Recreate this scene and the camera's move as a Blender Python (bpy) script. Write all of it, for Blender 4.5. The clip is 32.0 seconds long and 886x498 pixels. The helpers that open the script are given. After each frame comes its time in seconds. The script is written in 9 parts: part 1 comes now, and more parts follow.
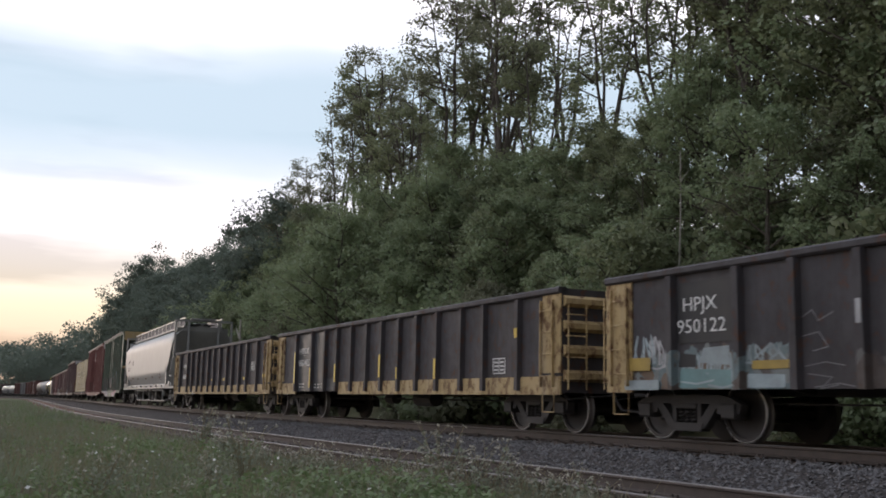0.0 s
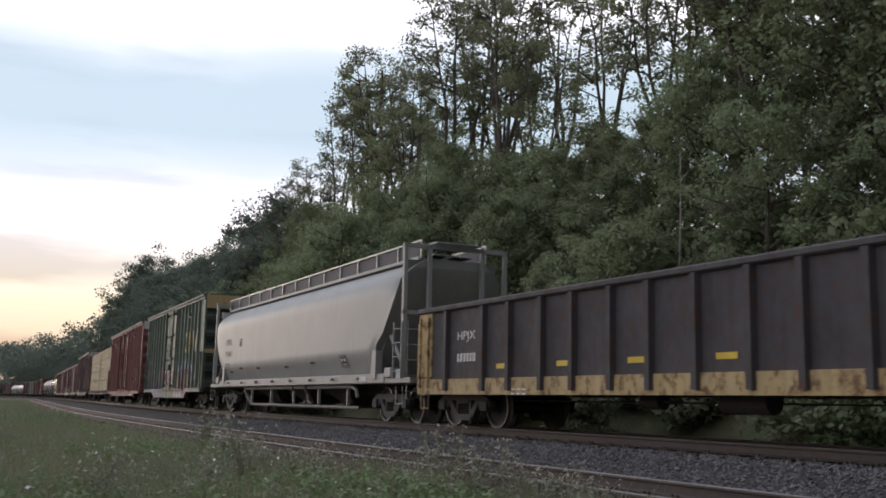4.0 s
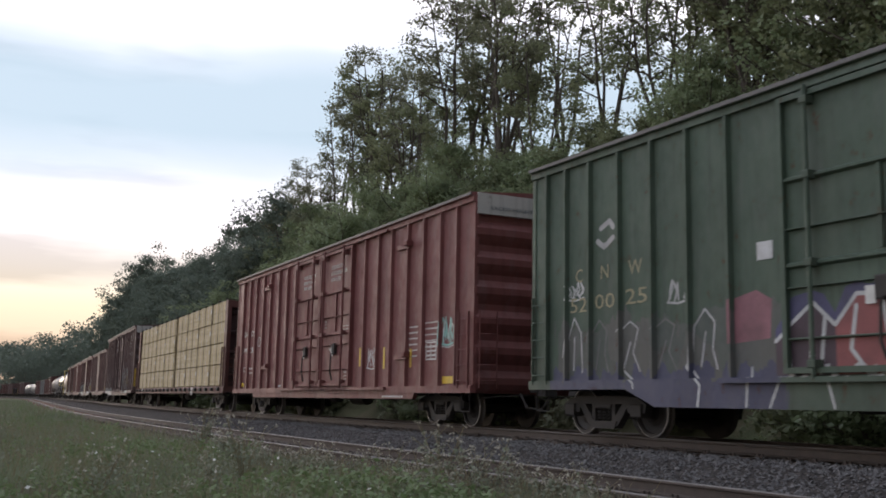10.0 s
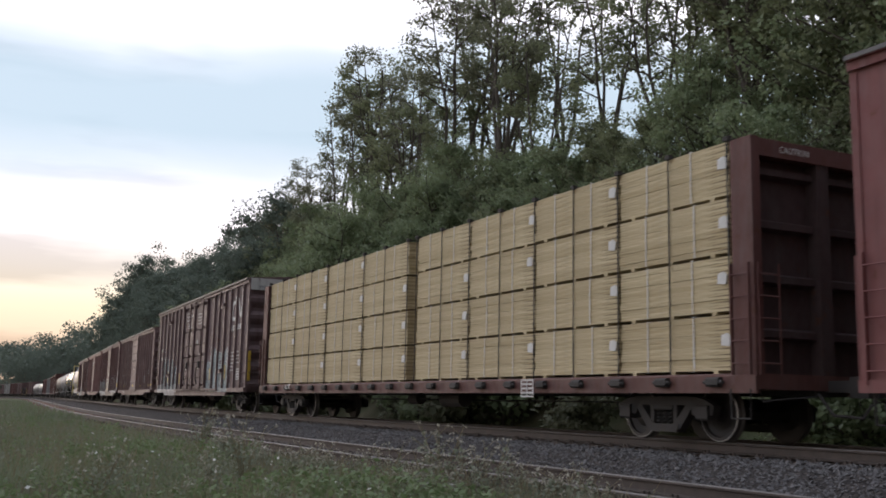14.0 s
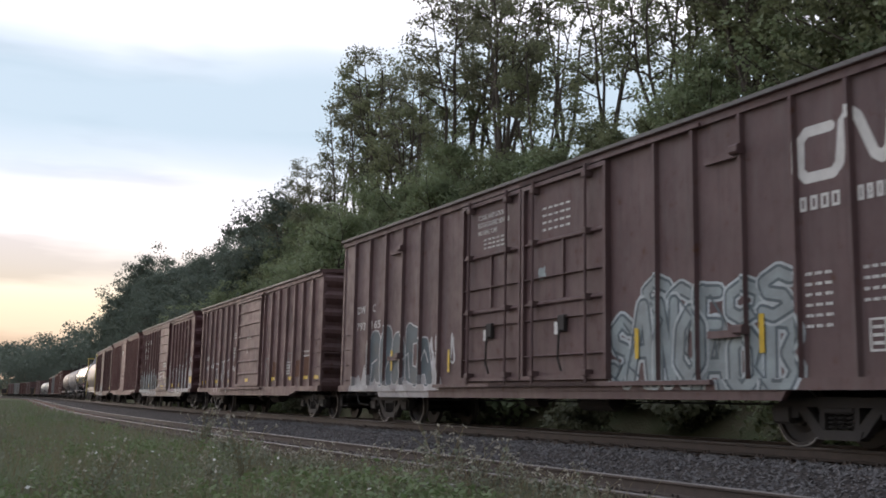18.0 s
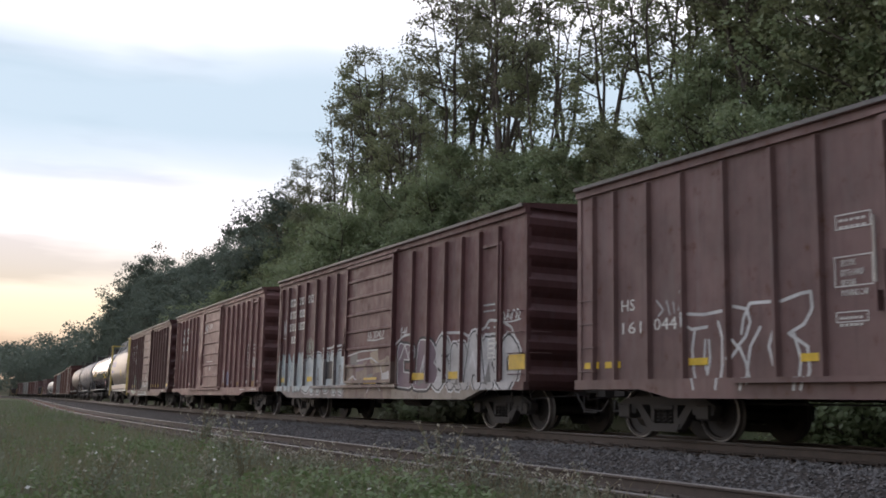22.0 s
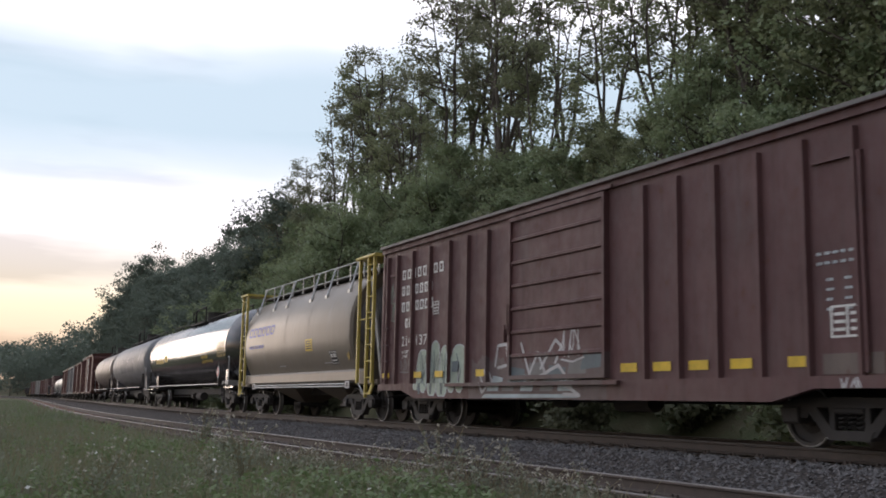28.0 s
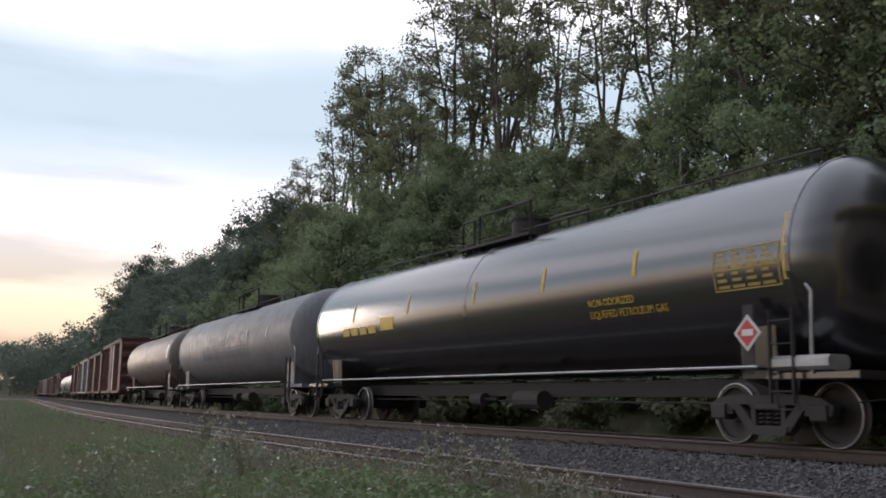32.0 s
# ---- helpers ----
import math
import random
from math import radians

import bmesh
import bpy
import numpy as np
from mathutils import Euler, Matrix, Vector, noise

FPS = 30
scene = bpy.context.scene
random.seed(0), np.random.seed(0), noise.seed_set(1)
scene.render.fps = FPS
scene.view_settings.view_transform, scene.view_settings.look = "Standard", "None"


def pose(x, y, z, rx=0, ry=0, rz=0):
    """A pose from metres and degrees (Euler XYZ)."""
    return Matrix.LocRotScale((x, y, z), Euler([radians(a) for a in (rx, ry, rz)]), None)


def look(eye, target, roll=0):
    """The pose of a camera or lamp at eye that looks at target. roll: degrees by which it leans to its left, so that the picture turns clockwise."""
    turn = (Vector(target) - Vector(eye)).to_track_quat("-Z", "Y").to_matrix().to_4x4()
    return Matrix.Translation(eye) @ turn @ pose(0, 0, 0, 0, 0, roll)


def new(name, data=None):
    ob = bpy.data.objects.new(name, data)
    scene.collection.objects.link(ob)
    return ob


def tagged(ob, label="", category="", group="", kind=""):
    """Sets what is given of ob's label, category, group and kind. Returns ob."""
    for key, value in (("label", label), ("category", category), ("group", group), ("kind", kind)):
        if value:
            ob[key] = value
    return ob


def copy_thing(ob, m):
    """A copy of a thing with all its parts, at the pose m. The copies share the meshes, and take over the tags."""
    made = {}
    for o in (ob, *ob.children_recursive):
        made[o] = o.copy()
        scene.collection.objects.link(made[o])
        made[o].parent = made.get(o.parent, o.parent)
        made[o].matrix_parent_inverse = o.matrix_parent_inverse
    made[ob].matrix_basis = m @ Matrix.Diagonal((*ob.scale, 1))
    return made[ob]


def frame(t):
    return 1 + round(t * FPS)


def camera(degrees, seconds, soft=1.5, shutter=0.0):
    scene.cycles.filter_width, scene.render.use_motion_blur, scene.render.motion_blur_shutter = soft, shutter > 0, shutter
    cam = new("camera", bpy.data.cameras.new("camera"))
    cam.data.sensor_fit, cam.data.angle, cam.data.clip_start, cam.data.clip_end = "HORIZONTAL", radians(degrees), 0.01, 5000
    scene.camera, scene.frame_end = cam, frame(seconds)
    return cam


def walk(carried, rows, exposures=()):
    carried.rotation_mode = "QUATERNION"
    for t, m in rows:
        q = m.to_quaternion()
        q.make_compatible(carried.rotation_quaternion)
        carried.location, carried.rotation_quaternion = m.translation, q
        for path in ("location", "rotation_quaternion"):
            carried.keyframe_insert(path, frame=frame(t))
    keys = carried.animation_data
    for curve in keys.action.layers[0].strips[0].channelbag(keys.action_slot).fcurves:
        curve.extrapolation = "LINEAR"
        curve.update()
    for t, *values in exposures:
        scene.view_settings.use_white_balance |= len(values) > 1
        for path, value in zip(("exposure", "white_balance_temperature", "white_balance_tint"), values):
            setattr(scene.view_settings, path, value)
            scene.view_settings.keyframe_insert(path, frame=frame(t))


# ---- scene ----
# camera: stands still beside the line, a little above rail height
cam = camera(47.636, 32.0, soft=1.75, shutter=0.2)
STAND = pose(0, 0, 0.5018, 98.7657, 0, 60.352) @ pose(0, 0, 0, 0, 0, 1.2003)
walk(cam, [(0.0, STAND), (32.0, STAND)])

# ------------------------------------------------------------ sky, sun
world = bpy.data.worlds.new("sky")
scene.world = world
world.use_nodes = True


def link(nt, a, b):
    nt.links.new(a, b)


def build_sky(nt):
    nt.nodes.clear()
    N = nt.nodes.new
    out, bg = N("ShaderNodeOutputWorld"), N("ShaderNodeBackground")
    sky = N("ShaderNodeTexSky")
    sky.sky_type, sky.sun_disc = "NISHITA", False
    sky.sun_elevation, sky.sun_rotation = radians(5), radians(-96)
    sky.air_density, sky.dust_density, sky.ozone_density = 1.0, 0.2, 3.0
    dim = N("ShaderNodeMix")
    dim.data_type, dim.blend_type = "RGBA", "MULTIPLY"
    dim.inputs[0].default_value = 1.0
    dim.inputs[7].default_value = (SKY_K, SKY_K, SKY_K, 1)
    link(nt, sky.outputs[0], dim.inputs[6])
    # a thin veil of high haze over the blue
    veil = N("ShaderNodeMix")
    veil.data_type = "RGBA"
    veil.inputs[0].default_value = 0.85
    veil.inputs[7].default_value = (0.355, 0.485, 0.535, 1)
    link(nt, dim.outputs[2], veil.inputs[6])
    co = N("ShaderNodeTexCoord")
    sep = N("ShaderNodeSeparateXYZ")
    link(nt, co.outputs["Generated"], sep.inputs[0])
    # flat cloud sheets: noise stretched along the horizon
    mp = N("ShaderNodeMapping")
    mp.inputs["Scale"].default_value = (1.1, 1.1, 3.0)
    mp.inputs["Location"].default_value = (0.3, 1.1, 0.35)
    link(nt, co.outputs["Generated"], mp.inputs[0])
    n1 = N("ShaderNodeTexNoise")
    n1.inputs["Scale"].default_value, n1.inputs["Detail"].default_value = 1.6, 5
    n1.inputs["Roughness"].default_value = 0.5
    link(nt, mp.outputs[0], n1.inputs[0])
    # height of the direction, bent by the noise
    bend = N("ShaderNodeMath")
    bend.operation = "MULTIPLY_ADD"
    bend.inputs[1].default_value = 0.16
    link(nt, n1.outputs[0], bend.inputs[0])
    link(nt, sep.outputs[2], bend.inputs[2])
    band = N("ShaderNodeValToRGB")
    cr = band.color_ramp
    stops = [(0.0, 1.0), (0.235, 1.0), (0.285, 0.42), (0.33, 0.14), (0.385, 0.14), (0.415, 0.35), (0.455, 0.97), (0.56, 0.9), (0.62, 0.35), (0.75, 0.85), (1.0, 0.7)]
    while len(cr.elements) < len(stops):
        cr.elements.new(0.5)
    for e, (p, v) in zip(cr.elements, stops):
        e.position, e.color = p, (v, v, v, 1)
    link(nt, bend.outputs[0], band.inputs[0])
    # cloud colour: orange glow low on the horizon, white above
    glow = N("ShaderNodeValToRGB")
    gr = glow.color_ramp
    gstops = [(0.0, (0.50, 0.36, 0.25)), (0.05, (0.66, 0.515, 0.36)), (0.085, (0.73, 0.635, 0.44)), (0.12, (0.75, 0.70, 0.60)), (0.17, (0.80, 0.785, 0.79)), (0.5, (0.88, 0.91, 0.98)), (1.0, (0.80, 0.87, 0.99))]
    while len(gr.elements) < len(gstops):
        gr.elements.new(0.5)
    for e, (p, c) in zip(gr.elements, gstops):
        e.position, e.color = p, (*c, 1)
    link(nt, sep.outputs[2], glow.inputs[0])
    # thin grey streaks in the cloud
    mp2 = N("ShaderNodeMapping")
    mp2.inputs["Scale"].default_value = (1.6, 1.6, 10)
    link(nt, co.outputs["Generated"], mp2.inputs[0])
    n2 = N("ShaderNodeTexNoise")
    n2.inputs["Scale"].default_value, n2.inputs["Detail"].default_value = 2.3, 4
    link(nt, mp2.outputs[0], n2.inputs[0])
    gray = N("ShaderNodeMapRange")
    gray.inputs[1].default_value, gray.inputs[2].default_value = 0.50, 0.68
    gray.inputs[3].default_value, gray.inputs[4].default_value = 1.0, 0.70
    link(nt, n2.outputs[0], gray.inputs[0])
    cl = N("ShaderNodeMix")
    cl.data_type, cl.blend_type = "RGBA", "MULTIPLY"
    cl.inputs[0].default_value = 1.0
    link(nt, glow.outputs[0], cl.inputs[6])
    link(nt, gray.outputs[0], cl.inputs[7])
    mix = N("ShaderNodeMix")
    mix.data_type = "RGBA"
    link(nt, band.outputs[0], mix.inputs[0])
    link(nt, veil.outputs[2], mix.inputs[6])
    link(nt, cl.outputs[2], mix.inputs[7])
    # dusk: the sky is brightest towards the sunset and dims away from it
    fall = N("ShaderNodeMapRange")
    fall.interpolation_type = "SMOOTHSTEP"
    for k, v in enumerate((-0.3, 0.95, 1.05, 0.26)):
        fall.inputs[k + 1].default_value = v
    link(nt, sep.outputs[0], fall.inputs[0])
    bg.inputs[1].default_value = 1.0
    link(nt, fall.outputs[0], bg.inputs[1])
    link(nt, mix.outputs[2], bg.inputs[0])
    link(nt, bg.outputs[0], out.inputs[0])


SKY_K = 0.10
build_sky(world.node_tree)
sun = new("sun", bpy.data.lights.new("sun", "SUN"))
sun.data.energy, sun.data.angle, sun.data.color = 0.3, radians(16), (1.0, 0.86, 0.70)
sun.matrix_world = look((0, 0, 60), (48, 5.0, 55.0))
scene.view_settings.exposure = 0.64
scene.view_settings.use_white_balance = True
scene.view_settings.white_balance_temperature, scene.view_settings.white_balance_tint = 6460, 19

# ------------------------------------------------------------ the line's plan
# main line: a curve of about 810 m radius, then straight, then a gentle bend back
GRID = np.linspace(-3000, 1200, 21001)
STEP = GRID[1] - GRID[0]
HEAD = 0.001233 * (np.clip(GRID, -80, 20) - 20) + 0.0007 * (-230 - np.clip(GRID, -420, -230))
PX, PY = np.cumsum(np.cos(HEAD)) * STEP, np.cumsum(np.sin(HEAD)) * STEP
ZERO = int(np.argmin(abs(GRID)))
PX, PY = PX - PX[ZERO], PY - PY[ZERO] + 12.13


def line(s, d=0.0):
    """Place and heading at s metres along the main line, d metres to its hill side."""
    h = float(np.interp(s, GRID, HEAD))
    return (float(np.interp(s, GRID, PX)) - d * math.sin(h), float(np.interp(s, GRID, PY)) + d * math.cos(h), h)


def rolled(t):
    """How far the train has rolled at t seconds, from its place at 14 s."""
    return 7.3275 * (t - 14) + 0.0040149 * (t - 14) ** 2


def hill(s, d):
    """Height of the ground."""
    if d < -6.7:
        z = -0.56 - 0.02 * min(-6.7 - d, 12) + 0.05 * noise.noise((s * 0.23, d * 0.3, 0)) + 0.02 * noise.noise((s * 1.1, d * 1.1, 4))
    elif d < -3.3:
        z = -0.52
    elif d < -2.2:
        z = -0.52 + (d + 3.3) / 1.1 * 0.3
    elif d < 2.0:
        z = -0.22
    elif d < 3.4:
        z = -0.22 - (d - 2.0) / 1.4 * 0.35
    elif d < 5.5:
        z = -0.57
    else:
        e = d - 5.5
        top = 9.6 + 0.8 * noise.noise((s * 0.012, 0, 7))
        z = -0.57 + top * (1 - math.exp(-((e / 7.5) ** 1.6))) + max(0, e - 14) * 0.02
        z += min(1, e / 4) * (0.5 * noise.noise((s * 0.12, d * 0.12, 0)) + 0.2 * noise.noise((s * 0.5, d * 0.5, 3)))
    return z


# ------------------------------------------------------------ materials
class Nodes:
    """Short words for the nodes of one material."""

    def __init__(self, name):
        self.mat = bpy.data.materials.new(name)
        self.mat.use_nodes = True
        self.nt = self.mat.node_tree
        self.bsdf = self.nt.nodes["Principled BSDF"]
        self.co = self.nt.nodes.new("ShaderNodeTexCoord")

    def node(self, kind):
        return self.nt.nodes.new(kind)

    def put(self, value, socket):
        if isinstance(value, (int, float)):
            socket.default_value = value
        elif isinstance(value, tuple):
            socket.default_value = (*value, 1) if len(value) == 3 and len(socket.default_value) == 4 else value
        else:
            self.nt.links.new(value, socket)

    def noise(self, scale, detail=4.0, stretch=None, rough=0.55, distort=0.0, space="Object", offset=(0, 0, 0)):
        n = self.node("ShaderNodeTexNoise")
        n.inputs["Scale"].default_value, n.inputs["Detail"].default_value = scale, detail
        n.inputs["Roughness"].default_value, n.inputs["Distortion"].default_value = rough, distort
        mp = self.node("ShaderNodeMapping")
        mp.inputs["Scale"].default_value = stretch or (1, 1, 1)
        mp.inputs["Location"].default_value = offset
        self.nt.links.new(self.co.outputs[space], mp.inputs[0])
        self.nt.links.new(mp.outputs[0], n.inputs[0])
        return n.outputs[0]

    def math(self, op, a, b=0.0, c=0.0):
        m = self.node("ShaderNodeMath")
        m.operation = op
        for k, v in enumerate((a, b, c)):
            self.put(v, m.inputs[k])
        return m.outputs[0]

    def ramp(self, value, lo, hi, a=0.0, b=1.0):
        m = self.node("ShaderNodeMapRange")
        self.put(value, m.inputs[0])
        for k, v in enumerate((lo, hi, a, b)):
            m.inputs[k + 1].default_value = v
        return m.outputs[0]

    def mix(self, k, a, b, how="MIX"):
        m = self.node("ShaderNodeMix")
        m.data_type, m.blend_type = "RGBA", how
        self.put(k, m.inputs[0])
        self.put(a, m.inputs[6])
        self.put(b, m.inputs[7])
        return m.outputs[2]

    def bump(self, height, strength, distance=0.02):
        b = self.node("ShaderNodeBump")
        b.inputs["Strength"].default_value, b.inputs["Distance"].default_value = strength, distance
        self.nt.links.new(height, b.inputs["Height"])
        self.nt.links.new(b.outputs[0], self.bsdf.inputs["Normal"])

    def done(self, colour, rough, metal=0.0):
        self.put(colour, self.bsdf.inputs["Base Color"])
        self.put(rough, self.bsdf.inputs["Roughness"])
        self.bsdf.inputs["Metallic"].default_value = metal
        return self.mat


def shade(c, k):
    return tuple(min(1.0, v * k) for v in c)


def plain(name, base, rough=0.6, metal=0.0, vary=0.3, scale=2.0, bump=0.1):
    """One surface with broad and fine variation."""
    n = Nodes(name)
    broad, fine = n.noise(scale), n.noise(scale * 18, 3)
    col = n.mix(n.ramp(broad, 0.3, 0.7), shade(base, 1 - vary), shade(base, 1 + vary))
    col = n.mix(n.ramp(fine, 0.35, 0.75, 0, 0.35), col, shade(base, 0.6))
    if bump:
        n.bump(fine, bump)
    return n.done(col, n.ramp(broad, 0.3, 0.7, max(0.05, rough - 0.1), min(1, rough + 0.1)), metal)


def graffiti_layer(n, col, x0, x1, z0, z1, palette, edge, cell=1.0, seed=0.0, cover=1.0, lines=True):
    """Sprayed lettering-like cells with outlines inside a ragged patch of the side."""
    sep = n.node("ShaderNodeSeparateXYZ")
    n.nt.links.new(n.co.outputs["Object"], sep.inputs[0])
    x, y, z = sep.outputs
    wob = n.noise(1.7, 3, (1, 0, 1), offset=(seed, 0, seed))
    spike = n.noise(3.2, 2, (1.5, 0, 0.25), offset=(seed * 2, 0, 0))
    top = n.math("ADD", z1 - 0.75, n.math("ADD", n.math("MULTIPLY", wob, 0.7), n.math("MULTIPLY", spike, 0.8)))
    inside = n.math("MULTIPLY", n.math("LESS_THAN", z, top), n.math("GREATER_THAN", n.math("ADD", z, n.math("MULTIPLY", wob, 0.3)), z0 + 0.15))
    xs = n.math("ADD", x, n.math("MULTIPLY_ADD", spike, 0.5, -0.25))
    inside = n.math("MULTIPLY", inside, n.math("MULTIPLY", n.math("GREATER_THAN", xs, x0), n.math("LESS_THAN", xs, x1)))
    inside = n.math("MULTIPLY", inside, n.math("LESS_THAN", y, -1.2))
    mp = n.node("ShaderNodeMapping")
    mp.inputs["Scale"].default_value, mp.inputs["Location"].default_value = (1.25 / cell, 0, 0.7 / cell), (seed, 0, seed * 1.7)
    add = n.node("ShaderNodeVectorMath")
    add.operation = "MULTIPLY_ADD"
    warp = n.node("ShaderNodeTexNoise")
    warp.inputs["Scale"].default_value, warp.inputs["Detail"].default_value = 1.5 / cell, 1
    n.nt.links.new(n.co.outputs["Object"], warp.inputs[0])
    n.nt.links.new(warp.outputs[1], add.inputs[0])
    add.inputs[1].default_value = (0.9 * cell,) * 3
    n.nt.links.new(n.co.outputs["Object"], add.inputs[2])
    n.nt.links.new(add.outputs[0], mp.inputs[0])
    vo, ve = n.node("ShaderNodeTexVoronoi"), n.node("ShaderNodeTexVoronoi")
    ve.feature = "DISTANCE_TO_EDGE"
    for v in (vo, ve):
        v.inputs["Scale"].default_value = 1.6
        n.nt.links.new(mp.outputs[0], v.inputs["Vector"])
    pick = n.node("ShaderNodeValToRGB")
    pick.color_ramp.interpolation = "CONSTANT"
    while len(pick.color_ramp.elements) < len(palette):
        pick.color_ramp.elements.new(0.5)
    for k, (e, c) in enumerate(zip(pick.color_ramp.elements, palette)):
        e.position, e.color = k / len(palette), (*c, 1)
    n.nt.links.new(vo.outputs["Color"], pick.inputs[0])
    paint = n.mix(n.ramp(n.noise(5, 2, offset=(seed, 0, 0)), 0.4, 0.75, 0, 0.3), pick.outputs[0], edge)
    if not lines:
        worn = n.ramp(n.noise(14, 4), 0.25, 0.42, 0.5, 1.0)
        return n.mix(n.math("MULTIPLY", inside, n.math("MULTIPLY", worn, cover)), col, paint)
    ring = n.math("ABSOLUTE", n.math("SUBTRACT", ve.outputs["Distance"], 0.13))
    paint = n.mix(n.math("LESS_THAN", ring, 0.022), paint, edge)
    paint = n.mix(n.math("LESS_THAN", ve.outputs["Distance"], 0.035), paint, shade(palette[0], 0.12))
    worn = n.ramp(n.noise(14, 4), 0.25, 0.42, 0.35, 1.0)
    return n.mix(n.math("MULTIPLY", inside, n.math("MULTIPLY", worn, cover)), col, paint)


def car_paint(name, base, fade=0.3, rust=0.25, rough=0.55, dust=0.3, art=(), metal=0.0, z_dust=1.7, dent=0.12, gloss=0.42, runs=0.45, even=False):
    """Weathered paint of a freight car: faded patches, run-off streaks, rust and road dust, and sprayed art."""
    n = Nodes(name)
    broad = n.noise(0.9, 4)
    streak = n.noise(3.0, 4, (2.2, 2.2, 0.16))
    speck = n.noise(5.5, 6, (1, 1, 0.7), 0.68)
    fine = n.noise(55, 3)
    col = n.mix(n.ramp(broad, 0.3, 0.7), shade(base, 1 - fade * 0.6), shade(base, 1 + fade))
    col = n.mix(n.ramp(streak, 0.5, 0.75, 0, runs), col, shade(base, 0.5))
    g = (base[0] + base[1] + base[2]) / 3
    col = n.mix(n.ramp(n.noise(2.3, 3, (1.6, 1.6, 0.3), offset=(7, 3, 1)), 0.55, 0.8, 0, 0.4), col, tuple(0.5 * v + 0.5 * min(0.6, g * 1.6 + 0.05) for v in base))
    for spec in art:
        col = graffiti_layer(n, col, *spec)
    col = n.mix(n.ramp(speck, 0.66 - rust * 0.42, 0.78 - rust * 0.38, 0, 0.85), col, (0.10, 0.042, 0.02))
    sep = n.node("ShaderNodeSeparateXYZ")
    n.nt.links.new(n.co.outputs["Object"], sep.inputs[0])
    low = n.math("MULTIPLY", n.ramp(sep.outputs[2], z_dust, 0.7), n.ramp(n.noise(1.8, 4, (1, 1, 0.5), offset=(3, 0, 2)), 0.3, 0.7, 0.2, 1.0))
    col = n.mix(n.math("MULTIPLY", low, dust), col, (0.11, 0.085, 0.065))
    if dent:
        n.bump(n.math("ADD", n.math("MULTIPLY", fine, 0.4), broad), dent, 0.03)
    n.bsdf.inputs["Specular IOR Level"].default_value = gloss
    return n.done(col, rough if even else n.ramp(speck, 0.4, 0.7, rough - 0.08, min(1, rough + 0.2)), metal)


M = {}
M["wheel"] = plain("wheel_steel_brown", (0.045, 0.040, 0.038), 0.65, 0.2)
M["tread"] = plain("wheel_tread_bright", (0.60, 0.59, 0.58), 0.38, 0.5, 0.1)
M["frame"] = plain("truck_casting", (0.040, 0.037, 0.036), 0.75, 0.0, 0.35, 4, 0.3)
M["under"] = plain("underframe_grime", (0.045, 0.041, 0.039), 0.85, 0.0, 0.3, 3, 0.3)
M["steel"] = plain("galvanised_steel", (0.42, 0.42, 0.41), 0.45, 0.4)
M["flashing"] = plain("weathered_roof_edge", (0.145, 0.14, 0.14), 0.6, 0.2, 0.3, 3)
M["screen"] = plain("dark_mesh_screen", (0.075, 0.072, 0.082), 0.7, 0.2, 0.2, 3)
M["rust"] = plain("rust_stain", (0.13, 0.06, 0.035), 0.9, 0.0, 0.35, 8)
M["grimy_pipe"] = plain("grimy_pipe_paint", (0.16, 0.145, 0.125), 0.7, 0.0, 0.45, 3, 0.1)
M["slate_panel"] = plain("slate_black_repaint", (0.028, 0.032, 0.039), 0.5, 0.0, 0.15, 2)
M["white"] = plain("white_stencil_paint", (0.66, 0.66, 0.64), 0.6, 0.0, 0.12, 5, 0)
M["cream"] = plain("cream_stencil_paint", (0.60, 0.50, 0.30), 0.6, 0.0, 0.2, 5, 0)
M["old_cream"] = plain("chalked_cream_paint", (0.34, 0.31, 0.20), 0.7, 0.0, 0.25, 5, 0)
M["gold"] = plain("golden_paint", (0.60, 0.40, 0.05), 0.55, 0.0, 0.2, 5, 0)
M["yellow"] = plain("yellow_safety_paint", (0.62, 0.42, 0.03), 0.5, 0.0, 0.2, 4, 0.05)
M["black"] = plain("black_stencil_paint", (0.02, 0.02, 0.022), 0.55, 0.0, 0.2, 5, 0)
M["teal"] = plain("teal_spray_paint", (0.22, 0.45, 0.42), 0.5, 0.0, 0.2, 4, 0)
M["blue"] = plain("blue_paint", (0.07, 0.09, 0.35), 0.5, 0.0, 0.2, 4, 0)
M["dull_gold"] = plain("dull_golden_stencil", (0.36, 0.25, 0.06), 0.6, 0.0, 0.25, 5, 0)
M["rust_ochre"] = plain("faded_ochre_plate", (0.24, 0.13, 0.05), 0.7, 0.0, 0.3, 4, 0.1)
M["redmark"] = plain("red_mark", (0.5, 0.04, 0.04), 0.5, 0.0, 0.15, 4, 0)
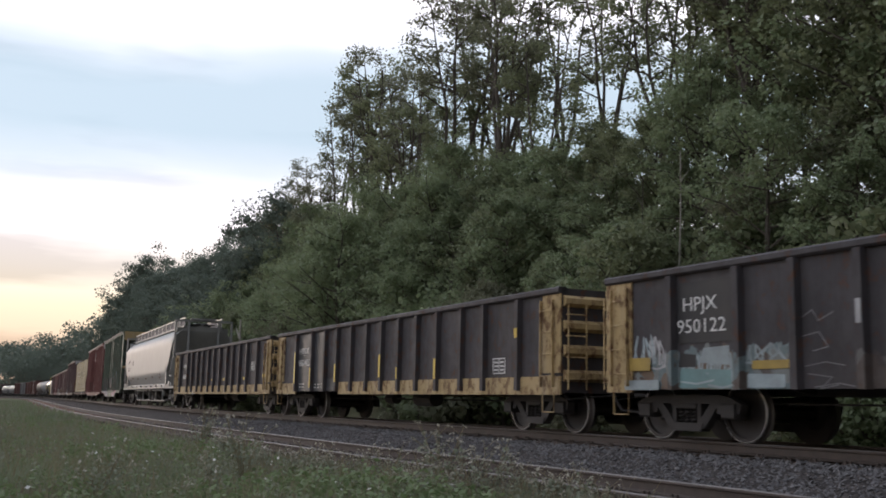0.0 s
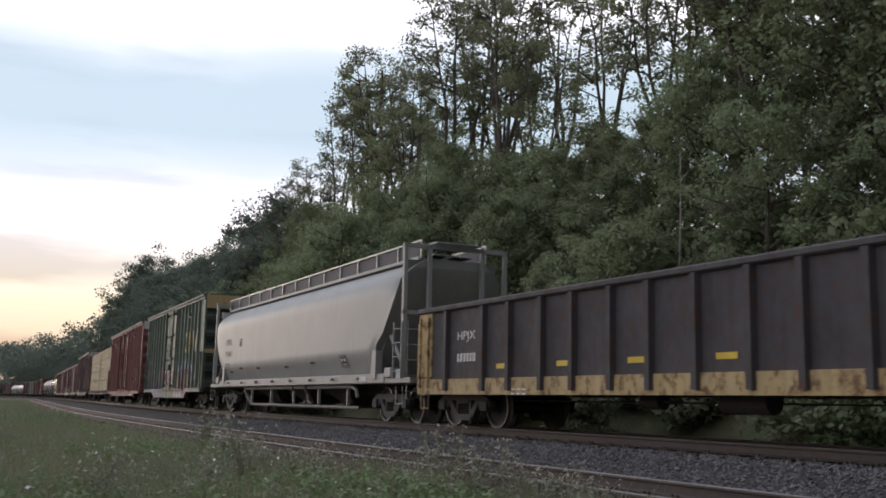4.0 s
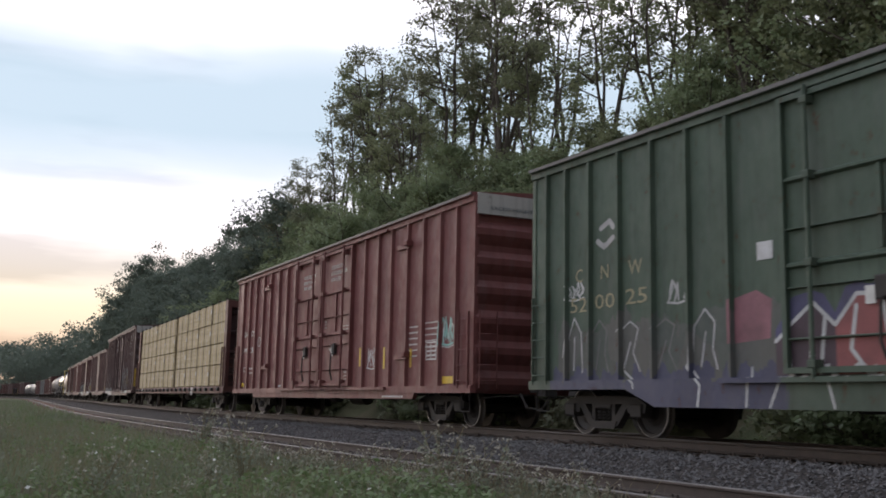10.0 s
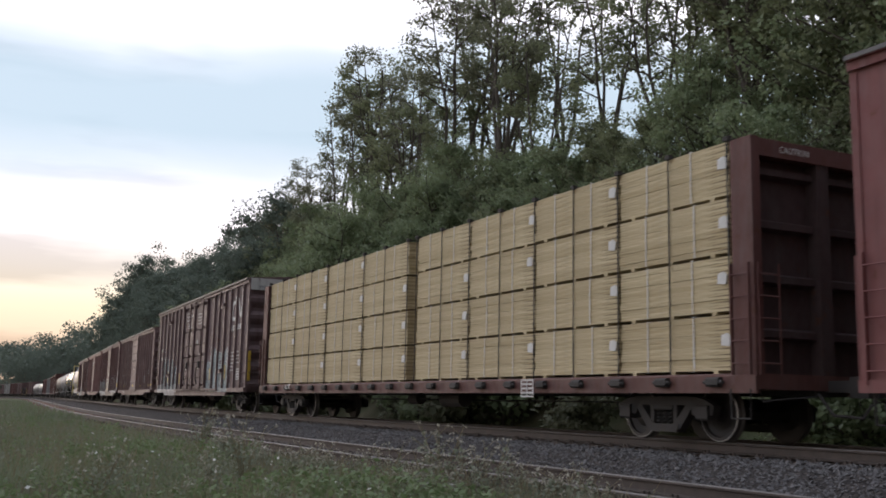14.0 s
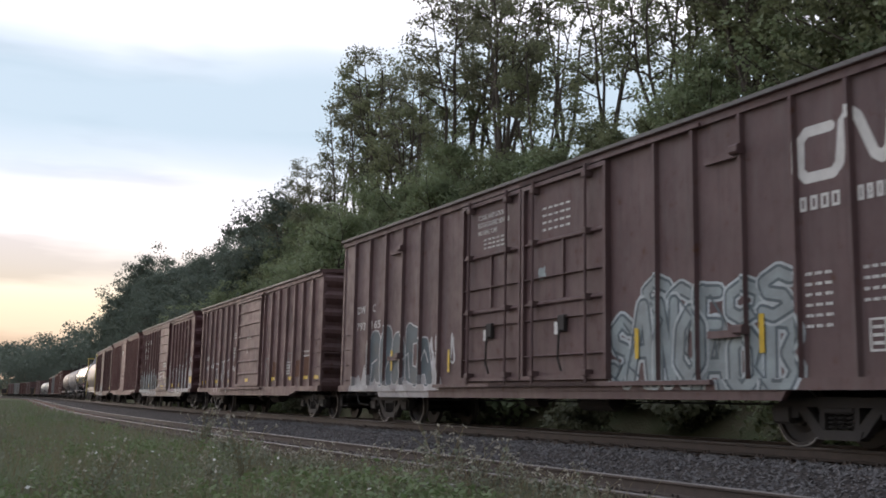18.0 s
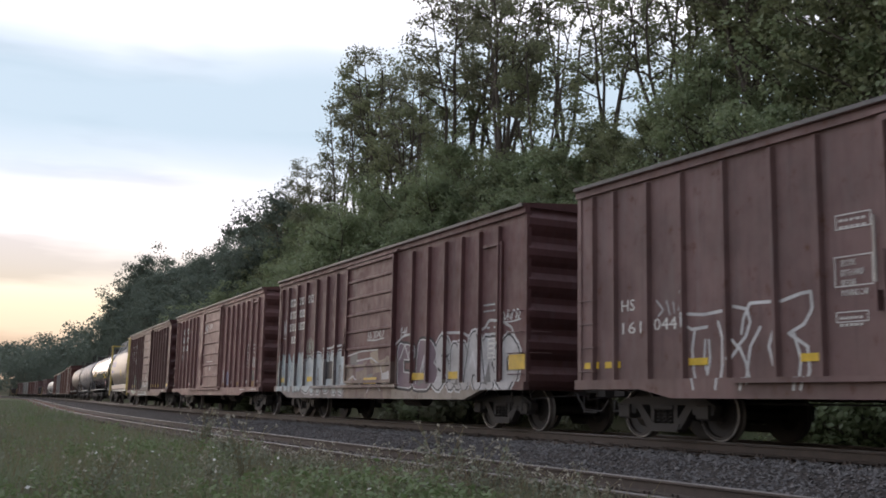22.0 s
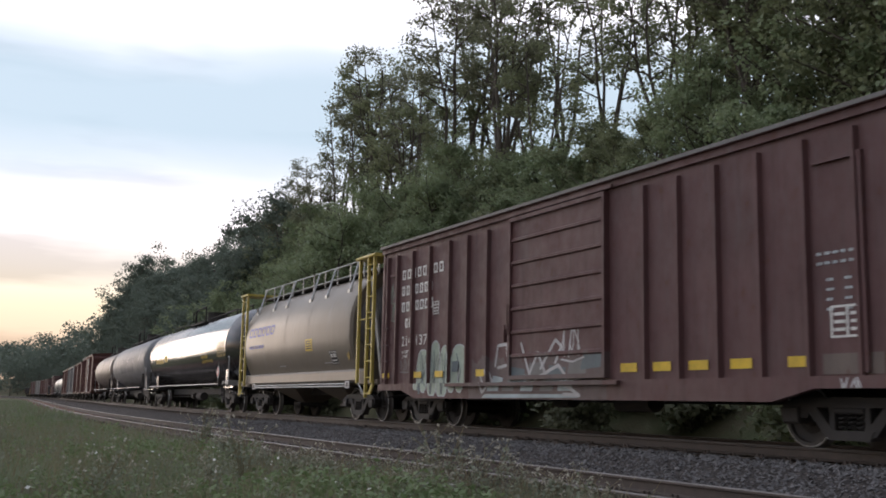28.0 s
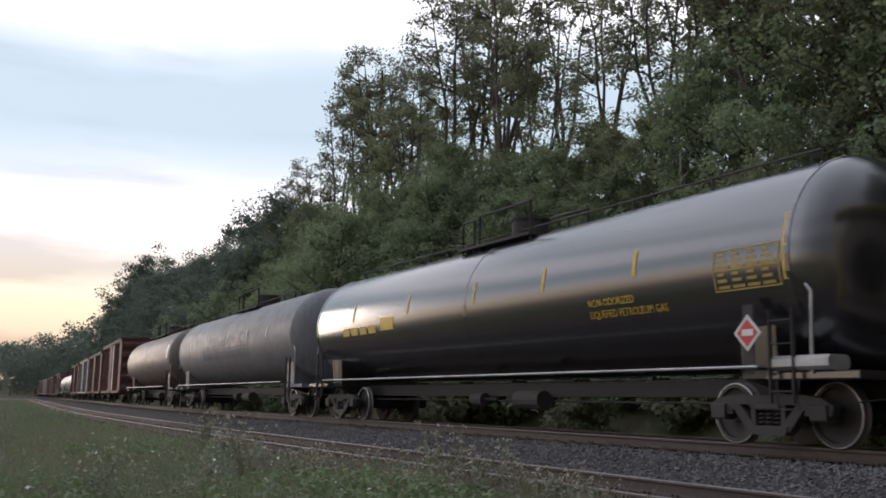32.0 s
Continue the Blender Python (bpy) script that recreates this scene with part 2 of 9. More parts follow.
for key, rgb in (("spray_silver", (0.42, 0.42, 0.43)), ("spray_white", (0.52, 0.53, 0.54)), ("spray_ice", (0.33, 0.40, 0.42)), ("spray_slate", (0.10, 0.13, 0.145)), ("spray_black", (0.022, 0.022, 0.026)),
                 ("spray_pink", (0.33, 0.17, 0.21)), ("spray_sky", (0.25, 0.46, 0.58)), ("spray_violet", (0.075, 0.075, 0.15)), ("spray_mauve", (0.17, 0.12, 0.15)), ("spray_red", (0.26, 0.085, 0.085)), ("spray_rose", (0.27, 0.12, 0.145)), ("spray_dusk", (0.075, 0.05, 0.065)), ("spray_ash", (0.15, 0.15, 0.15)), ("spray_ghost", (0.15, 0.17, 0.14)), ("spray_frost", (0.42, 0.47, 0.49)), ("spray_mist", (0.27, 0.32, 0.33)), ("spray_lilac", (0.24, 0.25, 0.38)), ("spray_verdigris", (0.15, 0.26, 0.26)), ("spray_mint", (0.33, 0.40, 0.33)), ("spray_tan", (0.26, 0.21, 0.16))):
    M[key] = plain(key, rgb, 0.6, 0.0, 0.3, 2.2, 0)
M["rail"] = plain("rail_rust", (0.075, 0.059, 0.051), 0.75, 0.1, 0.3, 5, 0.2)
M["railtop"] = plain("rail_head_worn", (0.18, 0.165, 0.155), 0.55, 0.5, 0.2)
M["tie"] = plain("creosoted_tie", (0.085, 0.062, 0.047), 0.9, 0.0, 0.4, 3, 0.5)


def island_stuff(name, a, b, rough=0.9, trans=0.0, broad=0.25):
    """For heaps of small pieces: the colour changes from piece to piece."""
    n = Nodes(name)
    geo = n.node("ShaderNodeNewGeometry")
    col = n.mix(geo.outputs["Random Per Island"], a, b)
    big = n.noise(broad, 3, space="Object")
    col = n.mix(n.ramp(big, 0.3, 0.7, 0.0, 0.6), col, shade(b, 0.7))
    if trans:
        n.bsdf.inputs["Transmission Weight"].default_value = 0.0
        tr = n.node("ShaderNodeBsdfTranslucent")
        n.put(col, tr.inputs[0])
        ms = n.node("ShaderNodeMixShader")
        ms.inputs[0].default_value = trans
        out = n.nt.nodes["Material Output"]
        n.nt.links.new(n.bsdf.outputs[0], ms.inputs[1])
        n.nt.links.new(tr.outputs[0], ms.inputs[2])
        n.nt.links.new(ms.outputs[0], out.inputs[0])
    return n.done(col, rough)


M["leaf_a"] = island_stuff("leaves_green", (0.18, 0.21, 0.115), (0.25, 0.28, 0.155), 0.6, 0.5)
M["leaf_b"] = island_stuff("leaves_deep_green", (0.195, 0.255, 0.135), (0.27, 0.325, 0.185), 0.6, 0.5)
M["leaf_c"] = island_stuff("leaves_grey_green", (0.17, 0.185, 0.115), (0.235, 0.24, 0.155), 0.65, 0.5)
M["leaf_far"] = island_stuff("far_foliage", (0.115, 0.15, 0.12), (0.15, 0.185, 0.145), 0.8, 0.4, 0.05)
M["pale_bark"] = plain("pale_dead_bark", (0.34, 0.32, 0.28), 0.9, 0.0, 0.2, 3, 0.3)
M["bark"] = plain("bark", (0.10, 0.085, 0.07), 0.95, 0.0, 0.35, 3, 0.6)
M["stone"] = island_stuff("ballast_stone", (0.072, 0.070, 0.072), (0.175, 0.17, 0.172), 0.9)


def grass_mat():
    """Mixed meadow growth: fresh green clumps, grey-green blades and patches of dry straw."""
    n = Nodes("grass_blades")
    geo = n.node("ShaderNodeNewGeometry")
    col = n.mix(geo.outputs["Random Per Island"], (0.155, 0.20, 0.115), (0.30, 0.315, 0.225))
    col = n.mix(n.ramp(n.noise(1.1, 4), 0.48, 0.62, 0.0, 0.65), col, (0.135, 0.225, 0.075))
    col = n.mix(n.ramp(n.noise(0.8, 4, offset=(5, 9, 0)), 0.48, 0.62, 0.0, 0.65), col, (0.22, 0.19, 0.145))
    tr = n.node("ShaderNodeBsdfTranslucent")
    n.put(col, tr.inputs[0])
    ms = n.node("ShaderNodeMixShader")
    ms.inputs[0].default_value = 0.35
    n.nt.links.new(n.bsdf.outputs[0], ms.inputs[1])
    n.nt.links.new(tr.outputs[0], ms.inputs[2])
    n.nt.links.new(ms.outputs[0], n.nt.nodes["Material Output"].inputs[0])
    return n.done(col, 0.75)


M["grass"] = grass_mat()
M["dry"] = island_stuff("dry_stems", (0.20, 0.17, 0.10), (0.32, 0.28, 0.18), 0.8, 0.3)
M["weed_leaf"] = island_stuff("weed_leaves", (0.19, 0.23, 0.15), (0.32, 0.34, 0.26), 0.8, 0.35)
M["seed"] = island_stuff("pale_seed_heads", (0.36, 0.34, 0.27), (0.52, 0.50, 0.42), 0.8, 0.3)


def ground_mat():
    """Soil and low growth, ballast and cinder: by the distance from the track."""
    n = Nodes("ground_soil_and_gravel")
    uv = n.node("ShaderNodeAttribute")
    uv.attribute_name = "across"
    d = uv.outputs["Fac"]
    soil = n.mix(n.ramp(n.noise(0.5, 5), 0.35, 0.65), (0.075, 0.10, 0.05), (0.14, 0.125, 0.08))
    soil = n.mix(n.ramp(n.noise(9, 4), 0.5, 0.8, 0, 0.6), soil, (0.14, 0.105, 0.07))
    n.bsdf.inputs["Specular IOR Level"].default_value = 0.12
    vo = n.node("ShaderNodeTexVoronoi")
    vo.inputs["Scale"].default_value = 17
    n.nt.links.new(n.co.outputs["Object"], vo.inputs["Vector"])
    sepc = n.node("ShaderNodeSeparateColor")
    n.nt.links.new(vo.outputs["Color"], sepc.inputs[0])
    gravel = n.mix(sepc.outputs[0], (0.058, 0.052, 0.049), (0.12, 0.105, 0.098))
    gravel = n.mix(n.ramp(vo.outputs["Distance"], 0.25, 0.6, 0, 0.8), gravel, (0.03, 0.028, 0.027))
    dirt = n.mix(n.ramp(n.noise(2.5, 5), 0.35, 0.65), (0.12, 0.066, 0.048), (0.16, 0.10, 0.078))
    w = n.math("ADD", d, n.math("MULTIPLY_ADD", n.noise(1.4, 3), 0.9, -0.45))
    col = n.mix(n.ramp(w, -6.9, -6.1), soil, dirt)
    col = n.mix(n.ramp(w, -4.3, -3.7), col, gravel)
    col = n.mix(n.ramp(d, -2.15, -1.9), col, n.mix(0.6, (0.075, 0.06, 0.05), gravel))
    col = n.mix(n.ramp(w, 3.2, 4.4), col, soil)
    brush = n.mix(n.ramp(n.noise(0.3, 4), 0.35, 0.65), (0.035, 0.05, 0.022), (0.085, 0.07, 0.045))
    col = n.mix(n.ramp(d, 6, 8), col, brush)
    h = n.mix(n.ramp(d, -4, -3.6), n.noise(14, 4), vo.outputs["Distance"])
    n.bump(h, 0.6, 0.05)
    return n.done(col, 0.95)


M["ground"] = ground_mat()


# ------------------------------------------------------------ mesh building
class Solid:
    """Collects the faces of one mesh."""

    def __init__(self):
        self.v, self.f, self.m, self.slot = [], [], [], 0

    def add(self, verts, faces):
        k = len(self.v)
        self.v += [tuple(p) for p in verts]
        self.f += [tuple(k + i for i in f) for f in faces]
        self.m += [self.slot] * len(faces)
        return self

    def box(self, x0, x1, y0, y1, z0, z1):
        v = [(x, y, z) for z in (z0, z1) for y in (y0, y1) for x in (x0, x1)]
        return self.add(v, [(0, 2, 3, 1), (4, 5, 7, 6), (0, 1, 5, 4), (2, 6, 7, 3), (0, 4, 6, 2), (1, 3, 7, 5)])

    def soft_box(self, x0, x1, y0, y1, z0, z1, c=0.02):
        """A box with its upright and top edges bevelled, lying along x."""
        pr = [(y0, z0 + c), (y0 + c, z0), (y1 - c, z0), (y1, z0 + c), (y1, z1 - c), (y1 - c, z1), (y0 + c, z1), (y0, z1 - c)]
        return self.prism_x(pr, x0, x1)

    def prism_x(self, pr, x0, x1):
        n = len(pr)
        v = [(x0, y, z) for y, z in pr] + [(x1, y, z) for y, z in pr]
        f = [(i, n + i, n + (i + 1) % n, (i + 1) % n) for i in range(n)]
        return self.add(v, f + [tuple(range(n)), tuple(range(2 * n - 1, n - 1, -1))])

    def prism_y(self, pr, y0, y1):
        n = len(pr)
        v = [(x, y0, z) for x, z in pr] + [(x, y1, z) for x, z in pr]
        f = [(i, (i + 1) % n, n + (i + 1) % n, n + i) for i in range(n)]
        return self.add(v, f + [tuple(range(n - 1, -1, -1)), tuple(range(n, 2 * n))])

    def tube(self, pts, r, sides=6, r2=None):
        pts = [Vector(p) for p in pts]
        k, m = len(pts), sides
        v, f = [], []
        for i, p in enumerate(pts):
            t = (pts[min(i + 1, k - 1)] - pts[max(i - 1, 0)]).normalized()
            a = t.cross(Vector((0, 0, 1)) if abs(t.z) < 0.9 else Vector((1, 0, 0))).normalized()
            b = t.cross(a)
            rr = r if r2 is None else r + (r2 - r) * i / max(1, k - 1)
            for j in range(m):
                w = 2 * math.pi * j / m
                v.append(p + a * (rr * math.cos(w)) + b * (rr * math.sin(w)))
        for i in range(k - 1):
            for j in range(m):
                f.append((i * m + j, i * m + (j + 1) % m, (i + 1) * m + (j + 1) % m, (i + 1) * m + j))
        f += [tuple(range(m)), tuple(range(k * m - 1, (k - 1) * m - 1, -1))]
        return self.add(v, f)

    def turn_y(self, profile, n=28):
        """Revolves (radius, y) pairs about the y axis."""
        k = len(profile)
        v, f = [], []
        for j in range(n):
            w = 2 * math.pi * j / n
            v += [(r * math.cos(w), y, r * math.sin(w)) for r, y in profile]
        for j in range(n):
            q = (j + 1) % n
            f += [(j * k + i, j * k + i + 1, q * k + i + 1, q * k + i) for i in range(k - 1)]
        return self.add(v, f)

    def loft(self, rings, closed=True, caps=True):
        n = len(rings[0])
        v = [p for r in rings for p in r]
        f = []
        for i in range(len(rings) - 1):
            for j in range(n if closed else n - 1):
                q = (j + 1) % n
                f.append((i * n + j, i * n + q, (i + 1) * n + q, (i + 1) * n + j))
        if caps:
            f += [tuple(range(n - 1, -1, -1)), tuple(range((len(rings) - 1) * n, len(rings) * n))]
        return self.add(v, f)

    def mesh(self, name, mats, smooth=False):
        me = bpy.data.meshes.new(name)
        me.from_pydata(self.v, [], self.f)
        for m in mats:
            me.materials.append(m)
        if len(mats) > 1:
            me.polygons.foreach_set("material_index", self.m)
        bm = bmesh.new()
        bm.from_mesh(me)
        bmesh.ops.recalc_face_normals(bm, faces=bm.faces)
        bm.to_mesh(me)
        bm.free()
        if smooth:
            me.polygons.foreach_set("use_smooth", [True] * len(me.polygons))
            me.set_sharp_from_angle(angle=radians(35))
        me.update()
        return me


def part(name, shape, mat, parent, label="", at=(0, 0, 0), smooth=False):
    """Links one mesh under a thing or a part."""
    if isinstance(shape, Solid):
        shape = shape.mesh(name, mat if isinstance(mat, list) else [mat], smooth)
    ob = new(name, shape)
    ob.parent = parent
    ob.location = at
    return tagged(ob, label) if label else ob


def thing(name, label, category, group="", at=(0, 0, 0), turn=0.0):
    ob = new(name)
    ob.empty_display_size = 0.2
    ob.matrix_basis = pose(*at, 0, 0, math.degrees(turn))
    return tagged(ob, label, category, group)


def text_mesh(body, size, width=None):
    cu = bpy.data.curves.new("lettering", "FONT")
    cu.body, cu.size, cu.extrude, cu.resolution_u = body, size / 0.72, 0.0015, 2
    cu.space_line = 1.1
    ob = bpy.data.objects.new("lettering", cu)
    scene.collection.objects.link(ob)
    bpy.context.view_layer.update()
    me = bpy.data.meshes.new_from_object(ob.evaluated_get(bpy.context.evaluated_depsgraph_get()))
    bpy.data.objects.remove(ob)
    if width:
        xs = [v.co.x for v in me.vertices]
        k, x0 = width / (max(xs) - min(xs)), min(xs)
        for v in me.vertices:
            v.co.x = (v.co.x - x0) * k
    return me


def lettering(parent, body, x, z, height, mat, y=-1.508, width=None, label=""):
    """Painted letters on the near side, from x to the right, standing on z."""
    me = text_mesh(body, height, width)
    me.transform(Matrix.Rotation(radians(90), 4, "X"))
    me.materials.clear()
    me.materials.append(mat)
    return part("lettering", me, mat, parent, label, (x, y, z))


def bars(parent, x, z, width, height, mat, count=5, y=-1.508, name="lettering", gap=0.3, rows=1, pitch=0.0, label="", strokes=1):
    """Rows of plain painted bars for writing that is not spelt out."""
    s = Solid()
    rnd = random.Random(int(abs(x * 100 + z * 10)))
    for r in range(rows):
        w = width / count
        for k in range(count):
            zz = z - r * (pitch or height * 1.6)
            x0, x1 = x + k * w, x + k * w + w * (1 - gap) * rnd.uniform(0.8, 1.0)
            if height < 0.13 or strokes == 0:
                thin = height * (1.0 if strokes == 0 else 0.7)
                cut = x0 + (x1 - x0) * rnd.uniform(0.3, 0.6)
                s.box(x0, cut, y - 0.002, y + 0.001, zz, zz + thin)
                s.box(cut + (x1 - x0) * 0.12, x1, y - 0.002, y + 0.001, zz, zz + thin)
                continue
            b = height * 0.2
            s.box(x0, x0 + b, y - 0.002, y + 0.001, zz, zz + height)
            s.box(x1 - b, x1, y - 0.002, y + 0.001, zz, zz + height)
            for lv in (0.0, 0.8):
                s.box(x0 + b, x1 - b, y - 0.002, y + 0.001, zz + height * lv, zz + height * lv + b)
    return part(name, s, mat, parent, label)
# ------------------------------------------------------------ ground
def build_ground():
    ss = [-3000, -2000, -1400, -1000, -800, -650, -550, -480] + list(range(-440, -120, 8)) + [v * 2.0 for v in range(-60, 21)] + [50, 70, 100, 160, 300, 600, 1200]
    dd = [-2500, -1500, -800, -400, -200, -100, -60, -40, -30, -24, -20, -17, -15, -13.5, -12, -11, -10, -9.2, -8.5, -7.9, -7.3, -6.7, -6.2, -5, -4, -3.3, -2.9, -2.2, -2.0,
          0, 2.0, 2.7, 3.4, 4.4, 5.5, 6.5, 7.5, 9, 11, 13, 15, 18, 21, 24, 28, 32, 38, 46, 60, 90, 150, 260, 420, 640]
    v, across = [], []
    for s in ss:
        for d in dd:
            x, y, h = line(s, d)
            v.append((x, y, hill(s, d)))
            across.append(d)
    n = len(dd)
    f = [(i * n + j, (i + 1) * n + j, (i + 1) * n + j + 1, i * n + j + 1) for i in range(len(ss) - 1) for j in range(n - 1)]
    me = bpy.data.meshes.new("ground")
    me.from_pydata(v, [], f)
    at = me.attributes.new("across", "FLOAT", "POINT")
    at.data.foreach_set("value", across)
    me.polygons.foreach_set("use_smooth", [True] * len(f))
    me.materials.append(M["ground"])
    tagged(new("ground", me), "weedy lineside ground rising into a wooded bank", "ground", kind="structure")


build_ground()


def rail_profile(d, top):
    """Half-round headed rail section at offset d, its head at height top; 0.17 m high."""
    z = top - 0.17
    return [(d - 0.07, z), (d + 0.07, z), (d + 0.07, z + 0.012), (d + 0.012, z + 0.03), (d + 0.009, z + 0.125), (d + 0.036, z + 0.135), (d + 0.036, z + 0.16), (d + 0.028, z + 0.17),
            (d - 0.028, z + 0.17), (d - 0.036, z + 0.16), (d - 0.036, z + 0.135), (d - 0.009, z + 0.125), (d - 0.012, z + 0.03), (d - 0.07, z + 0.012)]


def build_track(name, offset, top, label, tie_rows):
    track = tagged(new(name), label, "track", kind="structure")
    stations = [-440 + 10 * k for k in range(34)] + [-100 + 4 * k for k in range(33)] + [40, 60, 90]
    for side in (-0.7535, 0.7535):
        s = Solid()
        rings = []
        for st in stations:
            rings.append([(*line(st, offset + d)[:2], z) for d, z in rail_profile(side, top)])
        n = len(rings[0])
        for i in range(len(rings) - 1):
            for j in range(n):
                s.slot = 1 if j == 7 or j == 6 or j == 8 else 0
                s.add([rings[i][j], rings[i][(j + 1) % n], rings[i + 1][(j + 1) % n], rings[i + 1][j]], [(0, 1, 2, 3)])
        part("rail", s, [M["rail"], M["railtop"]], track)
    tie = Solid().soft_box(-0.115, 0.115, -1.28, 1.28, -0.18, 0.0, 0.012).mesh("tie", [M["tie"]])
    plate = Solid().box(-0.09, 0.09, -0.9, -0.6, 0.0, 0.016).box(-0.09, 0.09, 0.6, 0.9, 0.0, 0.016)
    for y in (-0.88, -0.66, 0.66, 0.88):
        plate.box(-0.06, -0.03, y - 0.015, y + 0.015, 0.016, 0.05).box(0.03, 0.06, y - 0.015, y + 0.015, 0.016, 0.05)
    plate = plate.mesh("tie_plate", [M["rail"]])
    rnd = random.Random(5)
    st = tie_rows[0]
    while st < tie_rows[1]:
        x, y, h = line(st, offset + rnd.uniform(-0.05, 0.05))
        t = part("tie", tie, None, track)
        t.matrix_basis = pose(x, y, top - 0.184 + rnd.uniform(-0.012, 0.004), rnd.uniform(-0.6, 0.6), 0, math.degrees(h) + rnd.uniform(-1.2, 1.2))
        part("tie_plate", plate, None, t)
        st += 0.54 + rnd.uniform(-0.04, 0.04)


build_track("track_1", 0.0, 0.0, "ballasted main line with rusty-sided polished rails", (-52, 4))
build_track("track_2", -4.98, -0.32, "lower siding with rusty rails and sunken ties", (-52, 2))


def stone_heap(name, label, count, s0, s1, d0, d1, size, height, seed):
    """Loose ballast: many small broken stones, joined."""
    rnd = np.random.RandomState(seed)
    base = np.array([(1, 0, 0), (-1, 0, 0), (0, 1, 0), (0, -1, 0), (0, 0, 1), (0, 0, -1)], float)
    tri = np.array([(0, 2, 4), (2, 1, 4), (1, 3, 4), (3, 0, 4), (2, 0, 5), (1, 2, 5), (3, 1, 5), (0, 3, 5)])
    vs, fs = [], []
    t = rnd.rand(count) ** 1.0
    sp = s1 + (s0 - s1) * t ** 1.6
    dp = rnd.uniform(d0, d1, count)
    for k in range(count):
        x, y, h = line(sp[k], dp[k])
        q = base * (1 + rnd.uniform(-0.35, 0.35, (6, 3))) * size * rnd.uniform(0.6, 1.25) * np.array([1, 1, 0.75])
        a = rnd.uniform(0, 6.28)
        c, sn = math.cos(a), math.sin(a)
        tip = rnd.uniform(-0.8, 0.8)
        q = np.stack([q[:, 0] * c - q[:, 1] * sn, q[:, 0] * sn + q[:, 1] * c, q[:, 2] + tip * q[:, 0]], 1)
        vs.append(q + np.array([x, y, height(sp[k], dp[k]) + size * rnd.uniform(-0.2, 0.5)]))
        fs.append(tri + 6 * k)
    me = bpy.data.meshes.new(name)
    me.from_pydata(np.concatenate(vs).tolist(), [], np.concatenate(fs).tolist())
    me.materials.append(M["stone"])
    tagged(new(name, me), label, "ballast", kind="stuff")


stone_heap("ballast_shoulder", "grey crushed-stone ballast between the tracks", 23000, -40, 0, -4.35, -1.75, 0.028, hill, 3)
stone_heap("ballast_bed", "dusty crushed stone beside the main line rails", 5000, -34, 0, -1.9, -0.85, 0.026, lambda s, d: hill(s, d) + 0.02, 4)
stone_heap("siding_ballast", "sparse dirty stone round the siding ties", 4500, -34, 0, -6.6, -4.1, 0.026, hill, 6)


# ------------------------------------------------------------ growth
def leaf_cloud(centres, radii, per, size, seed, flat=0.62, shell=0.42):
    """Numpy leaves: four-sided blades on the upper shells of clumps, most of them facing up and outwards. Returns vertices and faces."""
    rnd = np.random.RandomState(seed)
    c = np.repeat(np.array(centres, float), per, 0)
    r = np.repeat(np.array(radii, float), per)[:, None]
    n = len(c)
    u = rnd.normal(size=(n, 3))
    u[:, 2] += 0.25
    u /= np.linalg.norm(u, axis=1)[:, None]
    p = c + u * r * (rnd.rand(n, 1) ** shell) * np.array([1, 1, flat])
    up = u * 0.55 + np.array([0, 0, 0.55]) + rnd.normal(size=(n, 3)) * 0.45
    a = np.cross(up, rnd.normal(size=(n, 3)))
    a /= np.linalg.norm(a, axis=1)[:, None]
    b = np.cross(up, a)
    b /= np.linalg.norm(b, axis=1)[:, None]
    sz = size * rnd.uniform(0.55, 1.35, (n, 1))
    v = np.stack([p - a * sz * 0.5, p + b * sz * 0.34, p + a * sz * 0.5, p - b * sz * 0.34], 1).reshape(-1, 3)
    f = np.arange(4 * n).reshape(-1, 4)
    return v, f


def leaf_mesh(name, v, f, mat):
    me = bpy.data.meshes.new(name)
    me.vertices.add(len(v))
    me.vertices.foreach_set("co", v.ravel())
    me.loops.add(4 * len(f))
    me.loops.foreach_set("vertex_index", f.ravel())
    me.polygons.add(len(f))
    me.polygons.foreach_set("loop_start", np.arange(len(f)) * 4)
    me.polygons.foreach_set("loop_total", np.full(len(f), 4))
    me.materials.append(mat)
    me.update(calc_edges=True)
    return me


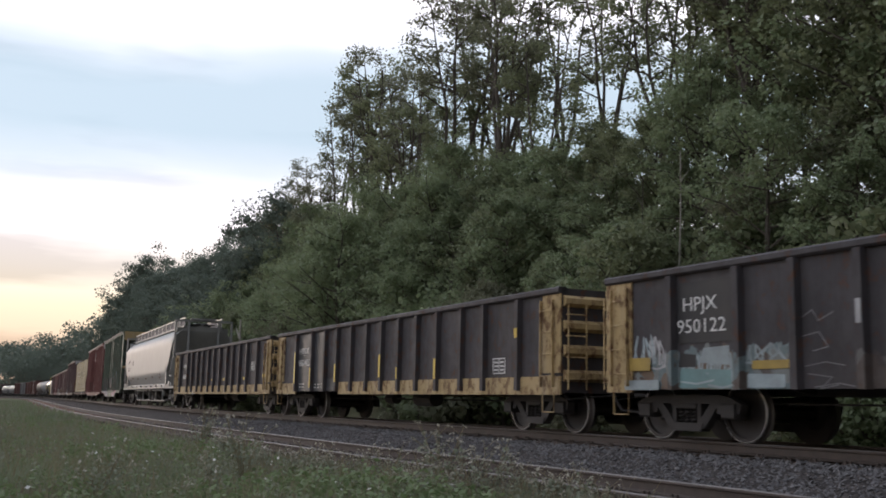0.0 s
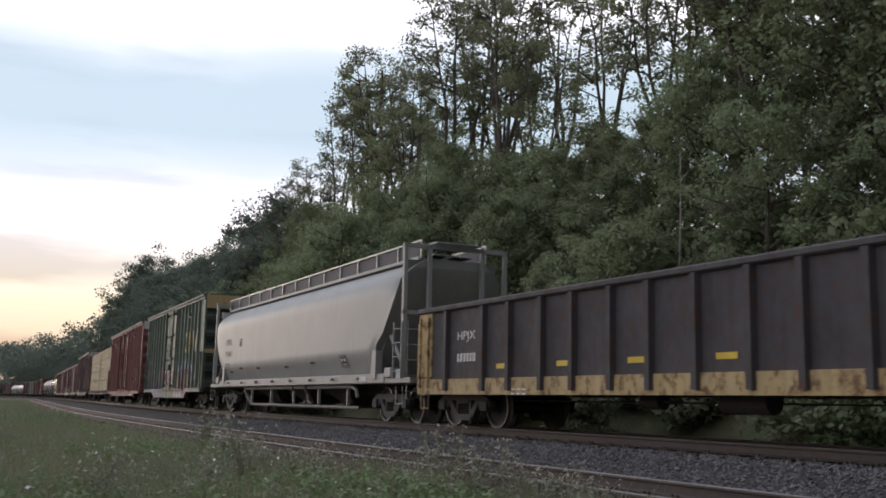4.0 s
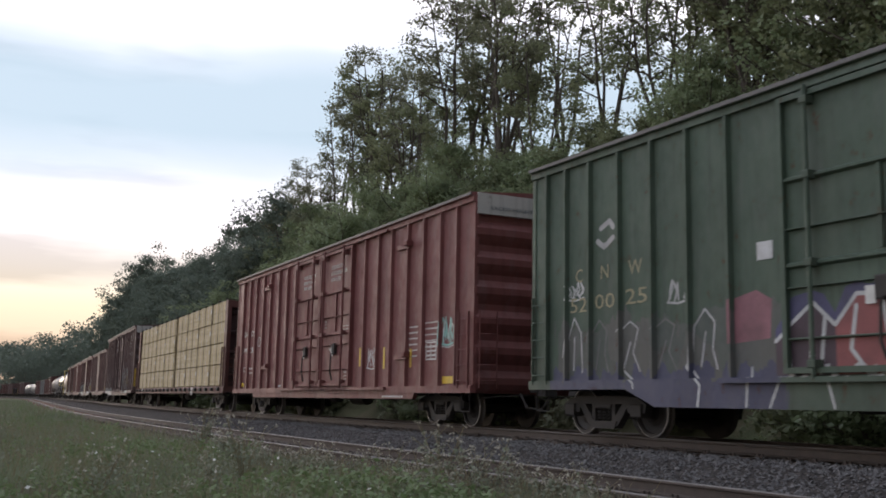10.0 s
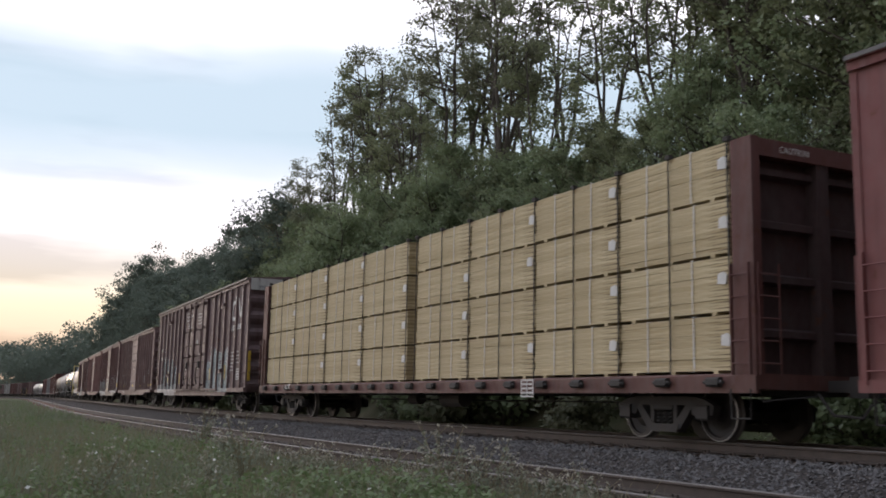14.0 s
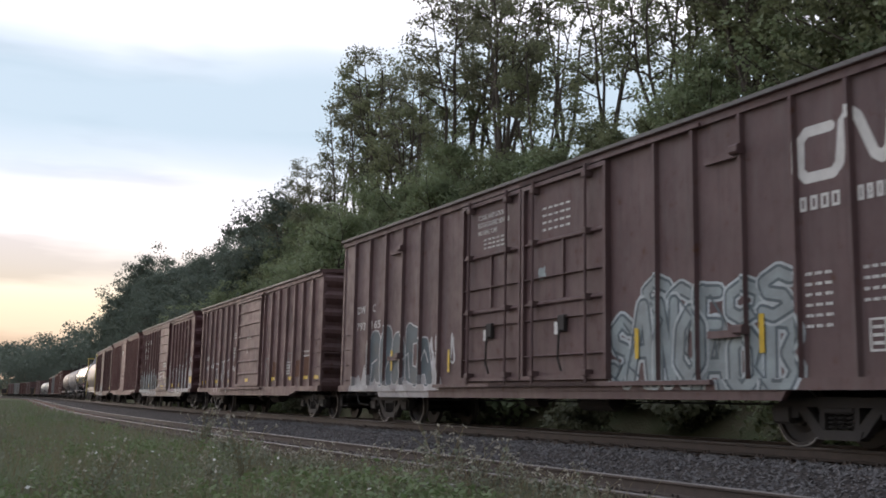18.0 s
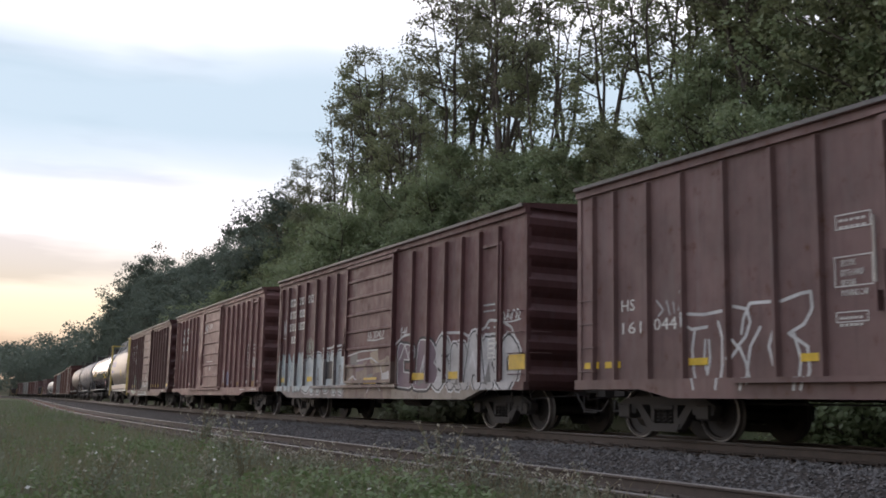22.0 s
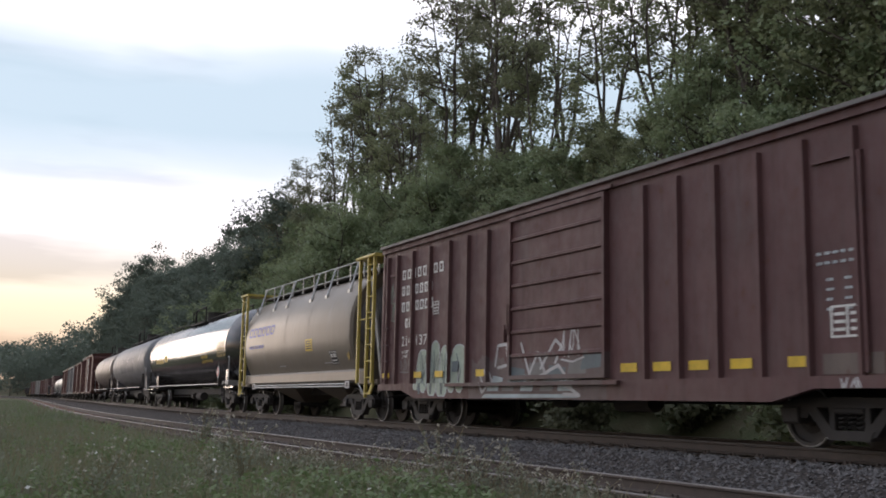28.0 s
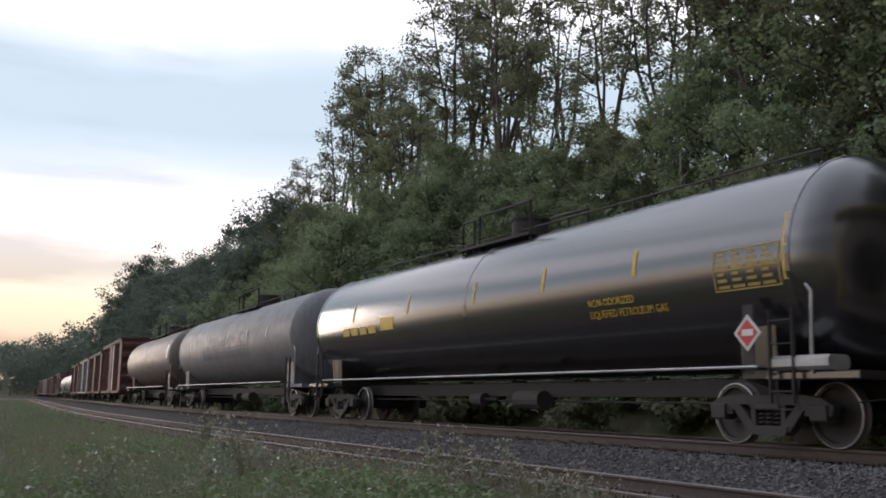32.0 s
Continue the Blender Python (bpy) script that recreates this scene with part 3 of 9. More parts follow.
def make_tree(seed, height, spread, bare, limbs, per, size, mat, label, clump=1.0, lean=0.05, stems=1, density=1.0, name="tree", up=0.0):
    """A tapered trunk with limbs and twigs, and a crown of leaf clumps at their ends."""
    rnd = random.Random(seed)
    tree = thing(name, label, "tree" if height > 4.5 else "shrub", "lineside trees" if height > 4.5 else "lineside bushes")
    wood = Solid()
    ends, radii = [], []
    for st in range(stems):
        ax, ay = rnd.uniform(-lean, lean), rnd.uniform(-lean, lean)
        ox, oy = (rnd.uniform(-0.5, 0.5) * spread * 0.4, rnd.uniform(-0.5, 0.5) * spread * 0.4) if stems > 1 else (0, 0)
        hh = height * (1 if st == 0 else rnd.uniform(0.6, 0.95))
        pts = []
        for k in range(7):
            z = hh * 0.93 * k / 6
            pts.append((ox + ax * z + 0.012 * hh * math.sin(k * 1.7 + seed), oy + ay * z + 0.012 * hh * math.cos(k * 2.1 + seed), z - (0.5 if k == 0 else 0)))
        wood.tube(pts, 0.013 * hh + 0.03, 7, 0.02)
        for i in range(limbs):
            q = bare + (1 - bare) * (i + rnd.random()) / limbs
            z0 = hh * q * 0.9
            k = min(5, int(z0 / (hh * 0.93) * 6))
            w = (z0 / (hh * 0.93)) * 6 - k
            p0 = Vector(pts[k]).lerp(Vector(pts[k + 1]), w)
            ang = i * 2.4 + rnd.uniform(-0.5, 0.5)
            shape = math.sin(math.pi * min(1, max(0.0, (q - bare) / (1 - bare)) * 0.78 + 0.2)) ** 0.7
            ln = spread * shape * rnd.uniform(0.6, 1.15)
            rise = rnd.uniform(0.15, 0.75) + up
            p1 = p0 + Vector((math.cos(ang), math.sin(ang), rise)) * ln * 0.55
            p2 = p1 + Vector((math.cos(ang + rnd.uniform(-0.5, 0.5)), math.sin(ang + rnd.uniform(-0.5, 0.5)), rise + rnd.uniform(-0.3, 0.4))) * ln * 0.5
            wood.tube([p0, p1, p2], 0.004 * hh + 0.012, 5, 0.012)
            for p in (p1, p2, p0.lerp(p1, 0.6)) if density >= 1 else (p1, p2):
                ends.append(tuple(p + Vector((rnd.uniform(-0.3, 0.3), rnd.uniform(-0.3, 0.3), rnd.uniform(-0.2, 0.4)))))
                radii.append(clump * rnd.uniform(0.55, 1.15))
            for _ in range(2):
                a2 = ang + rnd.uniform(-1.2, 1.2)
                p3 = p1 + Vector((math.cos(a2), math.sin(a2), rnd.uniform(0, 0.8))) * ln * 0.4
                wood.tube([p1, p3], 0.016, 4, 0.008)
                ends.append(tuple(p3))
                radii.append(clump * rnd.uniform(0.4, 0.9))
        ends.append((pts[-1][0], pts[-1][1], hh))
        radii.append(clump * 0.8)
    part("trunk", wood, M["bark"], tree)
    v, f = leaf_cloud(ends, radii, per, size, seed)
    v[:, 2] = np.maximum(v[:, 2], 0.05)
    part("crown", leaf_mesh("crown", v, f, mat), None, tree)
    return tree


def make_tall(seed, height, spread, fork, leaders, per, size, mat, label, clump=0.8):
    """A woodland tree grown up among others: a long bare trunk that forks into steep leaders, with the leaves gathered at the top."""
    rnd = random.Random(seed)
    tree = thing("tree", label, "tree", "lineside trees")
    wood, ends, radii = Solid(), [], []
    zf = height * fork
    bend = rnd.uniform(0, 6.28)
    trunk = [(0.02 * height * math.sin(k * 0.9 + bend) * k / 5, 0.02 * height * math.cos(k * 1.1 + bend) * k / 5, zf * k / 5 - (0.6 if k == 0 else 0)) for k in range(6)]
    wood.tube(trunk, 0.011 * height + 0.03, 8, 0.008 * height + 0.02)
    foot = Vector(trunk[-1])
    for i in range(leaders):
        ang = bend + i * 6.283 / leaders + rnd.uniform(-0.5, 0.5)
        out = spread * rnd.uniform(0.25, 0.75) * (0.35 if i == 0 else 1)
        top = height * (1.0 if i == 0 else rnd.uniform(0.8, 0.97))
        way = Vector((math.cos(ang), math.sin(ang), 0))
        pts = [foot + way * out * w ** 0.8 + Vector((rnd.uniform(-0.18, 0.18), rnd.uniform(-0.18, 0.18), (top - zf) * w)) * (1 if w else 0) for w in (0, 0.2, 0.4, 0.6, 0.8, 1.0)]
        wood.tube(pts, 0.0065 * height + 0.01, 6, 0.02)
        ends.append(tuple(pts[-1]))
        radii.append(clump * rnd.uniform(0.7, 1.0))
        boughs = 7
        for j in range(boughs):
            w = 0.30 + 0.69 * (j + rnd.random()) / boughs
            k = min(4, int(w * 5))
            p0 = pts[k].lerp(pts[k + 1], w * 5 - k)
            a2 = ang + rnd.uniform(-1.9, 1.9)
            ln = spread * rnd.uniform(0.3, 0.62) * (1.15 - 0.6 * w)
            p1 = p0 + Vector((math.cos(a2), math.sin(a2), rnd.uniform(0.25, 0.9))) * ln * 0.6
            p2 = p1 + Vector((math.cos(a2 + rnd.uniform(-0.6, 0.6)), math.sin(a2 + rnd.uniform(-0.6, 0.6)), rnd.uniform(0.0, 0.8))) * ln * 0.5
            wood.tube([p0, p1, p2], 0.0028 * height + 0.008, 5, 0.01)
            for q, big in ((p2, 1.0), (p1.lerp(p2, 0.4), 0.7)):
                ends.append(tuple(q + Vector((rnd.uniform(-0.2, 0.2), rnd.uniform(-0.2, 0.2), rnd.uniform(0, 0.25)))))
                radii.append(clump * big * rnd.uniform(0.6, 1.15))
            for _ in range(2):
                a3 = a2 + rnd.uniform(-1.3, 1.3)
                p3 = p1 + Vector((math.cos(a3), math.sin(a3), rnd.uniform(0, 0.9))) * ln * 0.5
                wood.tube([p1, p3], 0.016, 4, 0.008)
                ends.append(tuple(p3))
                radii.append(clump * rnd.uniform(0.4, 0.85))
    part("trunk", wood, M["bark"], tree)
    v, f = leaf_cloud(ends, radii, per, size, seed)
    part("crown", leaf_mesh("crown", v, f, mat), None, tree)
    return tree


TALL = [make_tall(11 + k, (15.5, 14, 16.5, 13.5, 15)[k], (3.6, 3.3, 3.8, 3.4, 3.2)[k], (0.34, 0.30, 0.38, 0.27, 0.36)[k], (4, 4, 4, 4, 3)[k], 35, 0.175, M["leaf_a" if k % 2 else "leaf_c"],
                  "tall slender hardwood tree with an open leafy crown", 0.88) for k in range(5)]
DENSE = [make_tree(25 + k, (13.5, 12)[k], (3.6, 3.4)[k], 0.1, 30, 74, 0.185, M[("leaf_b", "leaf_a")[k]], "tall thickly leaved tree on the bank", 1.0, density=1, up=0.3) for k in range(2)]
FULL = [make_tree(31 + k, (10, 8, 11, 7, 9)[k], (3.3, 3.0, 3.4, 2.8, 3.1)[k], 0.06, 26, 66, 0.21, M[("leaf_b", "leaf_a", "leaf_b", "leaf_c", "leaf_b")[k]],
                  "dense leafy tree on the wooded bank", 1.05, density=1) for k in range(5)]
BUSH = [make_tree(51 + k, (3.4, 2.4, 4.2)[k], (1.9, 1.6, 2.0)[k], 0.02, 11, 24, 0.27, M[("leaf_a", "leaf_c", "leaf_b")[k]], "leafy green bush at the foot of the bank", 0.7, 0.15, 2, name="bush") for k in range(3)]
AFAR = [make_tree(71 + k, (13, 11, 15)[k], (4.4, 4.6, 4.8)[k], 0.06, 18, 64, 0.32, M["leaf_far"], "leafy tree along the line, distant or added out of view", 1.5, density=0) for k in range(3)]


def plant(kinds, spots, grow=(0.85, 1.2), sink=0.15, seed=1):
    rnd = random.Random(seed)
    for k, (s, d) in enumerate(spots):
        src = kinds[rnd.randrange(len(kinds))]
        x, y, h = line(s, d)
        g = rnd.uniform(*grow)
        m = pose(x, y, hill(s, d) - sink, rnd.uniform(-3, 3), rnd.uniform(-3, 3), rnd.uniform(0, 360))
        src.scale = (g, g, g * rnd.uniform(0.92, 1.1))
        copy_thing(src, m)
        src.scale = (1, 1, 1)


def scatter(n, s0, s1, d0, d1, gap, seed, power=1.0):
    """Spots spread with at least a gap between them."""
    rnd, out, tries = random.Random(seed), [], 0
    while len(out) < n and tries < n * 30:
        tries += 1
        p = (s1 + (s0 - s1) * rnd.random() ** power, rnd.uniform(d0, d1))
        if all((p[0] - q[0]) ** 2 + (p[1] - q[1]) ** 2 > gap * gap for q in out):
            out.append(p)
    return out


plant(TALL, scatter(11, -75, -50, 14, 18, 3.2, 2), (1.02, 1.25), seed=2)
plant(TALL, scatter(8, -50, -27, 14, 17.5, 3.2, 12), (0.95, 1.2), seed=12)
plant(TALL, scatter(9, -27, -7, 14, 19, 2.6, 52), (0.95, 1.15), seed=52)
plant(DENSE, scatter(16, -26, -5, 12, 19.5, 2.5, 33), (0.85, 1.15), seed=33)
plant(DENSE, scatter(7, -24, -6, 15, 19.5, 2.4, 72), (0.9, 1.15), seed=72)
plant(FULL, scatter(22, -76, -43, 7.5, 14, 2.6, 3), (0.65, 0.92), seed=3)
plant(TALL, [(-70.5, 14.5), (-67.5, 16)], (1.14, 1.24), seed=62)
plant(DENSE, [(-76.5, 13.5), (-74, 12.5), (-72, 14)], (0.74, 0.86), seed=69)
plant(TALL, [(-92, 13.5), (-89, 14.2), (-85, 13.2), (-81.5, 14.5), (-78.5, 13.5)], (0.86, 0.97), seed=70)
plant(DENSE, [(-90, 12), (-86.5, 12.6), (-83, 12.2), (-79.5, 12.4)], (0.72, 0.85), seed=71)
plant(TALL, [(-33, 15.5), (-30.5, 17), (-28, 15.5)], (0.95, 1.1), seed=68)
plant(DENSE, scatter(7, -69, -60, 10.5, 14, 2.4, 63), (0.66, 0.82), seed=63)
plant(DENSE, scatter(7, -60, -52, 10.5, 14, 2.2, 64), (0.66, 0.8), seed=64)
plant(DENSE, scatter(7, -52, -45, 10, 14, 2.0, 65), (0.62, 0.74), seed=65)
plant(FULL, scatter(9, -45, -36, 10, 15, 2.2, 66), (0.6, 0.78), seed=66)
plant(DENSE, scatter(8, -36, -24, 12, 16.5, 2.4, 67), (0.5, 0.75), seed=67)
plant(FULL, scatter(18, -43, -28, 7, 14, 2.2, 13), (0.42, 0.62), seed=13)
plant(FULL, scatter(14, -28, -3, 7, 12.5, 2.4, 23), (0.5, 0.75), seed=23)
plant(FULL, scatter(16, -118, -76, 7, 12, 2.8, 43), (0.7, 1.0), seed=43)
plant(BUSH, scatter(100, -95, -2, 5.2, 13, 1.7, 4, 1.3), (0.55, 1.1), seed=4)
plant(AFAR, scatter(24, -172, -126, 11.5, 20, 4.0, 15), (0.62, 0.82), seed=15)
plant(AFAR, scatter(22, -126, -84, 11.5, 18, 4.0, 16), (0.82, 1.02), seed=16)
plant(AFAR, scatter(14, -228, -190, 10.5, 14, 3.0, 25), (1.2, 1.4), seed=25)
plant(AFAR, scatter(9, -190, -165, 11, 15, 3.0, 26), (1.1, 1.3), seed=26)
plant(AFAR, scatter(9, -165, -138, 12, 16, 3.0, 27), (1.0, 1.15), seed=27)
plant(AFAR, scatter(110, -470, -90, 6.5, 20, 5.0, 5, 1.2), (0.6, 0.9), seed=5)
# unseen trees off to the right, added to hold back sky light from car ends
plant(AFAR, scatter(34, 0, 70, 8, 20, 4.5, 35), (0.9, 1.2), seed=35)


def bare_stem(px, tall, s, d, lean, mat, label, forks=2, thick=0.05):
    """A slender pale stem, dead or nearly bare, standing on the bank."""
    x, y, h = line(s, d)
    t = thing("sapling", label, "tree", "", (x, y, hill(s, d) - 0.1))
    w = Solid().tube([(0, 0, 0), (lean * 0.4, 0, tall * 0.35), (lean * 0.7, 0.05, tall * 0.7), (lean, 0, tall)], thick, 6, thick * 0.4)
    part("trunk", w, mat, t)
    rnd = random.Random(px)
    for k in range(forks):
        z = tall * rnd.uniform(0.5, 0.9)
        q = Solid().tube([(lean * z / tall, 0, z), (lean * z / tall + rnd.uniform(-0.6, 0.6), rnd.uniform(-0.4, 0.4), z + rnd.uniform(0.2, 0.9))], thick * 0.5, 5, thick * 0.2)
        part("branch", q, mat, t)


for src in TALL + DENSE + FULL + BUSH + AFAR:
    for o in (*src.children_recursive, src):
        bpy.data.objects.remove(o)


bare_stem(1, 6.3, -64, 4.7, 0.3, M["pale_bark"], "bleached dead snag standing before the woods", 4, 0.15)
bare_stem(2, 6.6, -25, 9.6, 0.25, M["pale_bark"], "slender pale trunk on the brushy bank", 2, 0.045)
bare_stem(3, 4.8, -23, 11.5, -0.25, M["pale_bark"], "thin pale leaning trunk on the bank", 2, 0.04)
bare_stem(4, 5.2, -29, 11.0, 0.4, M["bark"], "thin bare trunk among the bushes", 3, 0.045)


def far_woods():
    """Wooded ridges far down the line, as one canopy of clumps."""
    rnd = np.random.RandomState(9)
    cs, rs = [], []
    for _ in range(1500):
        s, d = rnd.uniform(-1100, -330), rnd.uniform(-60, 170)
        x, y, h = line(s, d)
        side = max(0.0, -d - 8) if d < 0 else d
        z = (2.0 + min(side, 60) * 0.30 + 6 * noise.noise((x * 0.006, y * 0.006, 1))) if d > 6 else 1.0
        if -9 < d < 6:
            continue
        cs.append((x, y, hill(s, d) + (9 if d > 6 else 3) + rnd.uniform(0, 8)))
        rs.append(rnd.uniform(3.5, 7))
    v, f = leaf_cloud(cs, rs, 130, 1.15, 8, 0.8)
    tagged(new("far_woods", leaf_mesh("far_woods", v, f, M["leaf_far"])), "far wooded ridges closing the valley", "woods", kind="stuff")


far_woods()


def blades(name, label, cat, count, spots, tall, wide, mat, seed, bend=0.5):
    """Grass: bent blades of two quads each, joined."""
    rnd = np.random.RandomState(seed)
    s, d = spots(rnd, count)
    h0 = rnd.uniform(0.45, 1.1, count) * tall
    vs = np.zeros((count, 5, 3))
    for k in range(count):
        x, y, _ = line(s[k], d[k])
        z = hill(s[k], d[k]) - 0.02
        patch = 0.65 + 0.7 * (0.5 + 0.5 * noise.noise((x * 0.35, y * 0.35, 2)))
        a, h, w = rnd.uniform(0, 6.28), h0[k] * patch, wide * rnd.uniform(0.6, 1.3)
        cx, cy = math.cos(a), math.sin(a)
        bx, by = rnd.uniform(-bend, bend) * h, rnd.uniform(-bend, bend) * h
        vs[k] = [(x - cx * w, y - cy * w, z), (x + cx * w, y + cy * w, z), (x + cx * w * 0.7 + bx * 0.35, y + cy * w * 0.7 + by * 0.35, z + h * 0.6),
                 (x - cx * w * 0.7 + bx * 0.35, y - cy * w * 0.7 + by * 0.35, z + h * 0.6), (x + bx, y + by, z + h)]
    idx = np.arange(count)[:, None] * 5
    quads = (idx + np.array([0, 1, 2, 3])).tolist()
    tris = (idx + np.array([3, 2, 4])).tolist()
    me = bpy.data.meshes.new(name)
    me.from_pydata(vs.reshape(-1, 3).tolist(), [], quads + tris)
    me.materials.append(mat)
    tagged(new(name, me), label, cat, kind="stuff")


def meadow_spots(r0, r1, w0, w1):
    """Spots of the meadow between two distances and two bearings (degrees) from the path's stand."""
    def spots(rnd, n):
        s, d = np.zeros(n), np.zeros(n)
        k = 0
        while k < n:
            r = r0 + (r1 - r0) * rnd.rand() ** 1.5
            w = radians(rnd.uniform(w0, w1))
            x, y = -r * math.sin(w), r * math.cos(w)
            ss = x
            lim = -6.75 + 0.5 * noise.noise((x * 0.5, 3, 0))
            dd = y - line(ss)[1]
            if dd < lim:
                s[k], d[k] = ss, dd
                k += 1
        return s, d
    return spots


blades("meadow_grass", "long green summer grass beside the siding", "grass", 62000, meadow_spots(7, 48, 42, 94), 0.36, 0.009, M["grass"], 21)
blades("far_meadow_grass", "long grass further along the line", "grass", 26000, meadow_spots(40, 170, 66, 92), 0.5, 0.035, M["grass"], 22)
blades("dry_grass", "dry straw-coloured stems among the grass", "grass", 15000, meadow_spots(7, 45, 42, 94), 0.5, 0.005, M["dry"], 23, 0.3)


def herbs(name, label, count, r0, r1, w0, w1, mat, per, size, seed, height=0.16):
    """Low broad-leaved growth: clumps of small leaves over the meadow, in drifts."""
    rnd = np.random.RandomState(seed)
    s, d = meadow_spots(r0, r1, w0, w1)(rnd, count)
    cs, rs = [], []
    for k in range(count):
        x, y, _ = line(s[k], d[k])
        drift = noise.noise((x * 0.45, y * 0.45, seed))
        if drift < rnd.uniform(-0.35, 0.15) or d[k] > -7.35 - 0.4 * rnd.rand():
            continue
        h = height * rnd.uniform(0.5, 1.6) * (1 + 0.8 * drift)
        cs.append((x, y, hill(s[k], d[k]) + h))
        rs.append(rnd.uniform(0.07, 0.2))
    v, f = leaf_cloud(cs, rs, per, size, seed, 0.9)
    tagged(new(name, leaf_mesh(name, v, f, mat)), label, "meadow plants", kind="stuff")


M["herb"] = island_stuff("herb_leaves", (0.125, 0.195, 0.08), (0.22, 0.285, 0.135), 0.7, 0.35, 0.9)
M["herb_grey"] = island_stuff("grey_herb_leaves", (0.17, 0.19, 0.125), (0.27, 0.285, 0.21), 0.8, 0.3, 0.9)
M["blossom"] = island_stuff("white_blossom", (0.62, 0.62, 0.58), (0.8, 0.8, 0.76), 0.7, 0.2)
herbs("meadow_herbs", "leafy green weeds in the meadow", 3600, 7, 45, 42, 94, M["herb"], 16, 0.055, 61, 0.2)
herbs("grey_herbs", "pale grey-green weeds with fine heads", 1700, 7, 40, 42, 94, M["herb_grey"], 14, 0.03, 62, 0.26)
herbs("meadow_flowers", "scattered small white flowers in the grass", 70, 7, 26, 45, 90, M["blossom"], 3, 0.04, 63, 0.32)


def make_weed(seed, height, label):
    """A tall weed: stem, side twigs, narrow leaves and pale seed heads."""
    rnd = random.Random(seed)
    weed = thing("weed", label, "weed", "tall weeds by the siding")
    stem, heads, leaves = Solid(), [], []
    for k in range(rnd.randint(5, 8)):
        a, l = rnd.uniform(0, 6.28), height * rnd.uniform(0.6, 1.0)
        tip = (math.cos(a) * 0.28 * l, math.sin(a) * 0.28 * l, l)
        stem.tube([(0, 0, 0), (tip[0] * 0.3, tip[1] * 0.3, l * 0.55), tip], 0.006, 4, 0.003)
        for j in range(7):
            w = 0.35 + 0.09 * j
            p = (tip[0] * w, tip[1] * w, l * w)
            b = rnd.uniform(0, 6.28)
            q = (p[0] + math.cos(b) * 0.13, p[1] + math.sin(b) * 0.13, p[2] + 0.10)
            stem.tube([p, q], 0.003, 3, 0.002)
            (heads if j > 3 else leaves).append(q)
            leaves.append(p)
        heads.append(tip)
    part("stem", stem, M["dry"], weed)
    v, f = leaf_cloud(leaves, [0.05] * len(leaves), 3, 0.045, seed)
    tagged(part("foliage", leaf_mesh("foliage", v, f, M["weed_leaf"]), None, weed), kind="stuff")
    v, f = leaf_cloud(heads, [0.035] * len(heads), 5, 0.028, seed + 1)
    tagged(part("seed_head", leaf_mesh("seed_head", v, f, M["seed"]), None, weed), kind="stuff")
    return weed


WEED = [make_weed(90 + k, (0.75, 0.6, 0.9, 0.5)[k], "tall pale weed with small whitish seed heads") for k in range(4)]
rnd_w = random.Random(12)
# bearing from the stand (degrees left of square) and distance, then many more at random
weed_at = [(60.8, 9.0), (61.6, 9.4), (60.2, 10.2), (68.0, 12.5), (67.0, 13.5), (66.0, 11.5), (54.2, 9.2), (53.0, 8.9), (55.5, 10.0), (51.8, 8.6), (63.0, 11.0), (59.0, 9.6), (57.6, 9.4), (70.5, 14), (72, 16), (64.5, 12.6)]
weed_at += [(rnd_w.uniform(50, 84), rnd_w.uniform(9, 24)) for _ in range(22)]
for w, r in weed_at:
    x, y = -r * math.sin(radians(w)), r * math.cos(radians(w))
    d = y - line(x)[1]
    if d > -6.3:
        continue
    g = rnd_w.uniform(0.75, 1.15)
    src = WEED[rnd_w.randrange(4)]
    src.scale = (g, g, g)
    copy_thing(src, pose(x, y, hill(x, d) - 0.02, 0, 0, rnd_w.uniform(0, 360)))
for src in WEED:
    for o in (*src.children_recursive, src):
        bpy.data.objects.remove(o)
# ------------------------------------------------------------ the train
CARS, WHEELS = [], []
SHARED = {}
ZONES = {}
WALL = {}
BELLY = {}


def shared(key, make):
    if key not in SHARED:
        SHARED[key] = make()
    return SHARED[key]


def wheelset_mesh(r):
    s = Solid()
    for sg in (-1, 1):
        yo = 0.79 * sg
        s.slot = 0
        s.turn_y([(0.0, yo - 0.01 * sg), (0.12, yo - 0.01 * sg), (0.14, yo - 0.05 * sg), (r * 0.55, yo - 0.085 * sg), (r * 0.82, yo - 0.05 * sg), (r * 0.84, yo - 0.004 * sg), (r - 0.018, yo)])
        s.slot = 1
        s.turn_y([(r - 0.018, yo), (r - 0.006, yo - 0.002 * sg), (r, yo - 0.012 * sg)])
        s.slot = 2
        s.turn_y([(r, yo - 0.012 * sg), (r + 0.004, yo - 0.09 * sg), (r + 0.026, yo - 0.115 * sg), (r + 0.026, yo - 0.135 * sg)])
        s.slot = 0
        s.turn_y([(r + 0.026, yo - 0.135 * sg), (r * 0.86, yo - 0.14 * sg), (r * 0.55, yo - 0.1 * sg), (0.12, yo - 0.16 * sg)])
        # end cap with its bolts
        s.turn_y([(0.0, yo + 0.30 * sg), (0.085, yo + 0.30 * sg), (0.10, yo + 0.27 * sg), (0.10, yo + 0.05 * sg)], 14)
        for k in range(3):
            a = k * 2.094
            s.box(0.05 * math.cos(a) - 0.014, 0.05 * math.cos(a) + 0.014, yo + 0.29 * sg, yo + 0.32 * sg, 0.05 * math.sin(a) - 0.014, 0.05 * math.sin(a) + 0.014)
    s.turn_y([(0.085, -0.79), (0.085, 0.79)], 12)
    return s.mesh("wheelset", [M["wheel"], M["tread"], M["railtop"]], True)


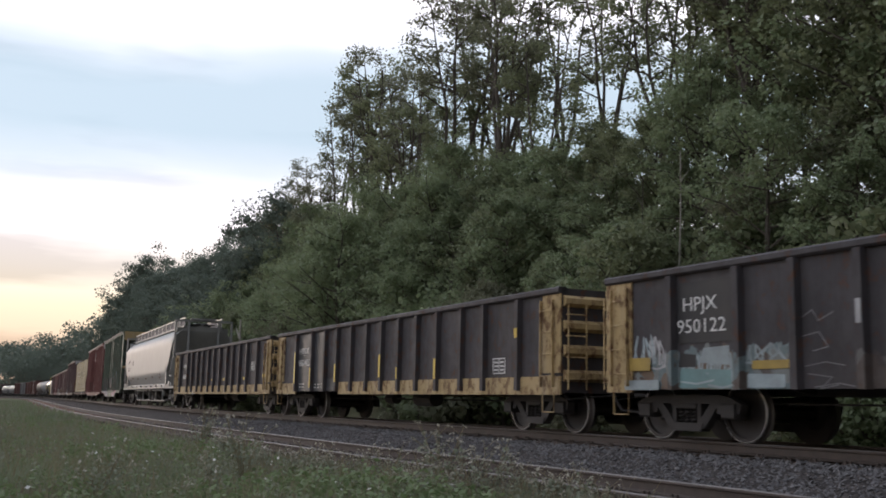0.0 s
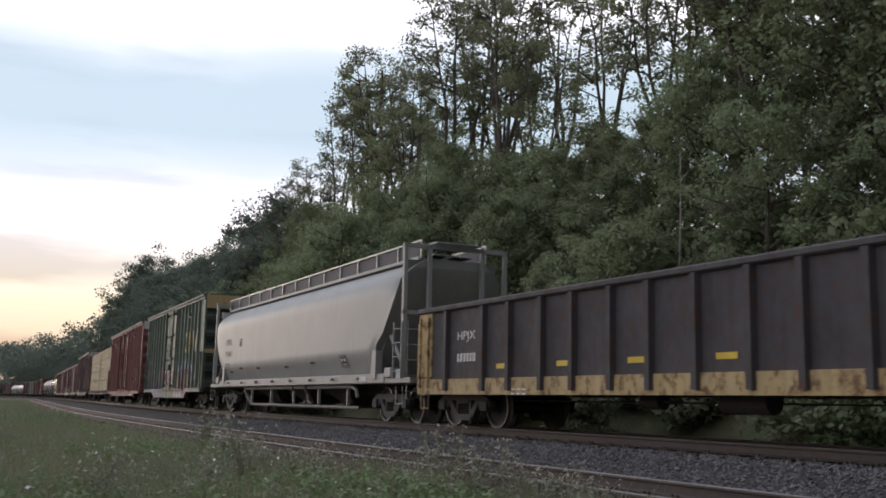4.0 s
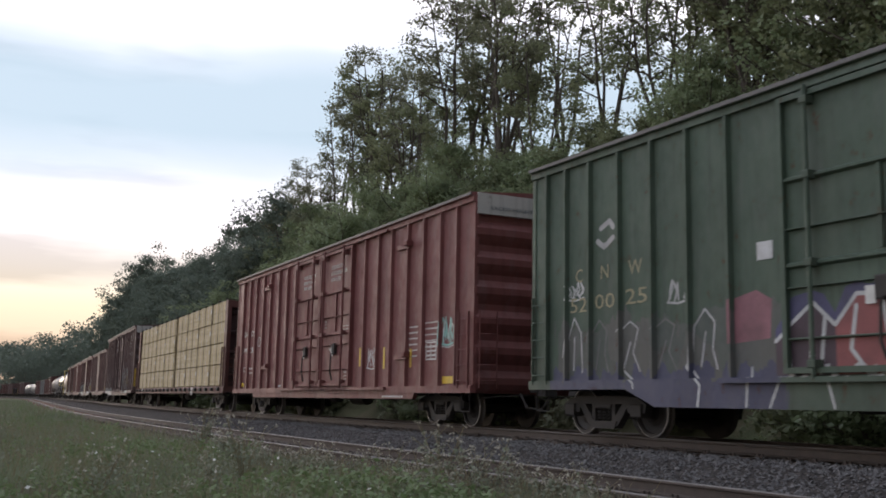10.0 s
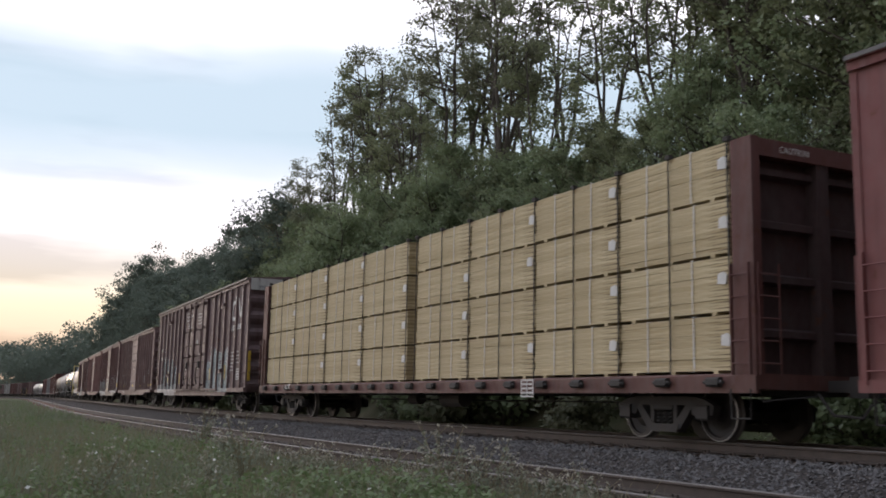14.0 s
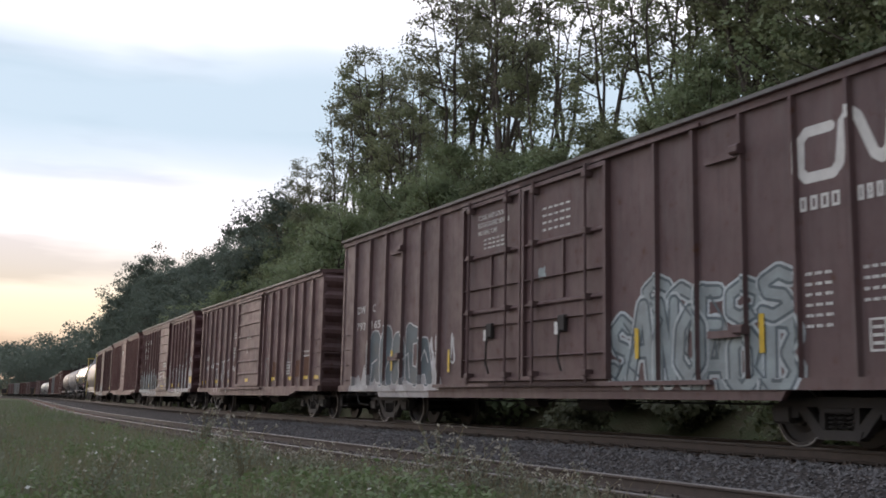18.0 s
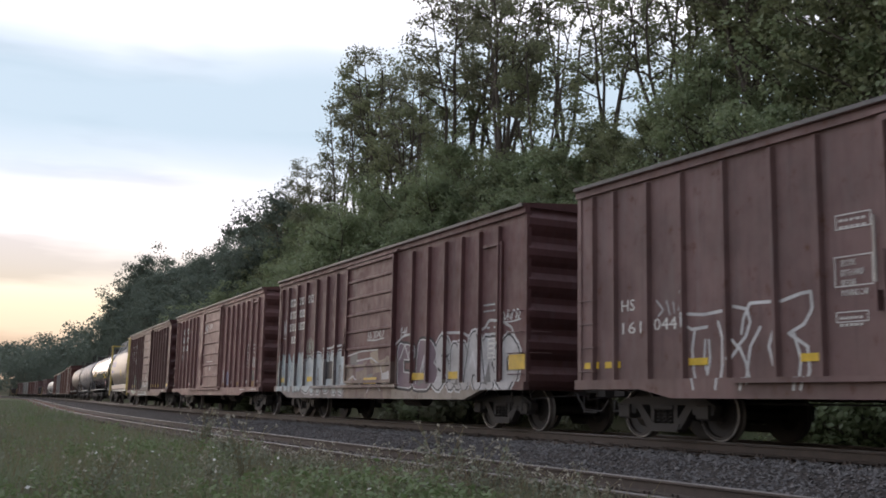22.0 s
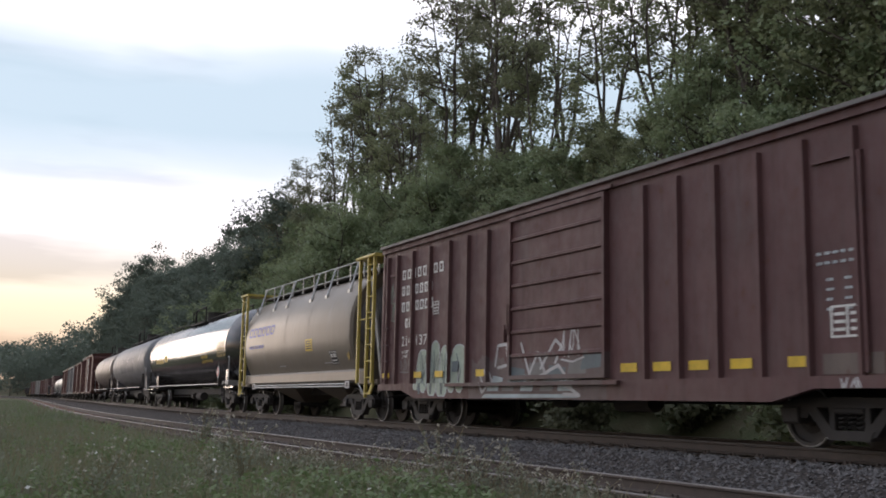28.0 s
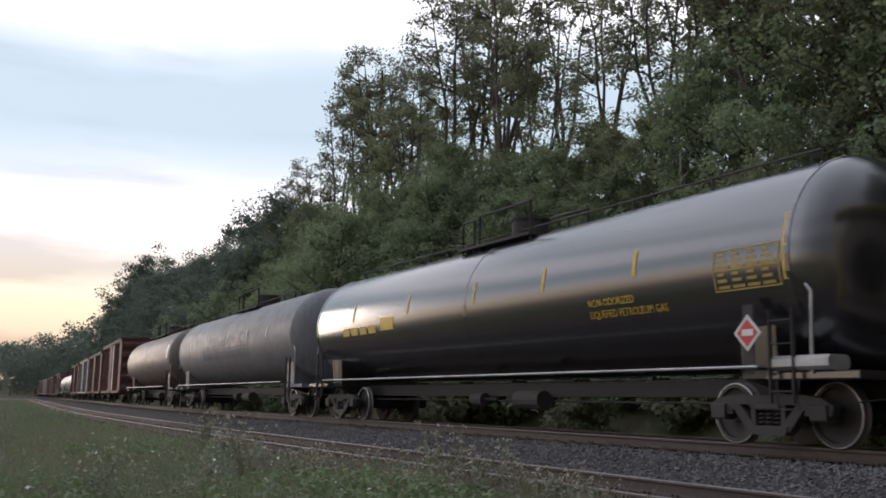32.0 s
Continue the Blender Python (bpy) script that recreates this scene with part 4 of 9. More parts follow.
def frame_mesh(r):
    """One cast side frame with its two windows, at y from -0.07 to 0.07."""
    s = Solid()
    z = r
    a, b = -0.075, 0.075
    top = [(-1.16, z - 0.02), (-1.2, z + 0.12), (-1.0, z + 0.22), (-0.72, z + 0.265), (0.72, z + 0.265), (1.0, z + 0.22), (1.2, z + 0.12), (1.16, z - 0.02), (0.70, z - 0.02), (0.68, z + 0.13), (-0.68, z + 0.13), (-0.70, z - 0.02)]
    left = [top[0], top[1], top[2], top[3], (-0.68, z + 0.13), (-0.70, z - 0.02)]
    mid = [(-0.72, z + 0.265), (0.72, z + 0.265), (0.68, z + 0.13), (-0.68, z + 0.13)]
    for poly in (left, mid, [(-x, q) for x, q in left[::-1]]):
        s.prism_y(poly, a, b)
    for sg in (-1, 1):
        s.prism_y([(sg * 0.74, z + 0.14), (sg * 0.56, z + 0.14), (sg * 0.24, z - 0.19), (sg * 0.30, z - 0.29), (sg * 0.42, z - 0.24)], a, b)
        s.prism_y([(sg * 0.33, z + 0.14), (sg * 0.245, z + 0.14), (sg * 0.245, z - 0.19), (sg * 0.33, z - 0.19)], a + 0.01, b - 0.01)
        s.soft_box(sg * 0.965 - 0.14, sg * 0.965 + 0.14, a - 0.05, b, z - 0.10, z + 0.14, 0.03)
    s.prism_y([(-0.40, z - 0.17), (0.40, z - 0.17), (0.34, z - 0.30), (-0.34, z - 0.30)], a - 0.02, b + 0.02)
    return s.mesh("side_frame", [M["frame"]])


def spring_mesh(r):
    pts = [(0.055 * math.cos(k * 1.05), 0.055 * math.sin(k * 1.05), r - 0.17 + 0.24 * k / 24) for k in range(25)]
    return Solid().tube(pts, 0.016, 5).mesh("spring", [M["frame"]])


def truck(car, x, r=0.457, wb=1.93):
    """A two-axle truck under a car: bolster, side frames, springs, wheelsets."""
    def bolster():
        s = Solid()
        s.prism_x([(-1.0, r + 0.05), (-1.0, r + 0.13), (-0.4, r + 0.27), (0.4, r + 0.27), (1.0, r + 0.13), (1.0, r + 0.05), (0.4, r - 0.08), (-0.4, r - 0.08)], -0.2, 0.2)
        for sg in (-1, 1):
            s.box(sg * 0.42 - 0.04, sg * 0.42 + 0.04, -0.85, 0.85, r - 0.12, r - 0.02)
        return s.mesh("truck", [M["under"]])
    t = part("truck", shared(("bolster", r), bolster), None, car, "grimy cast steel two-axle truck", (x, 0, 0))
    for y in (-1.02, 1.02):
        part("side_frame", shared(("frame", r), lambda: frame_mesh(r)), None, t, "", (0, y, 0)).rotation_euler = (0, 0, 0 if y < 0 else math.pi)
        for q in (-0.15, 0.0, 0.15):
            part("spring", shared(("spring", r), lambda: spring_mesh(r)), None, t, "", (q, y, 0))
        part("spring_cap", shared(("cap", r), lambda: Solid().soft_box(-0.24, 0.24, -0.09, 0.09, r + 0.05, r + 0.135, 0.02).mesh("spring_cap", [M["frame"]])), None, t, "", (0, y, 0))
    for sx in (-1, 1):
        w = part("wheelset", shared(("wheels", r), lambda: wheelset_mesh(r)), None, t, "rusty wheels with bright worn rims", (sx * wb / 2, 0, r))
        WHEELS.append((w, car, (sx * wb / 2, 0, r), r))
        for y in (-0.62, 0.62):
            shoe = Solid().prism_y([(sx * 0.40, r - 0.16), (sx * 0.46, r + 0.13), (sx * 0.40, r + 0.13), (sx * 0.33, r - 0.14)], y - 0.05, y + 0.05)
            part("brake_shoe", shared(("shoe", r, sx, y), lambda: shoe.mesh("brake_shoe", [M["under"]])), None, t)


def coupler(car, x, sg):
    s = Solid()
    s.box(min(x, x + sg * 0.55), max(x, x + sg * 0.55), -0.09, 0.09, 0.78, 0.95)
    s.prism_y([(x + sg * 0.5, 0.70), (x + sg * 0.5, 1.0), (x + sg * 0.8, 1.0), (x + sg * 0.82, 0.70)], -0.16, 0.14)
    part("coupler", s, M["under"], car, "rusty knuckle coupler")
    hose = [(x + sg * 0.1, -0.35, 0.75), (x + sg * 0.35, -0.33, 0.45), (x + sg * 0.75, -0.2, 0.42), (x + sg * 0.85, -0.12, 0.62)]
    part("air_hose", Solid().tube(hose, 0.025, 6), M["under"], car)
    lever = [(x - sg * 0.05, -1.35, 0.80), (x + sg * 0.04, -1.35, 0.62), (x + sg * 0.10, -1.05, 0.66), (x + sg * 0.10, -0.25, 0.72)]
    part("cut_lever", Solid().tube(lever, 0.012, 5), M["under"], car)


def running_gear(car, half, truck_x, r=0.457, wb=1.93, sill=(0.72, 1.0), tank=True, pull=0.0):
    """Centre sill, couplers, trucks, brake gear."""
    part("centre_sill", Solid().box(-half, half, -0.33, 0.33, *sill), M["under"], car)
    for sg in (-1, 1):
        truck(car, sg * truck_x, r, wb)
        coupler(car, sg * (half + pull), sg)
        part("body_bolster", Solid().prism_x([(-1.35, 0.95), (1.35, 0.95), (0.4, 0.72), (-0.4, 0.72)], sg * truck_x - 0.18, sg * truck_x + 0.18), M["under"], car)
    if tank:
        s = Solid().tube([(1.0, -0.75, 0.62), (1.08, -0.75, 0.62), (1.9, -0.75, 0.62), (1.98, -0.75, 0.62)], 0.19, 12)
        part("air_reservoir", s, M["under"], car)
        part("brake_cylinder", Solid().tube([(-1.2, -0.6, 0.62), (-0.7, -0.6, 0.62)], 0.15, 10).tube([(-0.7, -0.6, 0.62), (-0.2, -0.6, 0.62)], 0.025, 5), M["under"], car)
        part("brake_rod", Solid().tube([(-truck_x + 1.0, -0.5, 0.60), (truck_x - 1.0, -0.5, 0.60)], 0.016, 5), M["under"], car)


def ladder(car, x, z0, z1, rungs, mat, y=-1.60, width=0.46, end=None, label="", stiles=True):
    """Stiles and rungs on the side (or, with end, across the end at that x)."""
    def iron(s, x, z):
        if end is None:
            return s.tube([(x - width / 2, y + 0.08, z), (x - width / 2, y, z), (x + width / 2, y, z), (x + width / 2, y + 0.08, z)], 0.011, 5)
        return s.tube([(x - 0.07 * end, y, z), (x, y, z), (x, y + width, z), (x - 0.07 * end, y + width, z)], 0.013, 5)

    heights = [z0 + (z1 - z0) * (k + 0.5) / rungs for k in range(rungs)]
    if not stiles:
        for z in heights:
            part("grab_iron", shared(("grab_iron", mat.name, end, y, width), lambda: iron(Solid(), 0, 0).mesh("grab_iron", [mat])), None, car, label, (x, 0, z))
        return None
    s = Solid()
    for z in heights:
        iron(s, x, z)
    if end is None:
        for sx in (-1, 1):
            s.box(x + sx * width / 2 - 0.012, x + sx * width / 2 + 0.012, y - 0.006, y + 0.05, z0, z1)
    else:
        for yy in (y, y + width):
            s.box(x - 0.014, x + 0.014, yy - 0.008, yy + 0.008, z0, z1)
    return part("ladder", s, mat, car, label)


def stirrup(car, x, z, mat, drop=0.42, y=-1.5):
    part("sill_step", Solid().tube([(x - 0.2, y, z), (x - 0.19, y, z - drop), (x + 0.19, y, z - drop), (x + 0.2, y, z)], 0.016, 5), mat, car)


def new_car(u, name, label, r_group="freight cars of the train"):
    x, y, h = line(u + rolled(0))
    car = thing(name, label, "freight car", r_group, (x, y, 0), h)
    CARS.append((car, u))
    return car


def end_wall(car, x, sg, z0, z1, mat, ribs, cap=None, cap_mat=None, half=1.48):
    """A pressed-steel end with deep horizontal corrugations; cap: a flat painted panel at its top."""
    zt = z1 - (cap or 0)
    prof = [(x - sg * 0.10, z0)]
    n = ribs
    for k in range(n):
        a = z0 + (zt - z0) * (k + 0.12) / n
        b = z0 + (zt - z0) * (k + 1.0) / n
        prof += [(x - sg * 0.02, a), (x + sg * 0.03, a + (b - a) * 0.2), (x + sg * 0.03, a + (b - a) * 0.45), (x - sg * 0.08, a + (b - a) * 0.72), (x - sg * 0.08, b - (b - a) * 0.05)]
    prof += [(x - sg * 0.05, zt), (x - sg * 0.05, z1), (x - sg * 0.14, z1), (x - sg * 0.14, z0)]
    part("end_wall", Solid().prism_y(prof, -half, half), mat, car, "corrugated steel end")
    if cap:
        part("end_panel", Solid().box(min(x - sg * 0.06, x + sg * 0.03), max(x - sg * 0.06, x + sg * 0.03), -half + 0.01, half - 0.01, zt, z1 - 0.02), cap_mat, car, "pale painted panel across the top of the end")


def boxcar(u, label, paint, L, roof, sill, ribs, doors, truck_x, end_ribs=5, cap=None, cap_mat=None, belly=None, end_paint=None, rib_w=0.10, rib_d=0.085, door_style="plug", top_w=0.16, r=0.43, wb=1.93,
           roof_paint=None, detail=True, ladders=True, rib_top=0.0, lip=0.0, stiles=None):
    """A boxcar, 3.0 m wide: side sheets and posts, doors, corrugated ends, roof, sills, ladders, trucks."""
    car = new_car(u, "boxcar", label)
    h, W = L / 2, 1.5
    stiles = door_style == "plug" if stiles is None else stiles
    ZONES[car.name] = (sill + 0.16, W + rib_d, [(x - rib_w * 0.3, x + rib_w * 0.3, W + rib_d) for x in ribs] + [(p, q, W + (0.035 if door_style == "plug" else 0.06)) for p, q in doors])
    rp = roof_paint or paint
    if belly:
        BELLY[car.name] = belly
    for sg in (-1, 1):
        part("side_wall", Solid().box(-h + 0.06, h - 0.06, *sorted((sg * (W - 0.06), sg * W)), sill + 0.12, roof - 0.04), paint, car)
        s = Solid()
        y0, y1 = sorted((sg * (W - 0.05), sg * (W + rib_d)))
        if belly:
            b0, b1, bz = belly
            s.prism_y([(-h, sill), (b0, sill), (b0 + 0.75, bz), (b1 - 0.75, bz), (b1, sill), (h, sill), (h, sill + 0.16), (-h, sill + 0.16)], y0, y1)
        else:
            s.box(-h, h, y0, y1, sill, sill + 0.16)
        part("side_sill", s, paint, car)
        part("top_chord", Solid().box(-h, h, *sorted((sg * (W - 0.05), sg * (W + rib_d * 0.75))), roof - top_w, roof), paint, car)
        for x in ribs:
            y0, y1 = sorted((sg * (W - 0.01), sg * (W + rib_d)))
            pr = [(x - rib_w / 2, sg * W), (x - rib_w * 0.28, sg * (W + rib_d)), (x + rib_w * 0.28, sg * (W + rib_d)), (x + rib_w / 2, sg * W)]
            q = Solid()
            za, zb = sill + 0.16, roof - top_w - rib_top
            q.add([(a, b, za) for a, b in pr] + [(a, b, zb) for a, b in pr], [(0, 1, 5, 4), (1, 2, 6, 5), (2, 3, 7, 6), (0, 4, 7, 3), (4, 5, 6, 7), (0, 3, 2, 1)])
            part("side_post", q, paint, car)
        for x in (-h, h - 0.11):
            part("corner_post", Solid().box(x, x + 0.11, *sorted((sg * (W - 0.08), sg * (W + 0.02))), sill + 0.16, roof - top_w), paint, car)
    for sg in (-1, 1):
        end_wall(car, sg * h, sg, sill, roof + 0.05, end_paint or paint, end_ribs, cap, cap_mat)
    # roof: low ridge with cross ribs
    s = Solid().prism_x([(-1.62, roof - 0.04), (-1.62, roof + 0.01), (0, roof + 0.14), (1.62, roof + 0.01), (1.62, roof - 0.04)], -h + 0.02, h - 0.02)
    part("roof", s, rp, car)
    for sg in (-1, 1):
        part("roof_flashing", Solid().box(-h + 0.02, h - 0.02, *sorted((sg * 1.60, sg * 1.635)), roof - 0.03, roof + 0.03), M["flashing"], car, "worn galvanised strip along the eave")
    n = int(L / 1.25)
    for k in range(n + 1):
        x = -h + 0.06 + (L - 0.18) * k / n
        part("roof_rib", shared(("roof_rib", round(roof, 2), rp.name), lambda: Solid().prism_x([(-1.63, roof + 0.01), (0, roof + 0.14), (1.63, roof + 0.01), (1.63, roof + 0.04), (0, roof + 0.175), (-1.63, roof + 0.04)], 0, 0.06).mesh("roof_rib", [rp])), None, car, "", (x, 0, 0))
    part("floor", Solid().box(-h + 0.1, h - 0.1, -1.4, 1.4, sill + 0.02, sill + 0.2), M["under"], car)
    running_gear(car, h - 0.1, truck_x, r, wb, pull=lip)
    for k in range(7):
        x = -h + L * (k + 0.5) / 7
        part("cross_bearer", shared("bearer", lambda: Solid().prism_x([(-1.4, 0.95), (1.4, 0.95), (0.4, 0.74), (-0.4, 0.74)], -0.05, 0.05).mesh("cross_bearer", [M["under"]])), None, car, "", (x, 0, 0))
    for x0, x1 in doors:
        for sg in ((-1, 1) if detail else (-1,)):
            door(car, x0, x1, sill + 0.2, roof - top_w - 0.04, paint, door_style, sg)
    if ladders:
        for x in (-h + 0.36, h - 0.36):
            ladder(car, x, sill + 0.1, sill + 1.75, 5 if stiles else 4, paint, -1.60 if stiles else -1.59, stiles=stiles)
            stirrup(car, x, sill + 0.03, M["under"])
        for sg in (-1, 1):
            ladder(car, sg * (h + 0.10), sill + 0.1, sill + 1.75, 5 if stiles else 4, paint, -1.42, 0.42, sg, stiles=stiles)
    return car


def door(car, x0, x1, z0, z1, paint, style, sg=-1):
    W = 1.5
    y = lambda d: sg * (W + d)
    plug = style == "plug"
    a, b = sorted((y(-0.01), y(0.035 if plug else 0.06)))
    d = part("door", Solid().box(x0 + 0.02, x1 - 0.02, a, b, z0, z1), paint, car, "closed plug door" if plug else "closed sliding door with pressed ridges")
    a, b = sorted((y(0.0), y(0.12)))
    for xa, xb, za, zb in ((x0, x0 + 0.08, z0, z1), (x1 - 0.08, x1, z0, z1), (x0 + 0.08, x1 - 0.08, z0, z0 + 0.08), (x0 + 0.08, x1 - 0.08, z1 - 0.08, z1)):
        part("door_frame", Solid().box(xa, xb, a, b, za, zb), paint, d)
    H = z1 - z0
    a, b = y(0.02), y(0.10)
    if plug:
        rows = ((0.69, 0.035), (0.51, 0.015), (0.38, 0.035), (0.30, 0.012), (0.12, 0.015))
    else:
        rows = [(k / 7, 0.045) for k in range(1, 7)]
    for q, hh in rows:
        z = z0 + H * q
        part("door_ridge", Solid().prism_x([(a, z - hh * 1.6), (a, z + hh * 1.6), (b, z + hh * 0.5), (b, z - hh * 0.5)], x0 + 0.085, x1 - 0.085), paint, d)
    if sg > 0:
        return d
    if plug:
        xm = x0 + (x1 - x0) * 0.5
        part("door_stiffener", Solid().box(xm - 0.03, xm + 0.03, -W - 0.08, -W - 0.02, z0 + H * 0.40, z0 + H * 0.68), paint, d)
        for k in (0.17, 0.80):
            x = x0 + (x1 - x0) * k
            part("lock_rod", Solid().tube([(x, -W - 0.16, z0 - 0.08), (x, -W - 0.16, z1 + 0.05)], 0.034, 6), paint, d)
            for q in (0.03, 0.38, 0.69, 0.96):
                z = z0 + H * q
                part("rod_bracket", shared(("rod_bracket", paint.name), lambda: Solid().soft_box(-0.065, 0.065, -W - 0.2, -W - 0.03, -0.055, 0.055, 0.015).mesh("rod_bracket", [paint])), None, d, "", (x, 0, z))
        part("gear_box", Solid().soft_box(xm - 0.08, xm + 0.12, -W - 0.13, -W - 0.04, z0 + H * 0.23, z0 + H * 0.31, 0.02), M["under"], d)
        part("door_handle", Solid().tube([(xm + 0.05, -W - 0.15, z0 + H * 0.24), (xm + 0.05, -W - 0.19, z0 + H * 0.22), (xm + 0.02, -W - 0.19, z0 + H * 0.10), (xm + 0.06, -W - 0.14, z0 + H * 0.04)], 0.022, 5), M["under"], d)
        part("placard", Solid().box(xm - 0.27, xm - 0.12, -W - 0.075, -W - 0.06, z0 + H * 0.22, z0 + H * 0.28), M["white"], d, "small white placard")
    else:
        part("door_handle", Solid().tube([(x0 + 0.05, -W - 0.08, z0 + 0.9), (x0 + 0.02, -W - 0.14, z0 + 0.9), (x0 + 0.02, -W - 0.14, z0 + 1.5), (x0 + 0.05, -W - 0.08, z0 + 1.5)], 0.016, 5), paint, d)
        part("latch", Solid().box(x0 - 0.14, x0 + 0.05, -W - 0.12, -W - 0.03, z0 + 1.0, z0 + 1.1).box(x0 - 0.14, x0 - 0.1, -W - 0.14, -W - 0.03, z0 + 0.75, z0 + 1.1), paint, d)
    rail = Solid().box(x0 - (1.2 if style == "plug" else 2.6), x1 + (2.6 if style == "plug" else 0.4), -W - 0.17, -W - 0.03, z0 - 0.12, z0 - 0.05)
    part("door_track", rail, paint, car)
    rail = Solid().box(x0 - 0.1, x1 + (2.4 if style == "plug" else 0.2), -W - 0.11, -W - 0.03, z1 + 0.03, z1 + 0.09)
    part("door_track", rail, paint, car)
    return d


def door_stop(car, x, z, paint, span=0.62):
    """A bracket that catches the plug door: an arm between two posts with its hook."""
    part("door_stop", Solid().box(x - span, x, -1.58, -1.49, z - 0.06, z + 0.05).soft_box(x - 0.12, x + 0.06, -1.68, -1.5, z - 0.03, z + 0.11, 0.03), paint, car)


def plate(car, x, z, w, h, mat, name="stencil_plate", y=-1.509, label=""):
    return part(name, Solid().box(x, x + w, y - 0.003, y + 0.002, z, z + h), mat, car, label)


def outlined(car, x, z, w, h, mat, y=-1.509, bar=0.03):
    """A painted frame filled with plain bars: the consolidated data stencil."""
    s = Solid()
    for a in ((x, x + w, z, z + bar), (x, x + w, z + h - bar, z + h), (x, x + bar, z, z + h), (x + w - bar, x + w, z, z + h), (x + w * 0.46, x + w * 0.52, z, z + h)):
        s.box(a[0], a[1], y - 0.003, y + 0.002, a[2], a[3])
    for k in range(3):
        s.box(x + w * 0.1, x + w * 0.42, y - 0.003, y + 0.002, z + h * (0.2 + 0.24 * k), z + h * (0.3 + 0.24 * k))
        s.box(x + w * 0.58, x + w * 0.9, y - 0.003, y + 0.002, z + h * (0.2 + 0.24 * k), z + h * (0.3 + 0.24 * k))
    part("data_stencil", s, mat, car)


# sprayed letter shapes: strokes in a unit cell, abstract
STROKES = {
    "arch": [[(0.05, 0), (0.05, 0.7), (0.3, 0.97), (0.7, 0.97), (0.95, 0.7), (0.95, 0)]],
    "peak": [[(0, 0), (0.42, 1), (0.6, 1), (1, 0)], [(0.22, 0.38), (0.78, 0.38)]],
    "stem": [[(0.2, 0), (0.2, 1)], [(0.2, 0.5), (0.85, 1)], [(0.2, 0.5), (0.95, 0)]],
    "ring": [[(0.5, 0), (0.05, 0.25), (0.05, 0.75), (0.5, 1), (0.95, 0.75), (0.95, 0.25), (0.5, 0)]],
    "bend": [[(0.95, 0.85), (0.5, 1), (0.08, 0.8), (0.2, 0.55), (0.8, 0.45), (0.95, 0.2), (0.5, 0), (0.05, 0.12)]],
    "slant": [[(0.1, 0), (0.1, 1), (0.9, 0), (0.9, 1)]],
    "cup": [[(0.05, 1), (0.1, 0.3), (0.4, 0), (0.7, 0.1), (0.95, 0.4), (0.95, 1)]],
    "block": [[(0.1, 0), (0.1, 1), (0.7, 0.95), (0.9, 0.75), (0.6, 0.5), (0.95, 0.25), (0.7, 0), (0.1, 0)]],
    "hook": [[(0.15, 1), (0.15, 0.05), (0.9, 0.0)], [(0.15, 0.95), (0.8, 0.9)]],
}


def clip(poly, k, at, keep):
    """The part of a convex polygon of (x, z) on one side of a line of x (k = 0) or z (k = 1)."""
    out = []
    for p, q in zip(poly, poly[1:] + poly[:1]):
        a, b = (p[k] - at) * keep, (q[k] - at) * keep
        if a >= 0:
            out.append(p)
        if a * b < 0:
            w = a / (a - b)
            out.append((p[0] + (q[0] - p[0]) * w, p[1] + (q[1] - p[1]) * w))
    return out if len(out) > 2 else []


def spray(s, car, poly, lift):
    """Lays a flat painted polygon on the side, over its posts, doors and sill."""
    sill_z, sill_y, zones = ZONES[car.name]
    deep = BELLY.get(car.name)
    if deep and min(x for x, z in poly) > deep[0] + 0.75 and max(x for x, z in poly) < deep[1] - 0.75:
        poly = clip(poly, 1, deep[2] + 0.005, 1)
    else:
        poly = clip(poly, 1, sill_z - 0.155, 1)
    if not poly:
        return
    low = clip(poly, 1, sill_z, -1)
    work = [clip(poly, 1, sill_z, 1)]
    done = [(low, sill_y)]
    for x0, x1, y in zones:
        rest = []
        for p in work:
            if not p:
                continue
            inner = clip(clip(p, 0, x0, 1) or [], 0, x1, -1) if clip(p, 0, x0, 1) else []
            done.append((inner, y))
            rest += [clip(p, 0, x0, -1), clip(p, 0, x1, 1)]
        work = rest
    for p, y in done + [(p, WALL.get(car.name, 1.5)) for p in work]:
        if p:
            s.add([(x, -y - lift, z) for x, z in p], [tuple(range(len(p)))])


def strokes_of(kind, x0, x1, z0, z1, w, rnd):
    """Convex pieces of a letter drawn with a nib of half width w."""
    out = []
    for run in STROKES[kind]:
        pts = [(x0 + w + (x1 - x0 - 2 * w) * (u + rnd.uniform(-0.05, 0.05)), z0 + w + (z1 - z0 - 2 * w) * v) for u, v in run]
        out.append(pts)
    return out


def nib(pts, w, m=8):
    for (ax, az), (bx, bz) in zip(pts, pts[1:]):
        l = math.hypot(bx - ax, bz - az) or 1
        nx, nz = -(bz - az) / l * w, (bx - ax) / l * w
        yield [(ax + nx, az + nz), (ax - nx, az - nz), (bx - nx, bz - nz), (bx + nx, bz + nz)]
    for x, z in pts:
        yield [(x + w * math.cos(2 * math.pi * k / m + 0.3), z + w * math.sin(2 * math.pi * k / m + 0.3)) for k in range(m)]


